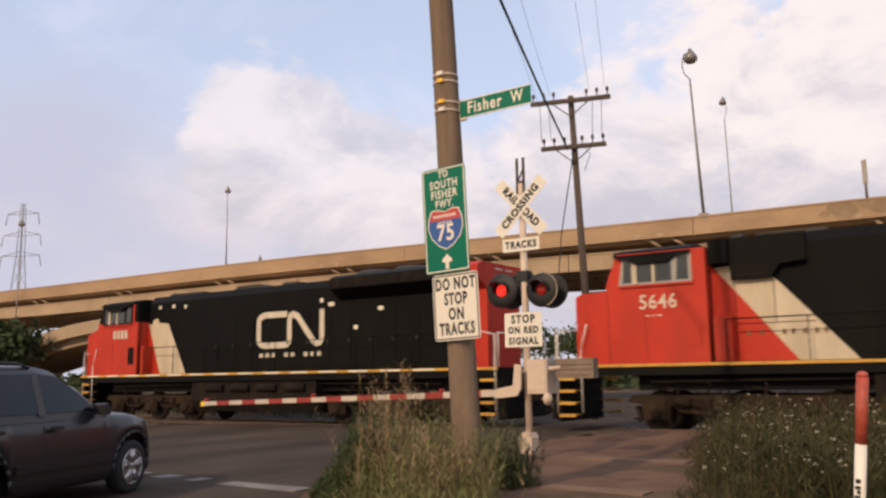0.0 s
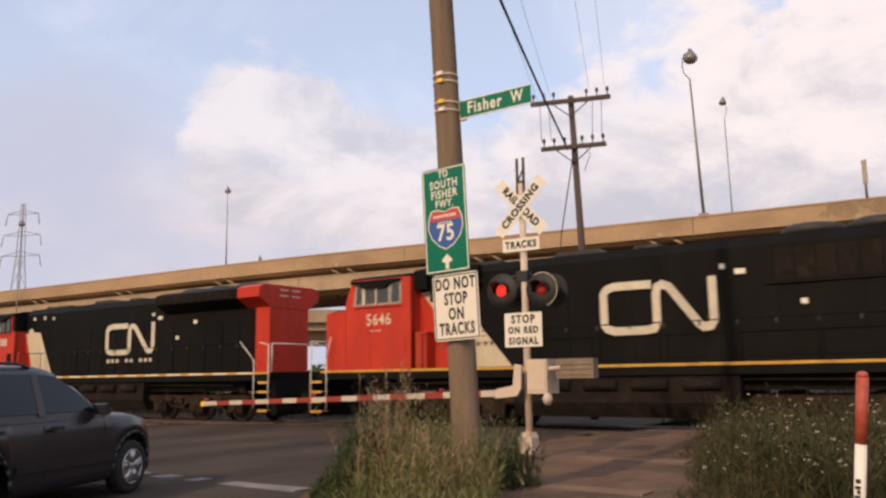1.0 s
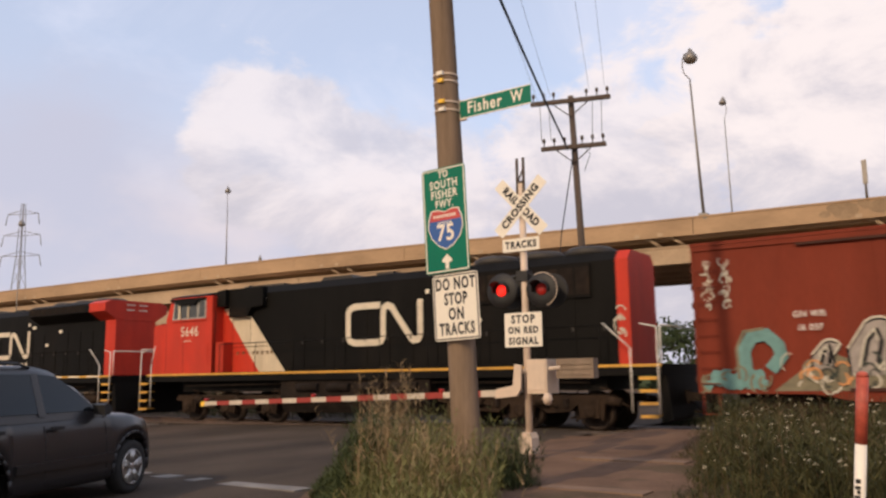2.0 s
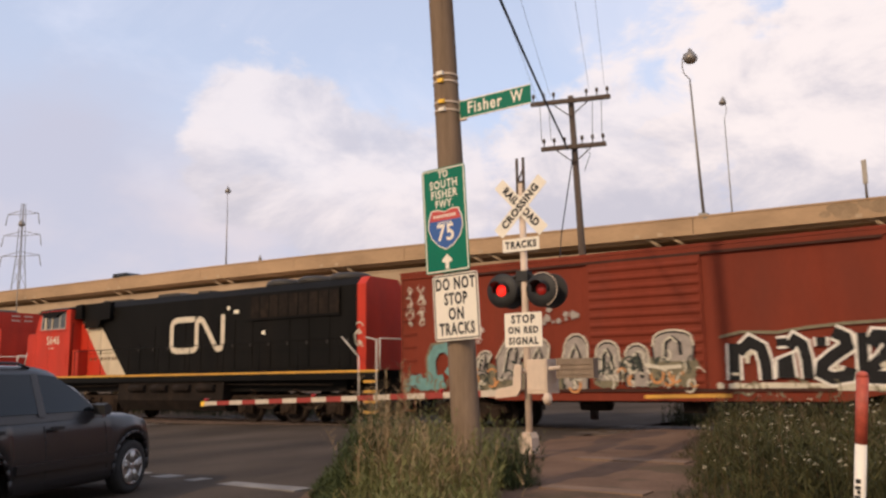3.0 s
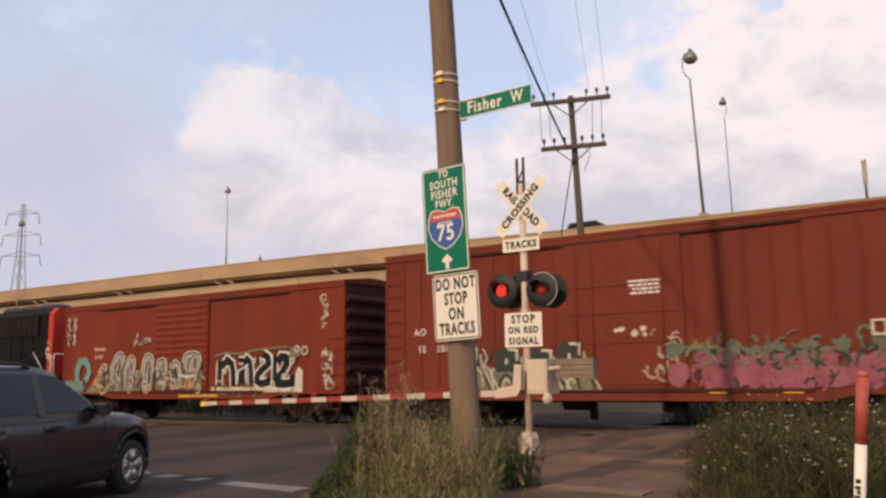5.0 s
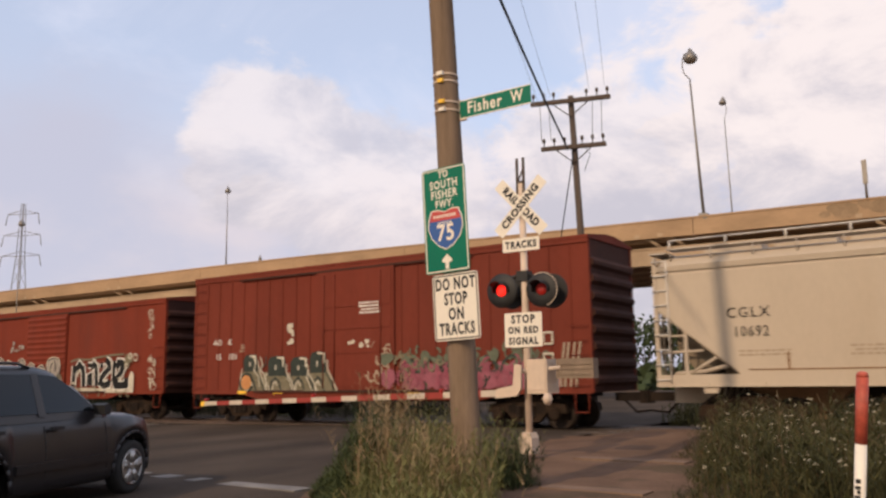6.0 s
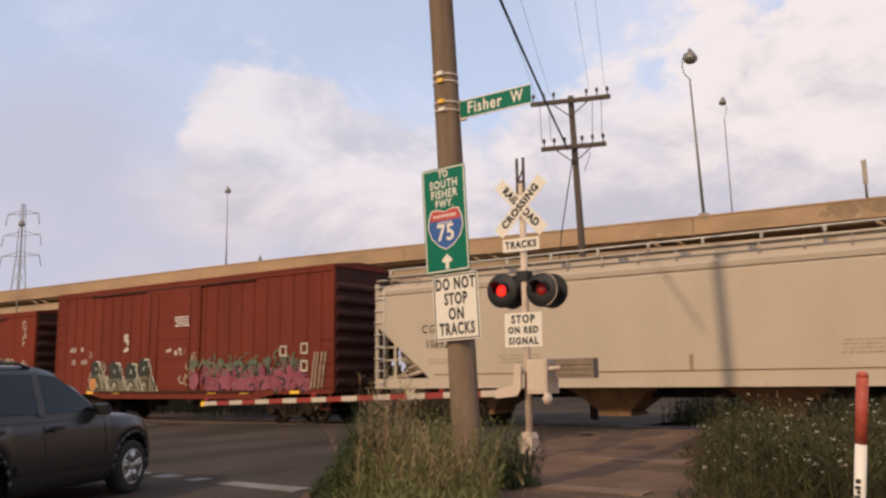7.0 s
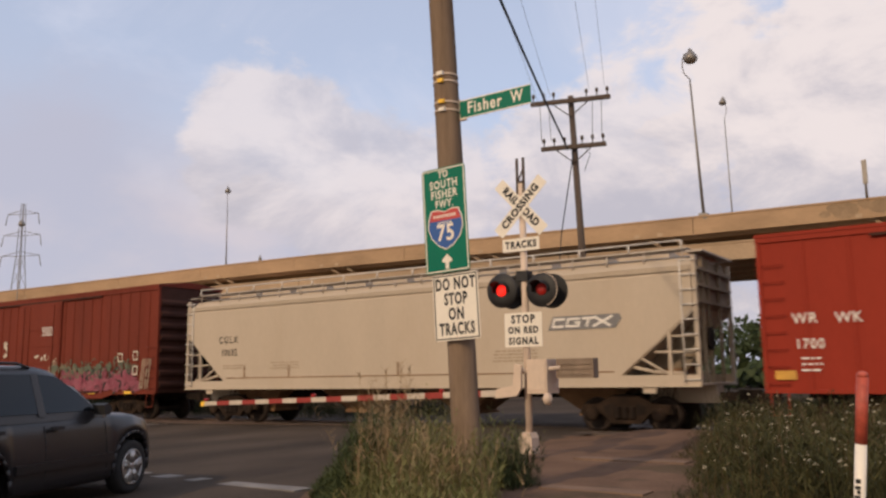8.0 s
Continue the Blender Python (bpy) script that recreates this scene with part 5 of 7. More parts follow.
    # chalky scrawls up the ends and stencils
    def chalk(b):
        for z in (3.1, 3.28, 3.46, 3.64, 3.82, 4.0):
            hooks(b, rng, 6.78, 6.98, z, z + 0.08, y, 4, 0.028, 0.04, 0.10)
        for z in (1.25, 1.42, 1.6, 1.78, 1.96, 2.14, 2.3):
            hooks(b, rng, 6.85, 7.2, z, z + 0.08, y - 0.003, 5, 0.03, 0.05, 0.13)
        for z in (3.0, 3.2, 3.4, 3.6, 3.8, 4.0):
            hooks(b, rng, -7.4, -7.22, z, z + 0.08, y - 0.005, 4, 0.028, 0.04, 0.10)
            hooks(b, rng, -6.95, -6.78, z, z + 0.08, y - 0.007, 4, 0.028, 0.04, 0.10)
    paint_layer(car, "chalk_scrawl", M_SPRAY_WHITE, chalk, "white chalky scrawls")
    paint_layer(car, "chalk_smear", M_SPRAY_GREY, lambda b: blobs(b, rng, -3.0, -1.75, 2.75, 3.3, y, 12, 0.04, 0.12))
    road_letters(car, "GN WR", 0.2, -5.1, y - 0.004, 2.72, M_WHITE_INK, 0.95, 1.1)
    road_letters(car, "16 037", 0.2, -5.1, y - 0.032, 2.42, M_WHITE_INK, 0.9, 1.1)


def graffiti_tall(car):
    rng = random.Random(31)
    y = -1.528
    road_letters(car, "AO", 0.29, -6.46, y, 2.74, M_WHITE_INK, 0.98, 1.1)
    road_letters(car, "K", 0.29, -5.82, y, 2.74, M_WHITE_INK, 0.98, 1.1)
    road_letters(car, "15", 0.29, -6.40, y, 2.24, M_WHITE_INK, 0.98, 1.1)
    road_letters(car, "101", 0.29, -5.66, y, 2.24, M_WHITE_INK, 0.98, 1.1)
    data_bars(car, 0.05, -1.60, 3.72, 0.85, 4, M_WHITE_INK, rng, 0.1, 0.06)
    data_bars(car, -5.35, y, 2.6, 0.25, 3, M_FAINT_INK, rng, 0.1, 0.05)
    paint_layer(car, "chalk_marks", M_SPRAY_WHITE, lambda b: (blobs(b, rng, -3.1, -2.75, 2.5, 3.3, y, 12, 0.05, 0.11), blobs(b, rng, -0.5, 0.5, 2.3, 2.65, -1.602, 7, 0.04, 0.10)), "white chalk marks")
    paint_layer(car, "faded_writing", M_FAINT_INK, lambda b: hooks(b, rng, 0.3, 1.25, 1.4, 2.4, -1.603, 18, 0.05))
    # dark capped letters on flaring olive legs, with pale outlines
    yd = -1.600
    caps = [(-5.10, 1.72, 0.66, 0.58), (-3.92, 1.56, 0.78, 0.66), (-2.88, 1.55, 0.76, 0.62), (-1.96, 1.64, 0.68, 0.68)]

    def legs(b):
        for k, (a, z, w, h) in enumerate(caps):
            patch(b, [(a + 0.05, z + 0.1), (a + w, z + 0.1), (a + w + 0.30, 1.45), (a + w + 0.52, 1.07), (a - 0.28, 1.07), (a - 0.18, 1.45)], (yd if k == 3 else y) - 0.0008 * k)
        blobs(b, rng, -4.8, -3.9, 1.06, 1.75, y - 0.005, 8, 0.10, 0.2)
    paint_layer(car, "graffiti_olive", M_SPRAY_OLIVE, legs, "olive flaring legs of the letters")

    def dark(b):
        for k, (a, z, w, h) in enumerate(caps):
            patch(b, [(a, z), (a - 0.02, z + h * 0.7), (a + 0.10, z + h * 0.95), (a + w * 0.5, z + h), (a + w - 0.08, z + h * 0.97), (a + w, z + h * 0.75), (a + w + 0.02, z)], (yd if k == 3 else y) - 0.010)
            ribbon(b, [(a + 0.10, 1.08), (a + 0.16, 1.36), (a + 0.34, 1.50), (a + 0.52, 1.36), (a + 0.60, 1.08)], 0.07, (yd if k == 3 else y) - 0.011 - 0.0004 * k)
            ribbon(b, [(a + w + 0.02, 1.62), (a + w + 0.20, 1.40), (a + w + 0.34, 1.08)], 0.06, (yd if k >= 2 else y) - 0.013 - 0.0004 * k)
        ribbon(b, [(-4.60, 2.25), (-4.52, 1.95), (-4.30, 1.80), (-4.05, 1.95), (-4.02, 2.22)], 0.05, y - 0.015)
        ribbon(b, [(-4.95 + 0.33 * math.cos(t), 1.36 + 0.30 * math.sin(t)) for t in [0.5 * j for j in range(13)]], 0.07, y - 0.017)
    paint_layer(car, "graffiti_dark", M_SPRAY_GREEN, dark, "dark green capped letters")

    def pale(b):
        for k, (a, z, w, h) in enumerate(caps):
            ribbon(b, [(a + w - 0.36, z + h - 0.06), (a + w - 0.08, z + h - 0.08), (a + w - 0.09, z + h * 0.45)], 0.07, (yd if k == 3 else y) - 0.020)
            ribbon(b, [(a + w * 0.45, z + h * 0.30), (a + w * 0.47, z + h * 0.55)], 0.06, (yd if k == 3 else y) - 0.020)
            ribbon(b, [(a + w + 0.05, z + h * 0.6), (a + w + 0.08, z + 0.1), (a + w + 0.30, 1.40), (a + w + 0.48, 1.08)], 0.045, (yd if k >= 2 else y) - 0.021 - 0.0004 * k)
            ribbon(b, [(a - 0.03, z + 0.1), (a - 0.14, 1.50), (a + 0.05, 1.20), (a + 0.12, 1.08)], 0.04, (yd if k == 3 else y) - 0.023 - 0.0004 * k)
            ribbon(b, [(a + 0.22, 1.08), (a + 0.27, 1.30), (a + 0.36, 1.38), (a + 0.46, 1.24)], 0.05, (yd if k == 3 else y) - 0.025 - 0.0004 * k)
        for dx in (0.0, 0.33):
            ribbon(b, [(-4.62 + dx, 2.2), (-4.50 + dx, 1.98), (-4.58 + dx, 1.75), (-4.36 + dx, 1.55), (-4.30 + dx, 1.2)], 0.04, y - 0.027 - 0.001 * dx)
    paint_layer(car, "graffiti_pale_outline", M_SPRAY_WHITE, pale)
    bm = bmesh.new()
    lathe(bm, [(0.24, y - 0.030), (0.24, y - 0.032)], (-4.95, 0, 1.36), "y", 18)
    part("graffiti_disc", bm, M_SPRAY_ORANGE, car)
    # pink pieces with green crowns and black arcs
    paint_layer(car, "graffiti_pink", M_SPRAY_PINK, lambda b: (blobs(b, rng, 0.95, 1.52, 1.1, 1.75, -1.604, 8, 0.12, 0.24), blobs(b, rng, 1.55, 6.9, 1.05, 1.95, y, 90, 0.12, 0.30)), "pink sprayed lettering")
    paint_layer(car, "graffiti_green_crown", M_SPRAY_CROWN, lambda b: (hooks(b, rng, 1.6, 6.5, 1.75, 2.25, y - 0.011, 70, 0.07), blobs(b, rng, 1.6, 6.3, 1.80, 2.15, y - 0.022, 16, 0.05, 0.12), blobs(b, rng, 0.9, 1.5, 1.75, 2.2, -1.609, 7, 0.07, 0.16)), "dull green crowns over the pink letters")
    paint_layer(car, "graffiti_shadow", M_SPRAY_GREEN, lambda b: ([ribbon(b, [(a - 0.34, 1.55), (a - 0.26, 1.85), (a, 2.02), (a + 0.24, 1.88), (a + 0.32, 1.6)], 0.07, y - 0.016 - 0.0004 * k) for k, a in enumerate((1.9, 2.8, 3.6, 4.6, 5.4))], hooks(b, rng, 1.6, 6.7, 1.15, 1.9, y - 0.027, 34, 0.05)))
    paint_layer(car, "graffiti_magenta", M_SPRAY_MAGENTA, lambda b: hooks(b, rng, 1.6, 6.7, 1.15, 1.85, y - 0.035, 56, 0.06))
    paint_layer(car, "graffiti_olive_edge", M_SPRAY_OLIVE, lambda b: hooks(b, rng, 1.0, 3.2, 1.7, 2.2, y - 0.045, 14, 0.06))
    paint_layer(car, "graffiti_ghost", M_FAINT_INK, lambda b: [ribbon(b, [(a, 1.15), (a + 0.06, 1.7), (a + 0.16, 2.3)], 0.06, y - 0.033) for a in (6.85, 6.98, 7.15, 7.3)], "faint scraped scrawl")
    paint_layer(car, "graffiti_frame", M_SPRAY_WHITE, lambda b: [ribbon(b, [(a, z), (a, z + 0.30), (a + 0.26, z + 0.30), (a + 0.26, z), (a, z)], 0.05, y - 0.037) for a, z in ((5.45, 2.22), (6.40, 2.28), (6.40, 1.72))])
    for a in (-5.35, -3.65, 1.9, 3.55, 5.9):
        bm = bmesh.new()
        box(bm, a, a + 0.42, -1.56, -1.537, 0.98, 1.08)
        part("yellow_reflector", bm, M_ORANGE, car)


# ---- viaduct and background ----
def along(s, off=0.0):
    """A point on the viaduct's near edge: s metres from its eastern reference, off metres behind the edge."""
    d = Vector((SLOPE[0], SLOPE[1], 0)).normalized()
    n = Vector((-d.y, d.x, 0))
    crown = 0.0010 * s + 0.24 * math.exp(-((s + 42) / 21) ** 2)
    return Vector((-4.72, 26.84, crown)) + d * s + n * off


def sweep(bm, section, s0, s1, steps=1):
    """A cross-section of (offset behind the edge, height) drawn along the viaduct."""
    rings = []
    for k in range(steps + 1):
        s = s0 + (s1 - s0) * k / steps
        rings.append([bm.verts.new(along(s, o) + Vector((0, 0, z))) for o, z in section])
    n = len(section)
    for p, q in zip(rings[:-1], rings[1:]):
        for k in range(n):
            bm.faces.new((p[k], p[(k + 1) % n], q[(k + 1) % n], q[k]))
    bm.faces.new(rings[0][::-1])
    bm.faces.new(rings[-1])


def build_viaduct():
    top = thing("viaduct", Matrix(), "long sunlit concrete highway viaduct behind the track", "viaduct", kind="structure")
    s = -260.0
    while s < 90:
        bm = bmesh.new()
        sweep(bm, [(0, 9.42), (0, 10.38), (-0.04, 10.40), (-0.04, 10.5), (0.32, 10.5), (0.34, 9.42)], s + 0.01, s + 9.98)
        part("parapet_panel", bm, M_CONCRETE, top)
        s += 10.0
    bm = bmesh.new()
    sweep(bm, [(0.45, 9.22), (0.30, 9.415), (13, 9.415), (13, 9.22)], -260, 90, 35)
    part("deck_slab", bm, M_CONCRETE, top)
    bm = bmesh.new()
    sweep(bm, [(12.7, 9.42), (12.7, 10.45), (13, 10.45), (13, 9.42)], -260, 90, 35)
    part("far_parapet", bm, M_CONCRETE, top)
    for o in (2.9, 5.6, 8.3, 11.2):
        s = -260.0
        while s < 90:
            bm = bmesh.new()
            sweep(bm, [(o, 9.195), (o + 0.12, 9.1), (o + 0.12, 8.2), (o - 0.1, 8.05), (o - 0.1, 7.75), (o + 0.6, 7.75), (o + 0.6, 8.05), (o + 0.4, 8.2), (o + 0.4, 9.195)], s + 0.05, s + 21.9)
            part("girder", bm, M_CONCRETE_PALE, top)
            s += 22.0
    s = -260.0
    while s < 90:
        bm = bmesh.new()
        sweep(bm, [(0.55, 7.86), (0.55, 8.80), (0.50, 8.82), (0.50, 8.93), (0.95, 8.93), (0.95, 7.86)], s + 0.02, s + 21.97, 4)
        part("edge_beam", bm, M_CONCRETE_PALE, top, "sunlit lower edge beam")
        s += 22.0
    s = -249.0
    while s < 90:
        if -80 < s < -60 or -12 < s < 0:
            s += 22.0
            continue
        bm = bmesh.new()
        d = (along(1) - along(0))
        n = Vector((-d.y, d.x, 0))

        def block(o0, o1, z0, z1, half, z0b=None):
            vs = []
            for o, zlow in ((o0, z0), (o1, z0b or z0)):
                for sg in (-half, half):
                    for z in (zlow, z1):
                        vs.append(bm.verts.new(along(s + sg, o) + Vector((0, 0, z))))
            for q in ((0, 1, 3, 2), (4, 6, 7, 5), (0, 4, 5, 1), (2, 3, 7, 6), (0, 2, 6, 4), (1, 5, 7, 3)):
                bm.faces.new([vs[i] for i in q])
        block(0.35, 12.8, 6.5, 7.745, 0.7)
        part("pier_cap", bm, M_CONCRETE_PALE, top)
        for o in (2.2, 10.6):
            bm = bmesh.new()
            rod(bm, along(s, o) + Vector((0, 0, -0.3)), along(s, o) + Vector((0, 0, 6.52)), 0.62, n=18)
            part("pier_column", bm, M_CONCRETE_PALE, top)
        s += 22.0
    # forked drains between the beam and the parapet, at every other panel joint
    s = -252.0
    while s < 80:
        for ds in (-0.85, 0.55):
            bm = bmesh.new()
            a, b, c = along(s + ds - 0.5, 0.12), along(s + ds + 0.25, 0.30), along(s + ds + 0.75, 0.62)
            tube(bm, [a + Vector((0, 0, 9.62)), b + Vector((0, 0, 9.30)), c + Vector((0, 0, 8.95))], 0.10, 7)
            box(bm, a.x - 0.16, a.x + 0.16, a.y - 0.14, a.y + 0.2, a.z + 9.48, a.z + 9.70)
            part("drain_pipe", bm, M_CONCRETE_PALE, top)
        s += 12.0
    # damp stains running down the parapet
    rng = random.Random(52)
    d = (along(1) - along(0)).normalized()
    for s0, s1 in ((-3.0, -0.9), (-0.6, 0.8)):
        bm = bmesh.new()
        for k in range(7):
            c = s0 + (s1 - s0) * rng.random()
            r = 0.18 + 0.3 * rng.random()
            z = 9.75 + 0.5 * rng.random()
            bm.faces.new([bm.verts.new(along(c + r * 1.5 * math.cos(a), -0.006 - 0.0006 * k) + Vector((0, 0, z + min(r * math.sin(a), 10.36 - z)))) for a in [0.628 * j for j in range(10)]])
        tagged(part("damp_stain", bm, M_STAIN, top), kind="stuff")
    # lower curved ramp that passes beneath, far along the track
    ramp = thing("ramp_viaduct", Matrix(), "lower curved concrete ramp beneath the viaduct", "viaduct", kind="structure")
    for y0, x0, z0, rise, sag, deep in ((14.0, -49.0, 6.50, 0.055, 0.0045, 1.5), (16.5, -56.0, 5.0, 0.030, 0.0050, 0.95)):
        xs = [-74 + 1.8 * k for k in range(20)]
        pts = [Vector((x, y0 + 0.03 * max(0, x + 60) ** 2, z0 + rise * min(0, x - x0) - sag * min(0, x - x0) ** 2)) for x in xs]
        bm = bmesh.new()
        for zt, zb, push in ((0.0, -deep * 0.62, 0.0), (-deep * 0.62, -deep, 0.7)):
            rows = [[bm.verts.new(p + Vector(c)) for c in ((0, push, zb), (0, push, zt), (0, 6.0, zt), (0, 6.0, zb))] for p in pts]
            for p, q in zip(rows[:-1], rows[1:]):
                for i in range(4):
                    bm.faces.new((p[i], p[(i + 1) % 4], q[(i + 1) % 4], q[i]))
        part("ramp_deck", bm, M_CONCRETE_PALE, ramp)
        for k in (3, 8, 13, 18):
            bm = bmesh.new()
            p = pts[k]
            rod(bm, (p.x, p.y + 3.2, -0.3), (p.x, p.y + 3.2, p.z - deep + 0.02), 0.4, n=14)
            part("ramp_column", bm, M_CONCRETE_PALE, ramp)


def street_lamp(place, base, height, hook, slim, lean=0.0):
    """A tall tapered lamp post with a hooked arm and a bell-shaped head."""
    lamp = thing("street_lamp", Matrix.Translation(place), "tall grey lamp post with hooked arm and bell head", "street lamp", "viaduct lamps")
    bm = bmesh.new()
    rod(bm, (0, 0, base), (lean, 0, height), 0.10 * slim, 0.05 * slim, 8)
    box(bm, -0.25, 0.25, -0.25, 0.25, base - 0.1, base + 0.25)
    part("post", bm, M_LAMP_METAL, lamp)
    bm = bmesh.new()
    pts = [(lean, 0, height)] + [(lean - hook * (0.25 + 0.75 * math.sin(a)) * 0.55, 0, height + 0.2 + 0.75 * (1 - math.cos(a))) for a in [0.2, 0.8, 1.4, 2.0, 2.6]] + [(lean + 0.15 * hook, 0, height + 1.75)]
    tube(bm, pts, 0.035 * slim, 6)
    part("arm", bm, M_LAMP_METAL, lamp)
    bm = bmesh.new()
    lathe(bm, [(r * slim, o * slim) for r, o in ((0.10, 0.62), (0.16, 0.45), (0.30, 0.3), (0.42, 0.05), (0.42, -0.05), (0.30, -0.22), (0.1, -0.3))], (lean + 0.15 * hook, 0, height + 1.25), "z", 14)
    part("shade", bm, M_LAMP_METAL, lamp)
    return lamp


def pylon(x, y, h):
    p = thing("power_pylon", pose(x, y, 0, 0, 0, 25), "distant grey lattice power pylon with three arms", "pylon")
    bm = bmesh.new()
    r0, r1 = 1.5, 0.4
    for a in range(4):
        c, s = math.copysign(1, (a in (0, 3)) - 0.5), math.copysign(1, (a < 2) - 0.5)
        rod(bm, (c * r0, s * r0, -0.2), (c * r1, s * r1, h * 0.72), 0.06, n=4)
        rod(bm, (c * r1, s * r1, h * 0.72), (c * 0.2, s * 0.2, h), 0.05, n=4)
    for k in range(9):
        t, u = k / 9 * 0.72, (k + 1) / 9 * 0.72
        ra, rb = r0 + (r1 - r0) * t / 0.72, r0 + (r1 - r0) * u / 0.72
        for sg in (-1, 1):
            rod(bm, (-ra, sg * ra, t * h), (rb, sg * rb, u * h), 0.03, n=4)
            rod(bm, (ra, sg * ra, t * h), (-rb, sg * rb, u * h), 0.03, n=4)
    part("lattice", bm, M_LAMP_METAL, p)
    for z, w in ((h * 0.72, 3.0), (h * 0.83, 2.9), (h * 0.945, 2.4)):
        bm = bmesh.new()
        for sg in (-1, 1):
            tube(bm, [(0, 0, z + 0.6), (sg * w, 0, z), (0, 0, z - 0.1)], 0.05, 4)
            rod(bm, (sg * w, 0, z), (sg * (w + 0.3), 0, z - 1.6), 0.06, n=5)
        part("cross_arm", bm, M_LAMP_METAL, p)


def wires():
    def hang(name, a, b, sag, r, label):
        bm = bmesh.new()
        a, b = Vector(a), Vector(b)
        pts = [a.lerp(b, t / 14) - Vector((0, 0, sag * 4 * (t / 14) * (1 - t / 14))) for t in range(15)]
        tube(bm, pts, r, 5)
        tagged(part(name, bm, M_WIRE), label, "cable", "overhead lines")
    hang("overhead_cable", (-6.02, -13.46, 9.62), (-11.86, 3.72, 9.05), 0.13, 0.032, "thick black cable slung between the poles")
    for dx, dz in ((-1.2, 0.15), (-0.7, 0.2), (0.75, 0.2), (1.3, 0.22)):
        hang("overhead_wire", (-11.75 + dx, 3.75, 10.8 + dz), (-3.6 + dx, -17.0, 10.9), 0.0, 0.005, "thin grey wire running to the crossarm")


def utility_pole():
    p = thing("utility_pole", Matrix(), "dark wooden utility pole with two crossarms", "utility pole")
    bm = bmesh.new()
    rod(bm, (-11.43, 4.10, -0.4), (-11.76, 3.88, 10.95), 0.145, 0.10, 12)
    part("pole", bm, M_POLE_DARK, p)
    for z, w in ((10.72, 1.36), (9.10, 1.10)):
        t = (z + 0.4) / 11.35
        x, y = -11.43 - 0.33 * t, 4.10 - 0.22 * t
        swing = Matrix.Translation((x, y, 0)) @ Matrix.Rotation(radians(17), 4, 'Z') @ Matrix.Translation((-x, -y, 0))
        bm = bmesh.new()
        box(bm, x - w, x + w, y - 0.28, y - 0.17, z - 0.07, z + 0.07)
        bm.transform(swing)
        arm = part("crossarm", bm, M_POLE_DARK, p)
        for dx in (-w + 0.1, -w + 0.45, -w + 0.8, w - 0.8, w - 0.45, w - 0.1):
            bm = bmesh.new()
            lathe(bm, [(0.02, 0.0), (0.02, 0.14), (0.055, 0.16), (0.05, 0.27), (0.02, 0.3)], (x + dx, y - 0.22, z + 0.07), "z", 8)
            bm.transform(swing)
            part("insulator", bm, M_POLE_DARK, arm)
        bm = bmesh.new()
        for sg in (-1, 1):
            rod(bm, (x + sg * 0.6, y - 0.2, z - 0.06), (x, y - 0.18, z - 0.55), 0.02, n=5)
            if z > 10:
                rod(bm, (x + sg * 1.05, y - 0.2, z), (x + sg * 1.02, y - 0.2, z - 1.35), 0.012, n=4)
                rod(bm, (x + sg * 0.75, y - 0.2, z), (x + sg * 0.7, y - 0.2, z - 1.35), 0.012, n=4)
        bm.transform(swing)
        part("brace", bm, M_POLE_DARK, arm)
    bm = bmesh.new()
    tube(bm, [(-11.3, 3.75, 8.2), (-11.05, 3.72, 8.75), (-11.25, 3.7, 9.1)], 0.01, 4)
    tube(bm, [(-11.7, 3.8, 8.9), (-12.25, 3.8, 6.2), (-12.5, 3.8, 4.0)], 0.02, 4)
    part("loose_cable", bm, M_WIRE, p)


def tree(x, y, h, spread, seed, n=900):
    rng = random.Random(seed)
    t = thing("tree", Matrix.Translation((x, y, -0.15)), "leafy green tree in the distance", "tree", "distant trees")
    bm = bmesh.new()
    rod(bm, (0, 0, 0), (0.1, 0, h * 0.45), 0.03 * h, 0.018 * h, 8)
    limbs = []
    for k in range(9):
        a = k * 2.4 + rng.random()
        tip = Vector((math.cos(a) * spread * (0.4 + 0.4 * rng.random()), math.sin(a) * spread * (0.4 + 0.4 * rng.random()), h * (0.5 + 0.42 * rng.random())))
        rod(bm, (0.05, 0, h * (0.25 + 0.02 * k)), tip, 0.012 * h, 0.004 * h, 6)
        limbs.append(tip)
    part("trunk", bm, M_BARK, t)
    verts, faces = [], []
    for k in range(n):
        c = rng.choice(limbs)
        r = spread * 0.36
        p = c + Vector((rng.gauss(0, r), rng.gauss(0, r), rng.gauss(0, h * 0.09)))
        if p.z < h * 0.12:
            continue
        s = 0.035 * h * (0.5 + rng.random())
        u = Vector((rng.uniform(-1, 1), rng.uniform(-1, 1), rng.uniform(-1, 1))).normalized()
        w = u.orthogonal().normalized()
        i = len(verts)
        verts += [p - u * s, p + w * s * 0.7, p + u * s, p - w * s * 0.7]
        faces.append((i, i + 1, i + 2, i + 3))
    me = bpy.data.meshes.new("crown")
    me.from_pydata([tuple(v) for v in verts], [], faces)
    me.materials.append(M_LEAF)
    ob = new("crown", me)
    ob.parent = t


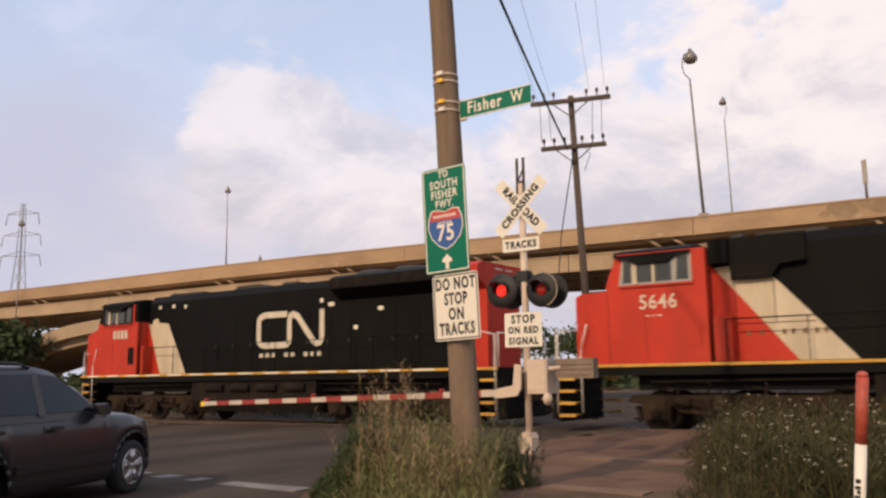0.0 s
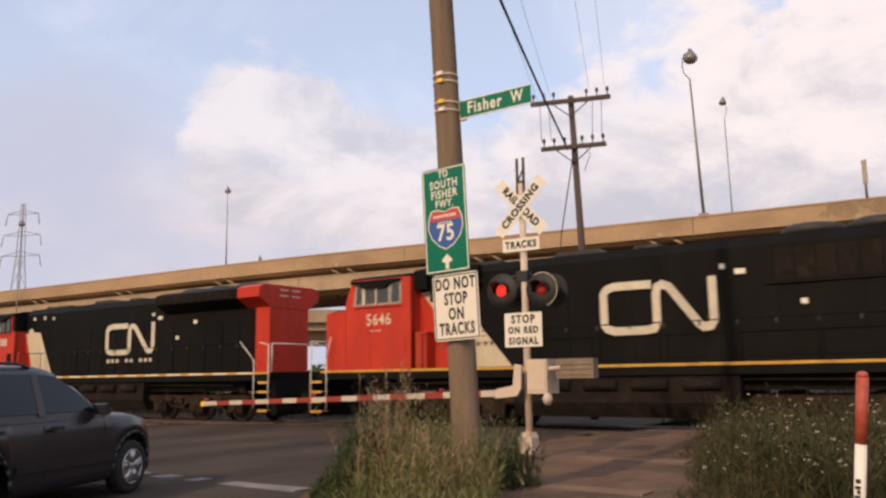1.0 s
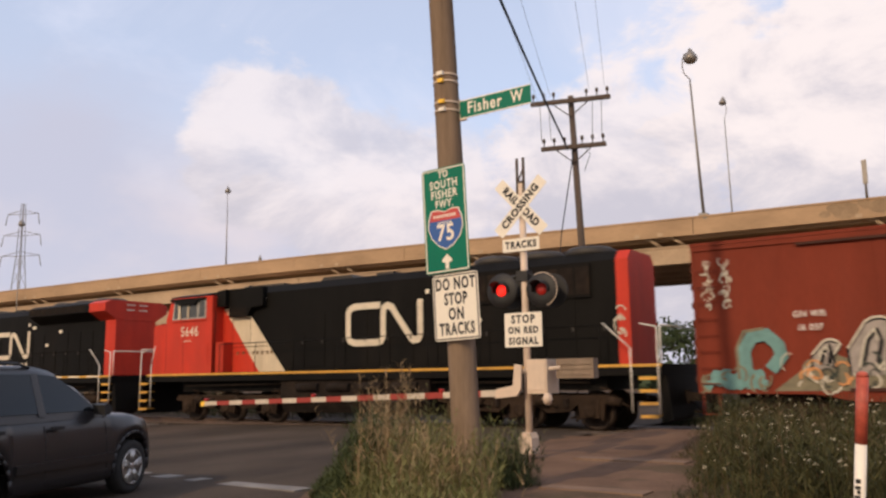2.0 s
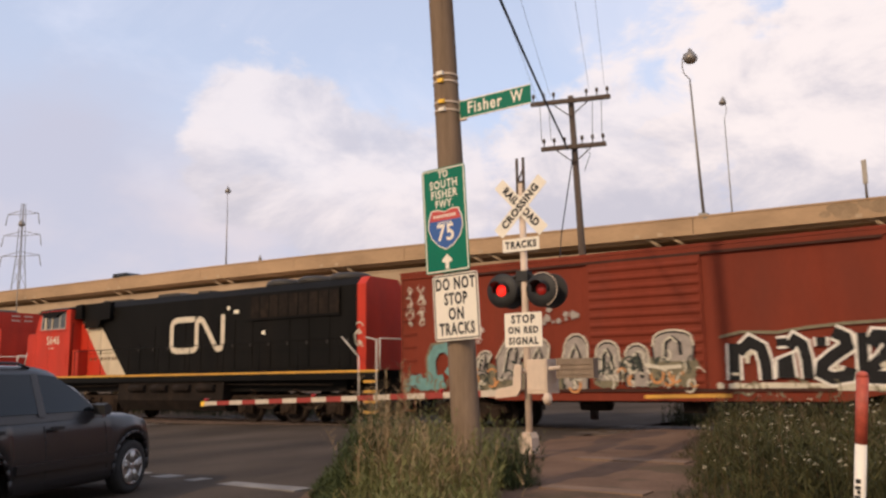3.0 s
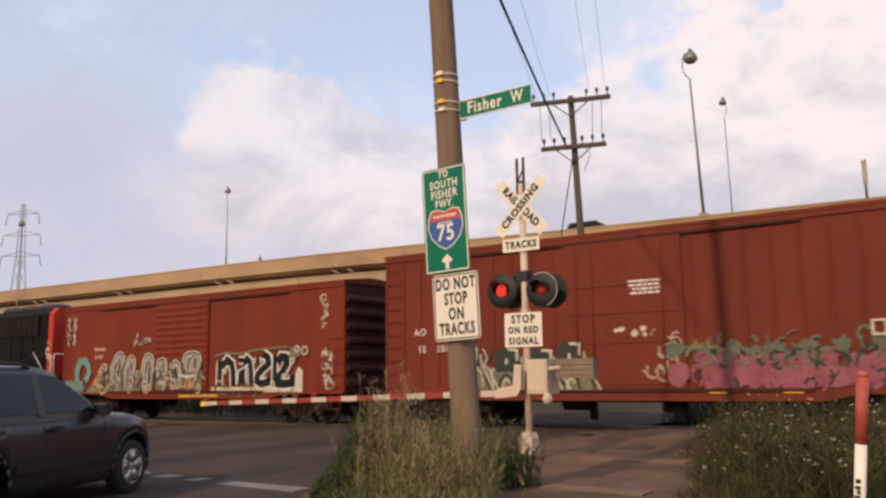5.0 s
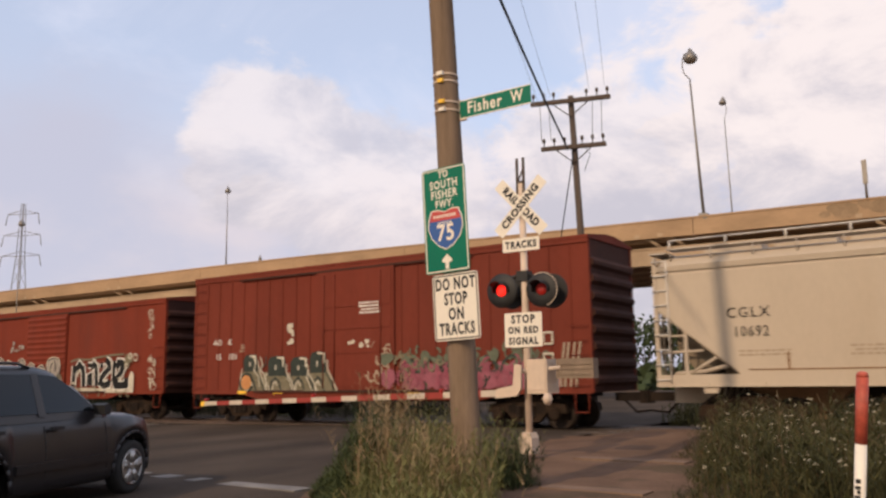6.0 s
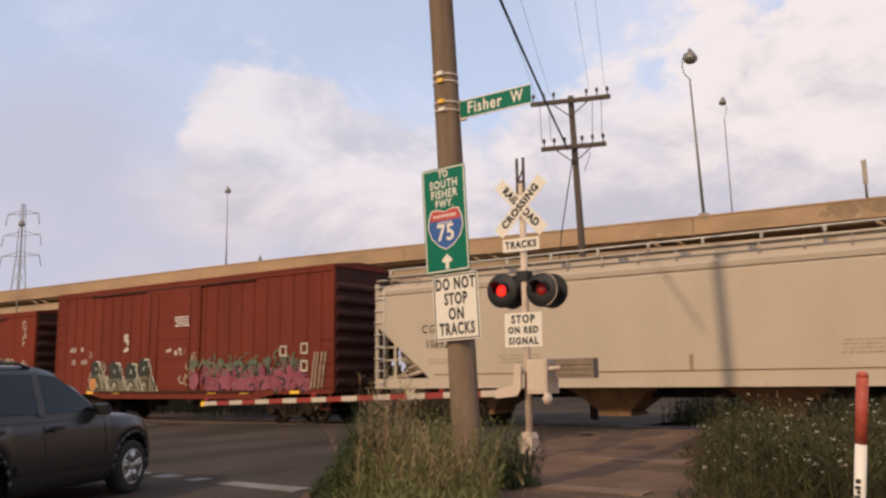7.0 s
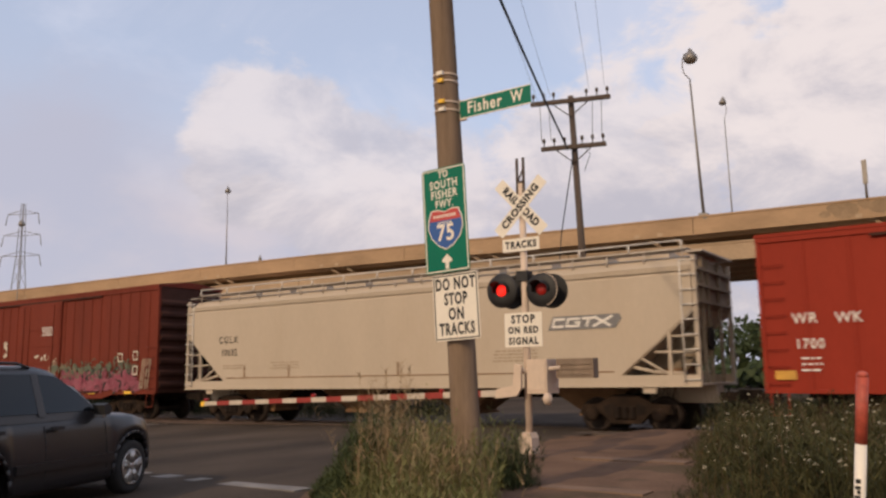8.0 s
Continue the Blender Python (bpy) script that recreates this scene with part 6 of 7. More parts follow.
def background():
    rng = random.Random(77)
    spots = [(-16, 78, 9.5, 4.5), (-20.5, 82, 8, 4), (-11.5, 80, 8.5, 4), (-7, 84, 9, 5), (-1, 80, 8.5, 5), (5, 86, 9, 5), (-25, 86, 8, 4.5), (-30, 92, 9, 5),
             (-63, 10.8, 6.0, 3.0), (-67, 8.5, 6.2, 3.2), (-72, 12, 6, 3.4), (-36, 90, 8, 5), (-44, 95, 9, 5), (-53, 98, 9, 5), (-64, 104, 10, 6), (-78, 112, 10, 6)]
    for k, (x, y, h, s) in enumerate(spots):
        tree(x, y, h, s, k + 5, 2600 if 8 <= k < 11 else 3600 if k < 6 else 900)
    # hedge of scrub beyond the viaduct
    bm_v, bm_f = [], []
    for k in range(9000):
        x = -190 + 260 * rng.random()
        y = 62 + 22 * rng.random() - 0.25 * x * 0.2
        z = abs(rng.gauss(0, 1.2)) + 0.2 + 0.8 * noise.noise(Vector((x * 0.15, y * 0.1, 0)))
        s = 0.5 + 0.4 * rng.random()
        u = Vector((rng.uniform(-1, 1), rng.uniform(-1, 1), rng.uniform(-1, 1))).normalized() * s
        w = u.orthogonal().normalized() * s * 0.7
        p = Vector((x, y, z))
        i = len(bm_v)
        bm_v += [tuple(p - u), tuple(p + w), tuple(p + u), tuple(p - w)]
        bm_f.append((i, i + 1, i + 2, i + 3))
    me = bpy.data.meshes.new("scrub")
    me.from_pydata(bm_v, [], bm_f)
    me.materials.append(M_LEAF)
    tagged(new("scrub", me), "dense green scrub beyond the viaduct", "scrub", kind="stuff")
    for sx, off, base, height, hook, slim, lean in ((-9.40, 0.25, 10.4, 18.9, 0.75, 1.0, -0.33), (-47.6, 0.5, 10.3, 15.6, 0.08, 0.6, 0.0), (-73.6, -0.7, 0.1, 15.4, 0.08, 0.75, 0.0)):
        pl = along(sx, off)
        street_lamp((pl.x, pl.y, 0), base, height, hook, slim, lean)
    street_lamp((-16.05, 40.2, 0), 9.5, 20.3, -0.35, 0.65, -0.15)
    pylon(-117, 42.3, 27.3)
    # short posts on the parapet
    for s, h in ((-0.9, 12.6), (-43.6, 10.95)):
        bm = bmesh.new()
        q = along(s, 0.16)
        rod(bm, q + Vector((0, 0, 10.45)), q + Vector((0, 0, h)), 0.07, 0.05, 8)
        box(bm, q.x - 0.12, q.x + 0.12, q.y - 0.06, q.y + 0.06, h - (1.3 if h > 12 else 0.5), h)
        tagged(part("parapet_post", bm, M_LAMP_METAL), "short grey post on the parapet", "post", "parapet posts")


def viaduct_car():
    """A car on the viaduct; its roof shows above the parapet."""
    car = thing("car", Matrix(), "dark grey car driving along the concrete viaduct", "car")
    bm = bmesh.new()
    prism(bm, [(-2.2, 0.35), (-2.2, 0.95), (-1.2, 1.05), (1.2, 1.05), (2.15, 0.9), (2.2, 0.35)], -0.85, 0.85)
    part("body", bm, M_CAR_PAINT, car, bevel=0.06)
    bm = bmesh.new()
    prism(bm, [(-1.9, 1.04), (-1.55, 1.66), (0.3, 1.70), (1.15, 1.04)], -0.74, 0.74)
    part("cabin", bm, M_CAR_GLASS, car, bevel=0.05)
    bm = bmesh.new()
    prism(bm, [(-1.62, 1.65), (-1.5, 1.74), (0.25, 1.76), (0.42, 1.66)], -0.72, 0.72)
    part("roof", bm, M_CAR_PAINT, car, bevel=0.02)
    for x in (-1.35, 1.35):
        for y in (-0.78, 0.78):
            bm = bmesh.new()
            lathe(bm, [(0.2, y - 0.09), (0.33, y - 0.08), (0.33, y + 0.08), (0.2, y + 0.09)], (x, 0, 0.33), "y", 16)
            part("wheel", bm, M_TYRE, car)
    CARS.append(car)


CARS = []


# ---- foreground: poles, signs, signal ----
def sign_pole():
    p = thing("wooden_pole", Matrix(), "leaning weathered wooden pole carrying road signs", "utility pole")
    bm = bmesh.new()
    n = 14
    rings = []
    rng = random.Random(3)
    for k in range(25):
        t = k / 24
        z = -0.3 + 12.6 * t
        c = Vector((-5.23 - 0.035 * z, -13.19 - 0.024 * z, z))
        r = 0.172 - 0.045 * t
        rings.append([bm.verts.new(c + Vector((math.cos(a), math.sin(a), 0)) * r * (1 + 0.02 * rng.uniform(-1, 1))) for a in [2 * math.pi * i / n for i in range(n)]])
    for a, b in zip(rings[:-1], rings[1:]):
        for i in range(n):
            f = bm.faces.new((a[i], a[(i + 1) % n], b[(i + 1) % n], b[i]))
            f.smooth = True
    bm.faces.new(rings[-1])
    part("pole", bm, M_POLE, p)
    for z, mat in ((5.05, M_SIGN_WHITE), (4.96, M_ORANGE), (4.70, M_ORANGE), (4.60, M_SIGN_WHITE)):
        bm = bmesh.new()
        c = Vector((-5.23 - 0.035 * z, -13.19 - 0.024 * z, z))
        r = 0.172 - 0.045 * (z + 0.3) / 12.6 + 0.006
        lathe(bm, [(r, -0.012), (r, 0.012)], c, "z", 16)
        part("strap", bm, M_ALU, p, "bright metal strap")
        # small white or orange block, a coloured stand-in for the strap's highlight
        bm = bmesh.new()
        box(bm, c.x - 0.01, c.x + 0.07, c.y - r - 0.02, c.y - r + 0.02, z - 0.022, z + 0.022)
        part("strap_highlight", bm, mat, p)

def sheet(bm, w, h, r=0.035, y0=-0.004, y1=0.0, z0=0.0, x0=0.0):
    """A sign plate with rounded corners, lower edge at z0, centred on x0."""
    pts = []
    for cx, cz, a0 in ((w / 2 - r, r, -90), (w / 2 - r, h - r, 0), (-w / 2 + r, h - r, 90), (-w / 2 + r, r, 180)):
        for k in range(5):
            a = radians(a0 + 22.5 * k)
            pts.append((x0 + cx + r * math.cos(a), z0 + cz + r * math.sin(a)))
    prism(bm, pts, y0, y1)


def rim(bm, w, h, t, y, z0, r=0.03):
    """A thin border line on a plate."""
    for a, b, c, d in ((-w / 2, w / 2, z0, z0 + t), (-w / 2, w / 2, z0 + h - t, z0 + h), (-w / 2, -w / 2 + t, z0 + t, z0 + h - t), (w / 2 - t, w / 2, z0 + t, z0 + h - t)):
        patch(bm, [(a, c), (b, c), (b, d), (a, d)], y)


def road_signs():
    tilt = pose(-5.30, -13.475, 2.63, 0.4, -2.2, 0)
    g = thing("freeway_sign", tilt, "green freeway guide sign with interstate shield, on the wooden pole", "road sign")
    bm = bmesh.new()
    sheet(bm, 0.61, 1.25)
    part("plate", bm, M_SIGN_GREEN, g)
    bm = bmesh.new()
    rim(bm, 0.585, 1.225, 0.014, -0.006, 0.0125)
    part("border", bm, M_SIGN_WHITE, g)
    for text, z, s in (("TO", 1.165, 0.115), ("SOUTH", 1.045, 0.135), ("FISHER", 0.925, 0.135), ("FWY.", 0.81, 0.125)):
        lettering("lettering", text, s, on_side(0, -0.0065, z), M_SIGN_WHITE, g, 0.80, 'CENTER', 1.16, 0.0035)
    # shield
    def shield(k, dz=0.0):
        half = [(0.0, -0.235), (0.10, -0.19), (0.19, -0.10), (0.235, 0.02), (0.225, 0.12), (0.185, 0.215), (0.10, 0.225), (0.0, 0.195)]
        pts = half + [(-a, b) for a, b in half[-2:0:-1]]
        return [(a * k, 0.515 + b * k + dz) for a, b in pts]
    bm = bmesh.new()
    patch(bm, shield(1.06), -0.0066)
    part("shield_edge", bm, M_SIGN_WHITE, g)
    bm = bmesh.new()
    patch(bm, shield(1.0), -0.0076)
    part("shield_field", bm, M_SIGN_BLUE, g, "blue interstate shield")
    bm = bmesh.new()
    patch(bm, [(-0.222, 0.615), (0.222, 0.615), (0.18, 0.73), (0.10, 0.74), (0, 0.71), (-0.10, 0.74), (-0.18, 0.73)], -0.0086)
    part("shield_band", bm, M_SIGN_RED, g, "red band of the shield")
    bm = bmesh.new()
    for k in range(10):
        patch(bm, [(-0.16 + k * 0.032, 0.65), (-0.14 + k * 0.032, 0.65), (-0.14 + k * 0.032, 0.685), (-0.16 + k * 0.032, 0.685)], -0.0092)
    for k in range(8):
        patch(bm, [(-0.10 + k * 0.025, 0.575), (-0.085 + k * 0.025, 0.575), (-0.085 + k * 0.025, 0.598), (-0.10 + k * 0.025, 0.598)], -0.0092)
    part("small_letter_bars", bm, M_SIGN_WHITE, g)
    lettering("shield_number", "75", 0.27, on_side(0, -0.0095, 0.46), M_SIGN_WHITE, g, 0.9, 'CENTER', 1.05, 0.006)
    bm = bmesh.new()
    patch(bm, [(-0.025, 0.045), (0.025, 0.045), (0.025, 0.12), (0.065, 0.12), (0.07, 0.15), (0.0, 0.215), (-0.07, 0.15), (-0.065, 0.12), (-0.025, 0.12)], -0.0066)
    part("arrow", bm, M_SIGN_WHITE, g)
    for z in (1.2, 0.03):
        bm = bmesh.new()
        lathe(bm, [(0.012, -0.014), (0.012, -0.004)], (0, 0, z), "y", 8)
        part("bolt", bm, M_ALU, g)

    w = thing("warning_sign", pose(-5.195, -13.45, 1.85, 0.4, -2.2, 0), "white regulatory sign reading do not stop on tracks", "road sign")
    bm = bmesh.new()
    sheet(bm, 0.62, 0.765)
    part("plate", bm, M_SIGN_WHITE, w)
    bm = bmesh.new()
    rim(bm, 0.595, 0.74, 0.014, -0.006, 0.0125)
    part("border", bm, M_SIGN_BLACK, w)
    for text, z, q in (("DO NOT", 0.642, 0.66), ("STOP", 0.468, 0.64), ("ON", 0.295, 0.68), ("TRACKS", 0.125, 0.63)):
        lettering("lettering", text, 0.185, on_side(0, -0.0065, z), M_SIGN_BLACK, w, q, 'CENTER', 1.16, 0.007)
    for z in (0.735, 0.03):
        bm = bmesh.new()
        lathe(bm, [(0.012, -0.014), (0.012, -0.004)], (0, 0, z), "y", 8)
        part("bolt", bm, M_ALU, w)

    b = thing("street_name_sign", pose(-5.25, -13.26, 4.50, 0, -1.2, 1.5), "green street name blade with white lettering", "street sign")
    bm = bmesh.new()
    sheet(bm, 0.97, 0.23, 0.012, -0.004, 0.004, 0.0, 0.485)
    part("blade", bm, M_SIGN_GREEN, b)
    bm = bmesh.new()
    for a, c, d, e in ((0.0, 0.97, 0.0, 0.012), (0.0, 0.97, 0.218, 0.23)):
        patch(bm, [(a, d), (c, d), (c, e), (a, e)], -0.006)
    part("border", bm, M_SIGN_WHITE, b)
    lettering("lettering", "Fisher", 0.205, on_side(0.355, -0.0065, 0.115), M_SIGN_WHITE, b, 0.82, 'CENTER', 1.14, 0.004)
    lettering("lettering", "W", 0.20, on_side(0.79, -0.0065, 0.118), M_SIGN_WHITE, b, 0.74, 'CENTER', 1.0, 0.004)
    bm = bmesh.new()
    box(bm, -0.06, 0.10, -0.012, 0.02, -0.02, 0.0)
    box(bm, -0.06, 0.02, -0.012, 0.02, -0.02, 0.25)
    part("bracket", bm, M_ALU, b)


def crossing_signal():
    s = thing("crossing_signal", pose(-7.05, -8.45, 0.12), "railroad crossing signal with crossbuck and two red flashers", "crossing signal")
    bm = bmesh.new()
    rod(bm, (0.02, 0, 0.0), (0.0, 0, 4.75), 0.062, n=14)
    part("mast", bm, M_ALU, s)
    bm = bmesh.new()
    prism(bm, [(-0.13, 0), (0.13, 0), (0.125, 0.27), (0.08, 0.36), (-0.08, 0.36), (-0.125, 0.27)], -0.13, 0.13)
    part("base", bm, M_ALU, s, "cast metal mast base", bevel=0.015)
    for sx in (-0.15, 0.15):
        bm = bmesh.new()
        rod(bm, (sx, -0.12, -0.12), (sx, -0.12, 0.06), 0.02, n=6)
        part("anchor_bolt", bm, M_STEEL, s)
    bm = bmesh.new()
    for sx in (-0.065, 0.065):
        box(bm, sx - 0.022, sx + 0.022, -0.05, -0.02, 4.3, 5.22)
    box(bm, -0.07, 0.07, -0.05, -0.02, 4.75, 4.80)
    part("top_bracket", bm, M_POLE_DARK, s, "dark twin-bar bracket above the crossbuck")
    bm = bmesh.new()
    rod(bm, (-0.05, -0.04, 4.78), (0.05, -0.04, 5.0), 0.015, n=5)
    part("bell_hanger", bm, M_STEEL, s)
    # crossbuck, slightly uneven blades
    for ang, text, dy in ((-47, "RAIL ROAD", 0.0), (45, "CROSSING", -0.02)):
        m = pose(0.02, -0.085 + dy, 4.31, 0, -ang, 0)
        bm = bmesh.new()
        sheet(bm, 1.30, 0.235, 0.02, -0.004, 0.002, -0.1175)
        bm.transform(m)
        blade = part("crossbuck_blade", bm, M_SIGN_WHITE, s)
        lettering("lettering", text, 0.185, m @ on_side(0, -0.0062, 0.0), M_SIGN_BLACK, blade, 0.93 if ang < 0 else 1.02, 'CENTER', 1.12, 0.010)
    bm = bmesh.new()
    sheet(bm, 0.74, 0.235, 0.015, -0.09, -0.085, 3.51)
    t = part("tracks_plate", bm, M_SIGN_WHITE, s)
    lettering("lettering", "TRACKS", 0.17, on_side(0, -0.0925, 3.625), M_SIGN_BLACK, t, 0.84, 'CENTER', 1.26, 0.009)
    # flashers facing both ways
    bm = bmesh.new()
    tube(bm, [(-0.4, -0.02, 3.02), (-0.12, -0.02, 3.08), (0.12, -0.02, 3.08), (0.4, -0.02, 3.0)], 0.035)
    box(bm, -0.11, 0.11, -0.09, 0.09, 2.98, 3.16)
    tube(bm, [(-0.40, 0.0, 2.83), (-0.40, 0.35, 2.83)], 0.03)
    tube(bm, [(0.40, 0.0, 2.83), (0.40, 0.35, 2.83)], 0.03)
    part("crossarm", bm, M_SIGNAL_BLACK, s)
    for sx, z, lens in ((-0.40, 2.83, M_LAMP_LIT), (0.40, 2.80, M_LAMP_DIM)):
        for dy, sgn in ((-0.10, -1), (0.28, 1)):
            bm = bmesh.new()
            lathe(bm, [(0.305, dy - sgn * 0.02), (0.31, dy), (0.305, dy + sgn * 0.012), (0.15, dy + sgn * 0.014)], (sx, 0, z), "y", 28)
            plate = part("flasher_background", bm, M_SIGNAL_BLACK, s, "round black signal background")
            bm = bmesh.new()
            lathe(bm, [(0.13, dy - sgn * 0.16), (0.15, dy - sgn * 0.02), (0.15, dy + sgn * 0.01)], (sx, 0, z), "y", 16)
            part("lamp_housing", bm, M_SIGNAL_BLACK, plate)
            bm = bmesh.new()
            lathe(bm, [(0.105, dy + sgn * 0.02), (0.095, dy + sgn * 0.035), (0.04, dy + sgn * 0.05)], (sx, 0, z), "y", 18)
            part("lens", bm, lens, plate, "red signal lens")
            # visor: the upper part of a tube over the lens
            bm = bmesh.new()
            inner, outer = [], []
            for k in range(13):
                a = radians(-15 + 210 * k / 12)
                reach = 0.26 if 2 < k < 10 else 0.12
                for lst, rr in ((inner, 0.148), (outer, 0.156)):
                    lst.append((bm.verts.new((sx + rr * math.cos(a), dy, z + rr * math.sin(a))), bm.verts.new((sx + rr * math.cos(a), dy + sgn * reach, z + rr * math.sin(a)))))
            for lst in (inner, outer):
                for p, q in zip(lst[:-1], lst[1:]):
                    bm.faces.new((p[0], q[0], q[1], p[1]))
            for p, q in zip(zip(inner, outer), list(zip(inner, outer))[1:]):
                bm.faces.new((p[0][1], p[1][1], q[1][1], q[0][1]))
            part("visor", bm, M_SIGNAL_BLACK, plate)
    # worn pale edge on one background
    bm = bmesh.new()
    for k in range(16):
        a0, a1 = radians(-70 + 12 * k), radians(-62 + 12 * k)
        vs = [bm.verts.new((0.40 + r * math.cos(a), -0.114, 2.80 + r * math.sin(a))) for r, a in ((0.285, a0), (0.303, a0), (0.303, a1), (0.285, a1))]
        bm.faces.new(vs)
    part("worn_rim", bm, M_ALU, s, "chipped pale rim")
    bm = bmesh.new()
    sheet(bm, 0.74, 0.60, 0.02, -0.09, -0.085, 1.82)
    t = part("stop_plate", bm, M_SIGN_WHITE, s)
    for text, z, sz in (("STOP", 2.30, 0.19), ("ON RED", 2.11, 0.155), ("SIGNAL", 1.92, 0.165)):
        lettering("lettering", text, sz, on_side(0, -0.0925, z), M_SIGN_BLACK, t, 0.86, 'CENTER', 1.28, 0.009)
    # gate machine, arm bracket, counterweight
    bm = bmesh.new()
    box(bm, 0.12, 0.50, -0.22, 0.22, 1.02, 1.60)
    part("gate_machine", bm, M_ALU, s, "silver gate machine housing", bevel=0.03)
    bm = bmesh.new()
    box(bm, 0.15, 0.47, -0.235, -0.222, 1.08, 1.54)
    part("machine_door", bm, M_ALU, s, bevel=0.005)
    bm = bmesh.new()
    prism(bm, [(-0.48, 0.94), (-0.05, 0.98), (0.03, 1.10), (0.05, 1.50), (-0.08, 1.52), (-0.12, 1.16), (-0.45, 1.10)], -0.30, -0.24)
    part("arm_bracket", bm, M_ALU, s, "bent silver arm bracket", bevel=0.01)
    bm = bmesh.new()
    box(bm, 0.62, 1.30, -0.10, 0.10, 1.27, 1.60)
    for k in range(3):
        box(bm, 0.68, 1.25, -0.115, -0.10, 1.33 + 0.085 * k, 1.36 + 0.085 * k)
    part("counterweight", bm, M_WEIGHT, s, "finned counterweight plate", bevel=0.008)
    bm = bmesh.new()
    rod(bm, (0.0, -0.16, 1.40), (0.7, -0.10, 1.45), 0.04, n=8)
    part("conduit", bm, M_ALU, s)
    bm = bmesh.new()
    lathe(bm, [(0.02, -0.12), (0.10, -0.06), (0.11, 0.0), (0.03, 0.05)], (0.52, -0.2, 0.93), "x", 14)
    part("bell", bm, M_ALU, s)

    # the lowered arm
    a = thing("gate_arm", pose(-7.42, -8.72, 1.15, 0, -1.65, 0), "lowered red and white striped crossing gate arm", "gate arm")
    L, n = 7.7, 19
    for k in range(n):
        bm = bmesh.new()
        x0, x1 = -L * k / n, -L * (k + 1) / n
        h0, h1 = 0.056 - 0.012 * k / n, 0.056 - 0.012 * (k + 1) / n
        prism(bm, [(x0, -h0), (x1 + 0.001, -h1), (x1 + 0.001, h1), (x0, h0)], -0.02, 0.02)
        part("stripe", bm, M_GATE_RED if k % 2 else M_GATE_WHITE, a)
    bm = bmesh.new()
    prism(bm, [(-L, -0.05), (-L - 0.12, -0.06), (-L - 0.12, 0.05), (-L, 0.05)], -0.025, 0.025)
    part("tip", bm, M_ORANGE, a)
    for x, lit in ((-1.25, M_LAMP_DIM), (-4.4, M_LAMP_DIM), (-7.66, M_LAMP_DIM)):
        bm = bmesh.new()
        lathe(bm, [(0.03, -0.05), (0.034, 0.0), (0.03, 0.05)], (x, 0, 0.085), "y", 12)
        part("arm_lamp", bm, lit, a)


def marker_post():
    m = thing("marker_post", Matrix(), "leaning red and white plastic marker post among the weeds", "marker post")
    base, top = Vector((-1.125, -14.235, -0.05)), Vector((-0.965, -14.30, 1.43))
    d = top - base
    for a, b, mat, nm in ((0.0, 0.635, M_SIGN_WHITE, "white_tube"), (0.637, 0.975, M_MARKER_RED, "red_sleeve")):
        bm = bmesh.new()
        rod(bm, base + d * a, base + d * b, 0.043 if mat is M_SIGN_WHITE else 0.045, n=14)
        part(nm, bm, mat, m)
    bm = bmesh.new()
    lathe(bm, [(0.046, 0.0), (0.04, 0.03), (0.015, 0.045)], base + d * 0.973, "z", 12)
    part("cap", bm, M_MARKER_RED, m)
    bm = bmesh.new()
    rng = random.Random(8)
    for k in range(7):
        p = base + d * (0.34 + 0.1 * rng.random())
        box(bm, p.x - 0.01 + rng.uniform(-0.02, 0.02), p.x + 0.012, p.y - 0.046, p.y - 0.042, p.z, p.z + 0.02 + 0.02 * rng.random())
    part("label_remnant", bm, M_SIGN_BLACK, m)


# ---- the parked car ----
def arch(cx, r, cz, a0, a1, n=9):
    return [(cx + r * math.cos(radians(a0 + (a1 - a0) * k / n)), cz + r * math.sin(radians(a0 + (a1 - a0) * k / n))) for k in range(n + 1)]


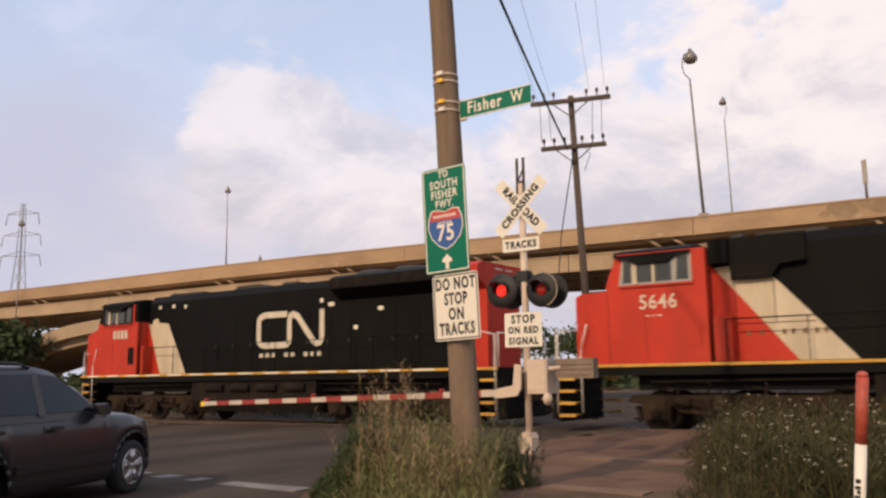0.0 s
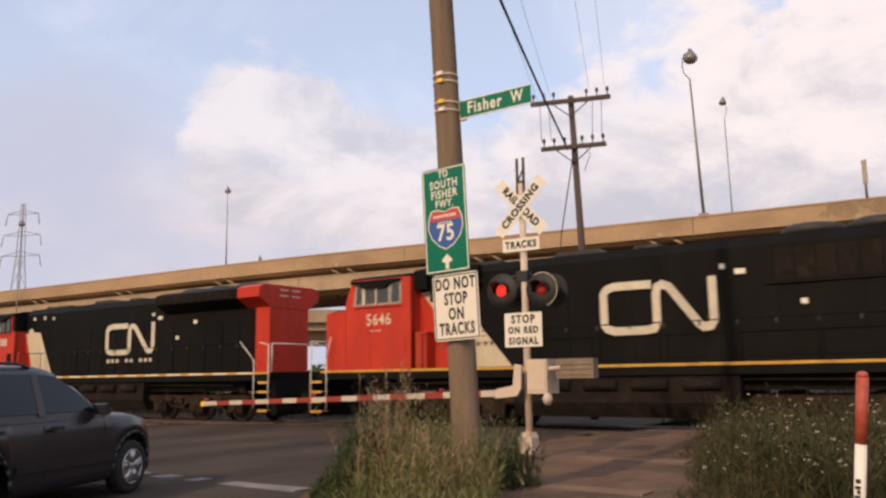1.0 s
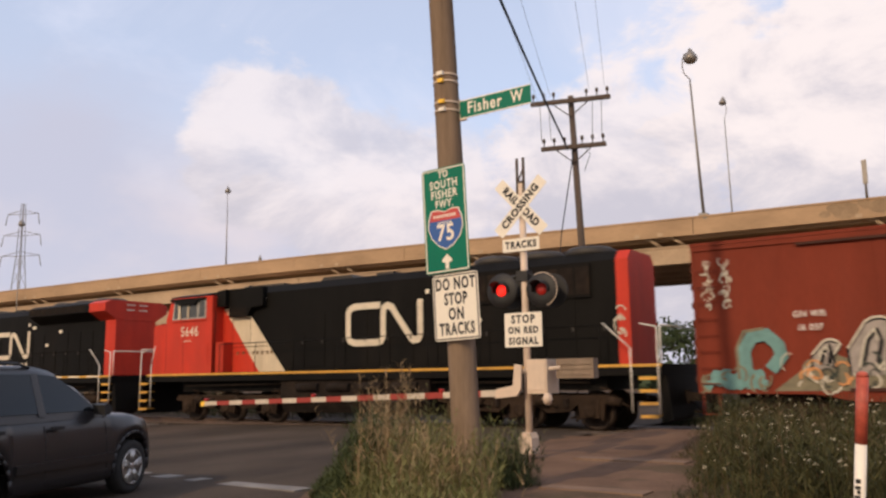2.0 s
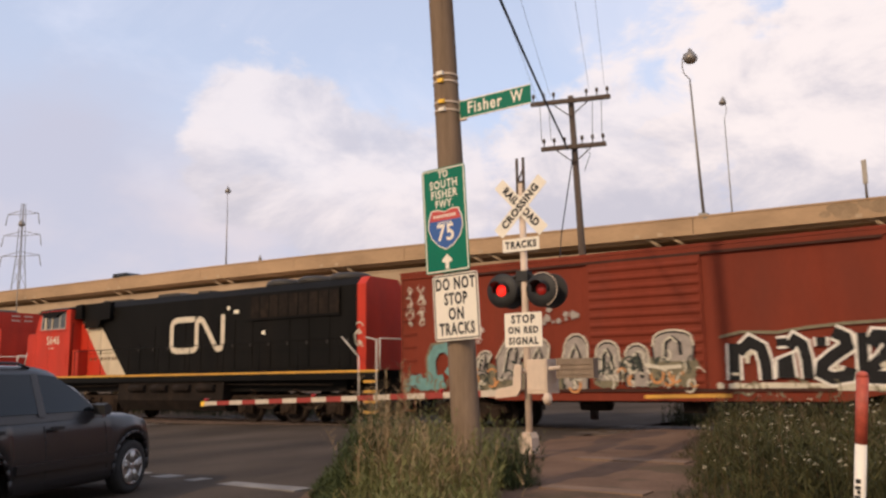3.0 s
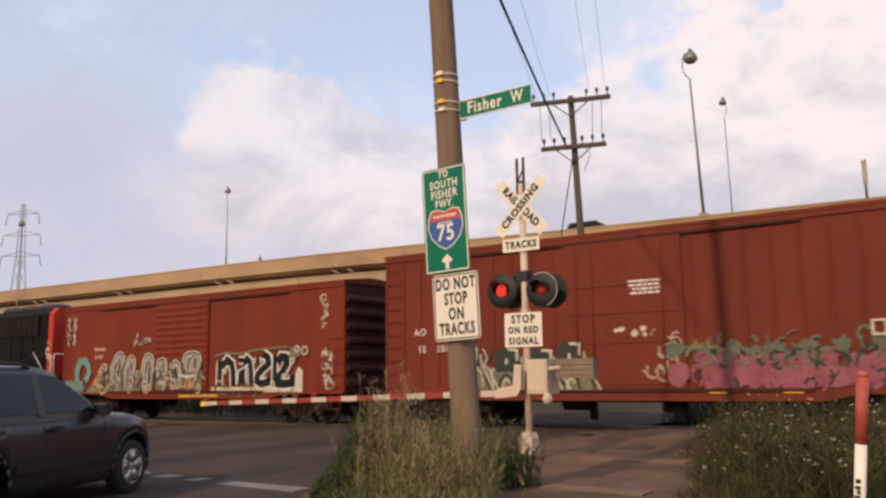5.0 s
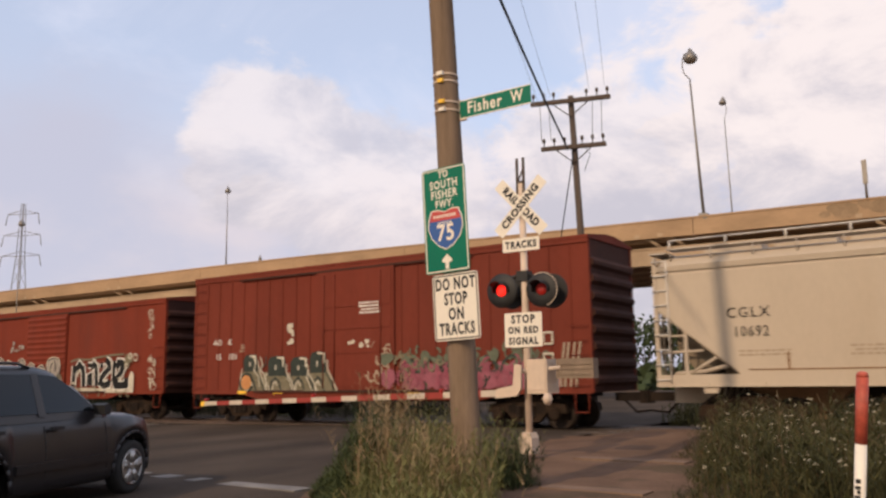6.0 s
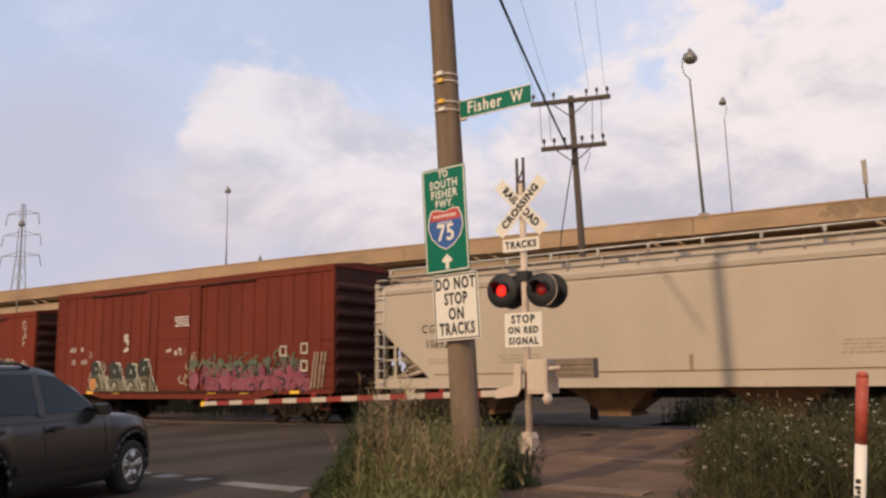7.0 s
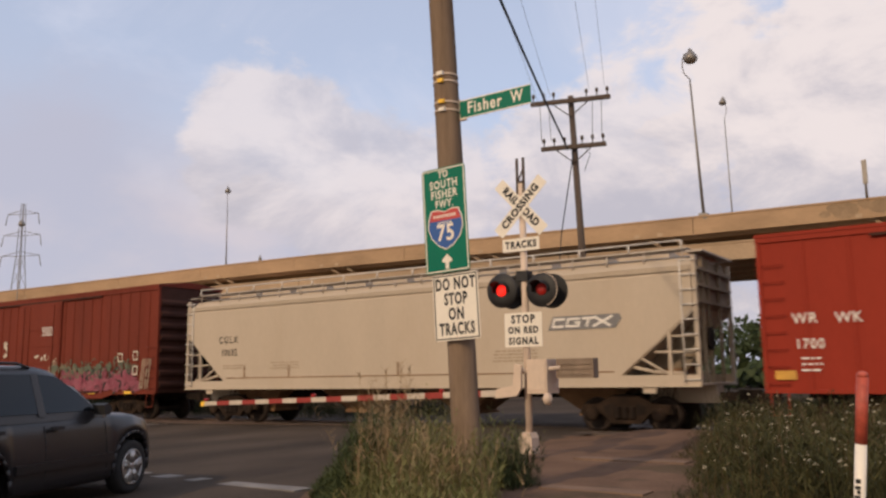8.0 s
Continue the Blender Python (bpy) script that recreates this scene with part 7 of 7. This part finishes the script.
def suv():
    car = thing("suv", pose(-10.52, -15.66, -0.085, 0, 0, 112), "dark charcoal sport utility vehicle waiting at the crossing", "car")
    fw, rw, wr = 1.35, -1.50, 0.365
    def skin(stations, section, name):
        """A smooth shell through cross-sections along x."""
        bm = bmesh.new()
        rings = [[bm.verts.new((x, y, z)) for y, z in section(x)] for x in stations]
        for p, q in zip(rings[:-1], rings[1:]):
            for i in range(len(p) - 1):
                f = bm.faces.new((p[i], p[i + 1], q[i + 1], q[i]))
                f.smooth = True
        for r in (rings[0], rings[-1]):
            bm.faces.new(r)
        return part(name, bm, M_CAR_PAINT, car)

    def between(x, table):
        for (x0, v0), (x1, v1) in zip(table[:-1], table[1:]):
            if x0 <= x <= x1:
                t = (x - x0) / (x1 - x0)
                return v0 + (v1 - v0) * t * t * (3 - 2 * t) if abs(v1 - v0) < 0.5 else v0 + (v1 - v0) * t
        return table[0][1] if x < table[0][0] else table[-1][1]
    crest = [(-2.40, 1.02), (-2.25, 1.10), (0.6, 1.12), (1.35, 1.085), (1.85, 1.01), (2.06, 0.90), (2.16, 0.70), (2.20, 0.52)]
    plan = [(-2.40, 0.78), (-2.2, 0.90), (-1.5, 0.925), (1.3, 0.925), (1.6, 0.90), (1.85, 0.83), (2.08, 0.70), (2.20, 0.52)]

    def lower(x):
        zt, w = between(x, crest), between(x, plan)
        zb = 0.27
        for c in (fw, rw):
            if abs(x - c) < 0.475:
                zb = max(zb, wr + math.sqrt(0.475 ** 2 - (x - c) ** 2))
        zb = min(zb, zt - 0.12)
        half = [(w - 0.05, zb), (w - 0.012, zb + 0.03)]
        for k in range(1, 7):
            t = k / 7
            z = zb + 0.03 + (zt - zb - 0.13) * t
            half.append((w - 0.012 + 0.016 * math.sin(t * 3.14) - 0.045 * t * t, z))
        half += [(w - 0.075, zt - 0.05), (w - 0.13, zt - 0.012), (w * 0.7, zt + 0.012), (w * 0.35, zt + 0.022)]
        return [(-y, z) for y, z in half] + [(0, zt + 0.025)] + half[::-1]
    xs = sorted(set([round(-2.40 + 0.06 * k, 3) for k in range(77)] + [fw - 0.474, fw + 0.474, rw - 0.474, rw + 0.474, 2.18]))
    skin([x for x in xs if x <= 2.18], lower, "body")
    roof = [(-2.32, 1.25), (-2.22, 1.60), (-2.05, 1.69), (-0.30, 1.71), (-0.08, 1.67), (0.25, 1.49), (0.78, 1.13)]

    def upper(x):
        zt = between(x, roof)
        half = []
        for k in range(8):
            z = 1.06 + (zt - 1.06) * k / 7
            y = 0.84 + (0.63 - 0.84) * (z - 1.10) / 0.56
            half.append((y - (0.06 if k == 7 else 0), z - (0.012 if k == 6 else 0)))
        y = half[-1][0]
        half += [(y * 0.75, zt + 0.015), (y * 0.4, zt + 0.025)]
        return [(-a_, z) for a_, z in half] + [(0, zt + 0.028)] + half[::-1]
    skin([-2.32, -2.27, -2.22, -2.14, -2.05] + [-2.0 + 0.2 * k for k in range(9)] + [-0.3, -0.19, -0.08] + [-0.08 + 0.1075 * k for k in range(1, 9)], upper, "cabin")
    # side glass lies on the leaning cabin wall
    def wall(x, z, out=0.012):
        return -(0.84 + (0.63 - 0.84) * (z - 1.10) / 0.56) - out
    for sgn in (1, -1):
        for pts in ([(0.60, 1.16), (0.22, 1.44), (-0.05, 1.60), (-0.36, 1.62), (-0.40, 1.16)], [(-0.53, 1.16), (-0.49, 1.62), (-1.28, 1.62), (-1.36, 1.16)], [(-1.48, 1.16), (-1.40, 1.61), (-2.08, 1.59), (-2.20, 1.18)]):
            bm = bmesh.new()
            o = [bm.verts.new((x, sgn * wall(x, z), z)) for x, z in pts]
            i_ = [bm.verts.new((x, sgn * wall(x, z, -0.02), z)) for x, z in pts]
            bm.faces.new(o)
            bm.faces.new(i_[::-1])
            for k in range(len(o)):
                bm.faces.new((o[k], i_[k], i_[(k + 1) % len(o)], o[(k + 1) % len(o)]))
            part("side_window", bm, M_CAR_GLASS, car, "dark tinted side window")
        for x in (-0.46, -1.42):
            bm = bmesh.new()
            o = [bm.verts.new((x + dx, sgn * wall(x, z, 0.016), z)) for dx, z in ((-0.07, 1.12), (0.06, 1.12), (0.09, 1.63), (-0.03, 1.63))]
            bm.faces.new(o)
            part("pillar", bm, M_CAR_PAINT, car)
        bm = bmesh.new()
        tube(bm, [(-0.40, sgn * -0.56, 1.70), (-0.60, sgn * -0.56, 1.75), (-1.9, sgn * -0.56, 1.75), (-2.1, sgn * -0.56, 1.69)], 0.017)
        part("roof_rail", bm, M_CAR_TRIM, car)
        for x in (-0.22, -1.22):
            bm = bmesh.new()
            box(bm, x - 0.17, x + 0.05, min(sgn * -0.90, sgn * -0.935), max(sgn * -0.90, sgn * -0.935), 0.96, 1.0)
            part("door_handle", bm, M_CAR_TRIM, car)
        for x0 in (0.72, -0.46, -1.42):
            bm = bmesh.new()
            seam = [(k / 8, -sgn * (0.925 - 0.012 + 0.016 * math.sin(k / 8 * 3.14) - 0.045 * (k / 8) ** 2)) for k in range(9)]
            tube(bm, [(x0, y, 0.33 + 0.68 * t) for t, y in seam], 0.006, 6)
            part("door_gap", bm, M_CAR_TRIM, car)
        bm = bmesh.new()
        ya, yb = sorted((sgn * -0.92, sgn * -0.955))
        box(bm, -0.98, 0.85, ya, yb, 0.50, 0.60)
        part("side_moulding", bm, M_CAR_PAINT, car, bevel=0.01)
        # mirror
        bm = bmesh.new()
        prism(bm, [(0.58, 1.10), (0.48, 1.11), (0.45, 1.23), (0.54, 1.25), (0.62, 1.18)], min(sgn * -0.86, sgn * -1.04), max(sgn * -0.86, sgn * -1.04))
        part("wing_mirror", bm, M_CAR_TRIM, car, "black wing mirror", bevel=0.03)
        # wheels
        for x in (fw, rw):
            bm = bmesh.new()
            y0 = -sgn * 0.80
            lathe(bm, [(0.235, y0 - sgn * 0.085), (0.30, y0 - sgn * 0.105), (0.345, y0 - sgn * 0.09), (wr, y0 - sgn * 0.05), (wr, y0 + sgn * 0.09), (0.33, y0 + sgn * 0.11), (0.22, y0 + sgn * 0.10)], (x, 0, wr), "y", 28)
            wheel = part("wheel", bm, M_TYRE, car, "black tyre on an alloy wheel")
            bm = bmesh.new()
            lathe(bm, [(0.235, y0 - sgn * 0.088), (0.225, y0 - sgn * 0.10), (0.205, y0 - sgn * 0.09), (0.20, y0 - sgn * 0.04), (0.05, y0 - sgn * 0.03)], (x, 0, wr), "y", 28)
            part("rim_barrel", bm, M_CAR_TRIM, wheel)
            bm = bmesh.new()
            for k in range(5):
                a_ = radians(90 + 72 * k)
                for da in (-0.13, 0.13):
                    rod(bm, (x + 0.05 * math.cos(a_ + da), y0 - sgn * 0.085, wr + 0.05 * math.sin(a_ + da)), (x + 0.215 * math.cos(a_ + da), y0 - sgn * 0.09, wr + 0.215 * math.sin(a_ + da)), 0.026, 0.030, 6)
            lathe(bm, [(0.06, y0 - sgn * 0.07), (0.06, y0 - sgn * 0.10), (0.03, y0 - sgn * 0.11)], (x, 0, wr), "y", 12)
            lathe(bm, [(0.236, y0 - sgn * 0.09), (0.236, y0 - sgn * 0.104), (0.216, y0 - sgn * 0.104), (0.216, y0 - sgn * 0.09)], (x, 0, wr), "y", 28)
            part("spokes", bm, M_ALLOY, wheel, "silver five-spoke alloy")
            bm = bmesh.new()
            pts = arch(x, 0.475, wr, -5, 185, 12)
            tube(bm, [(px, -sgn * (between(px, plan) - 0.014), pz) for px, pz in pts], 0.026, 6)
            part("arch_flare", bm, M_CAR_PAINT, car)
    bm = bmesh.new()
    o = [bm.verts.new(v) for v in ((0.80, -0.74, 1.13), (0.80, 0.74, 1.13), (-0.09, 0.56, 1.66), (-0.09, -0.56, 1.66))]
    i_ = [bm.verts.new(v.co + Vector((-0.04, 0, -0.04))) for v in o]
    bm.faces.new(o)
    bm.faces.new(i_[::-1])
    part("windscreen", bm, M_CAR_GLASS, car)
    for sgn in (-1, 1):
        bm = bmesh.new()
        box(bm, 1.95, 2.12, min(sgn * 0.42, sgn * 0.62), max(sgn * 0.42, sgn * 0.62), 0.70, 0.84)
        part("headlight", bm, M_ALLOY, car, bevel=0.02)
        bm = bmesh.new()
        box(bm, -2.425, -2.35, min(sgn * 0.68, sgn * 0.84), max(sgn * 0.68, sgn * 0.84), 0.75, 1.08)
        part("tail_light", bm, M_MARKER_RED, car, bevel=0.01)
    bm = bmesh.new()
    box(bm, -2.46, -2.36, -0.82, 0.82, 0.42, 0.68)
    part("rear_bumper", bm, M_CAR_TRIM, car, bevel=0.03)
    bm = bmesh.new()
    box(bm, -2.1, 1.95, -0.70, 0.70, 0.22, 0.5)
    part("floor_pan", bm, M_CAR_TRIM, car)


# ---- weeds ----
def plants(name, spots, material_, label, seed, leafy=0.5, thin=1.0, group="", broad=1.0):
    """Many stalks with narrow leaves, as one mesh. spots: x, y, height."""
    rng = random.Random(seed)
    V, F = [], []

    def blade(p, d, length, width, droop, bits=3):
        side = d.cross(Vector((0, 0, 1)))
        side = side.normalized() if side.length > 1e-3 else Vector((1, 0, 0))
        side = (side * math.cos(1.0) + Vector((rng.uniform(-1, 1), rng.uniform(-1, 1), 0)) * 0.6).normalized()
        last = None
        q, v = p.copy(), d.copy()
        for k in range(bits + 1):
            w = width * (1 - k / bits) + 0.0008
            i = len(V)
            V.append(tuple(q - side * w))
            V.append(tuple(q + side * w))
            if last is not None:
                F.append((last, last + 1, i + 1, i))
            last = i
            q = q + v * (length / bits)
            v = (v + Vector((0, 0, -droop))).normalized()
        return q
    for x, y, h in spots:
        z = -0.1
        lean = Vector((rng.gauss(0, 0.16), rng.gauss(0, 0.16), 1)).normalized()
        root = Vector((x, y, z))
        blade(root, lean, h, 0.0042 * thin, 0.05 + 0.06 * rng.random(), 4)
        for k in range(int(leafy * (5 + h * 9))):
            t = 0.12 + 0.86 * rng.random()
            a = rng.random() * 6.283
            d = Vector((math.cos(a), math.sin(a), 0.5 + 0.9 * rng.random())).normalized()
            blade(root + lean * h * t, d, (0.07 + 0.16 * rng.random()) * (1.2 - 0.6 * t), (0.0034 + 0.0046 * rng.random()) * broad, 0.25, 2)
    me = bpy.data.meshes.new(name)
    me.from_pydata(V, [], F)
    me.materials.append(material_)
    return tagged(new(name, me), label, name.replace("_", " "), group, "stuff")


def blossoms(spots, seed):
    rng = random.Random(seed)
    V, F = [], []
    for x, y, z in spots:
        c = Vector((x, y, z))
        for j in range(5):
            p = c + Vector((rng.gauss(0, 0.016), rng.gauss(0, 0.016), rng.gauss(0, 0.008)))
            r = 0.007 + 0.009 * rng.random()
            n = Vector((rng.gauss(0, 0.5), rng.gauss(0, 0.5) - 0.4, 1)).normalized()
            u = n.orthogonal().normalized() * r
            w = n.cross(u)
            i = len(V)
            V += [tuple(p + u), tuple(p + w), tuple(p - u), tuple(p - w)]
            F.append((i, i + 1, i + 2, i + 3))
    me = bpy.data.meshes.new("wild_flowers")
    me.from_pydata(V, [], F)
    me.materials.append(M_FLOWER)
    tagged(new("wild_flowers", me), "small white flower heads among the weeds", "wild flowers", "", "stuff")


def weeds():
    rng = random.Random(101)

    def verge(x, y):
        """The strip of rank growth between the flaring road edge and the path."""
        return (-0.93 + 0.07 * noise.noise(Vector((y * 2.3, x * 1.1, 4)))) * (y + 21.4) < x < -0.60 * (y + 21.4)

    def spread(n, x0, x1, y0, y1, height, keep=lambda x, y: True):
        out = []
        while len(out) < n:
            x, y = rng.uniform(x0, x1), rng.uniform(y0, y1)
            if keep(x, y):
                out.append((x, y, max(0.08, height(x, y) * rng.uniform(0.55, 1.15))))
        return out
    # round the wooden pole
    def tall(x, y):
        d = math.hypot((x + 5.9) / 1.5, (y + 13.3) / 1.4)
        rim_ = min(1, max(0.10, (x / (y + 21.4) + 0.95) / 0.22))
        return rim_ * (0.95 * math.exp(-d * d * 0.6) + 0.22) * (1 + 0.35 * noise.noise(Vector((x * 2.0, y * 2.0, 7))))

    def bush(x, y):
        d = math.hypot((x + 7.0) / 0.75, (y + 12.9) / 0.9)
        return (1.0 * math.exp(-d * d * 0.8) + 0.2) * min(1, max(0.15, (x / (y + 21.4) + 0.95) / 0.13))
    plants("tall_weeds", spread(2000, -8.0, -4.0, -15.2, -11.8, tall, verge), M_WEED, "tall olive weeds growing round the wooden pole", 1, 0.7)
    plants("shrubby_weeds", spread(1900, -8.3, -5.8, -14.4, -11.9, bush, verge), M_WEED_DARK, "dark green bushy weeds at the edge of the road", 2, 2.2, 1.2, broad=1.2)
    plants("shrubby_weeds", spread(200, -6.0, -5.2, -12.2, -11.5, lambda x, y: 0.7), M_WEED_DARK, "grey-green bushy weeds behind the pole", 21, 1.1, 1.2)
    plants("dry_grass", spread(380, -6.7, -4.2, -14.8, -9.8, lambda x, y: 0.7 * tall(x, y) + 0.08, verge), M_STRAW, "dry straw-coloured grass stalks by the pole", 3, 0.35)
    plants("feathery_weeds", [(-6.0 + rng.gauss(0, 0.2), -13.65 + rng.gauss(0, 0.2), rng.uniform(0.95, 1.75)) for _ in range(40)], M_STRAW, "feathery dry weed stems taller than the rest", 4, 3.2, 0.7, broad=0.6)
    plants("feathery_weeds", [(-5.62 + rng.gauss(0, 0.18), -11.85 + rng.gauss(0, 0.2), rng.uniform(0.6, 1.15)) for _ in range(60)], M_WEED, "loose grey-green weeds behind the pole", 5, 1.2)
    plants("feathery_weeds", [(-5.15 + rng.gauss(0, 0.22), -13.85 + rng.gauss(0, 0.2), rng.uniform(0.6, 1.15)) for _ in range(90)], M_STRAW, "thin dry weeds in front of the pole", 15, 1.1, broad=0.7)
    # thin low grass over the verge
    plants("short_grass", spread(5200, -7.9, -3.6, -16.5, -4.0, lambda x, y: 0.12, lambda x, y: x > -0.9 * (y + 21.4) and not (-6.3 < x < -4.6 and y > -10.5 and rng.random() < 0.75)), M_WEED, "short patchy grass over the verge", 6, 0.15)
    plants("short_grass", spread(2600, -7.6, -3.6, -16.5, -3.6, lambda x, y: 0.10, lambda x, y: x > -0.9 * (y + 21.4)), M_STRAW, "short dead grass over the verge", 7, 0.1)
    # the thicket beside the path
    def hedge(x, y):
        edge = min(1, max(0.0, (x + 0.335 * (y + 21.37) + 0.05 + 0.45 * noise.noise(Vector((y * 1.3, x * 0.8, 9)))) / 0.75))
        return (1.0 + 0.28 * noise.noise(Vector((x * 1.1, y * 1.1, 3)))) * edge
    def beside(x, y):
        """Beyond the path's edge, which runs away from the road at a slant."""
        return x > -0.352 * (y + 21.37)
    plants("thicket", spread(4200, -5.3, 2.4, -13.0, -5.6, hedge, beside), M_THICKET, "dense green thicket of weeds beside the path", 8, 0.85, 1.2)
    # second, darker set of leaves: shade inside the thicket put into their colour
    plants("thicket", spread(2800, -5.3, 2.6, -13.0, -5.4, hedge, beside), M_THICKET_DARK, "thicket leaves coloured darker for the shade within", 9, 1.0, 1.5)
    plants("thicket", spread(1100, -5.3, 2.6, -12.8, -5.2, lambda x, y: hedge(x, y) * 1.12, beside), M_SEED_STALK, "brown seed stalks standing in the thicket", 10, 0.35)
    blossoms([(x, y, h * rng.uniform(0.55, 0.98)) for x, y, h in spread(620, -5.2, 1.6, -12.8, -6.0, hedge, beside) if h > 0.45], 11)
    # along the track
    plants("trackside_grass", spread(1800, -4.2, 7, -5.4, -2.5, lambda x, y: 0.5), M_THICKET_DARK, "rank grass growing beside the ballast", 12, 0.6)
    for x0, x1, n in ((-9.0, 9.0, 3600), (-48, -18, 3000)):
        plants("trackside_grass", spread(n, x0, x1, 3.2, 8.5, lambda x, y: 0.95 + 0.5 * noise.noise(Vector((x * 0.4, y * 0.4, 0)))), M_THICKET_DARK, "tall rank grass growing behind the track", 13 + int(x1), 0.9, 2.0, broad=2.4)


def foreground():
    sign_pole()
    road_signs()
    crossing_signal()
    marker_post()
    suv()
    weeds()


# ---- what moves ----
def train_x(t):
    """How far the train has rolled towards -x since 4 s."""
    return 8.80 * (t - 4.0) + 0.30


def motions():
    times = [0.5 * k for k in range(17)]
    for car, x in TRACK:
        walk(car, [(t, pose(x - train_x(t), 0, 0)) for t in times])
    turn = math.degrees(math.atan2(SLOPE[1], SLOPE[0]))
    for car in CARS:
        rows = []
        for t in times:
            p = along(-50.0 + 22.2 * (t - 3.5), 2.2)
            rows.append((t, pose(p.x, p.y, p.z + 9.42, 0, 0, turn)))
        walk(car, rows)
    spin_times = [2 * k / FPS for k in range(121)]
    for w, x, r in WHEELS:
        walk(w, [(t, pose(x, 0, r) @ Matrix.Rotation(-(train_x(t) + 36.0) / r, 4, 'Y')) for t in spin_times])


build_ground()
build_train()
build_viaduct()
background()
viaduct_car()
utility_pole()
wires()
foreground()
motions()
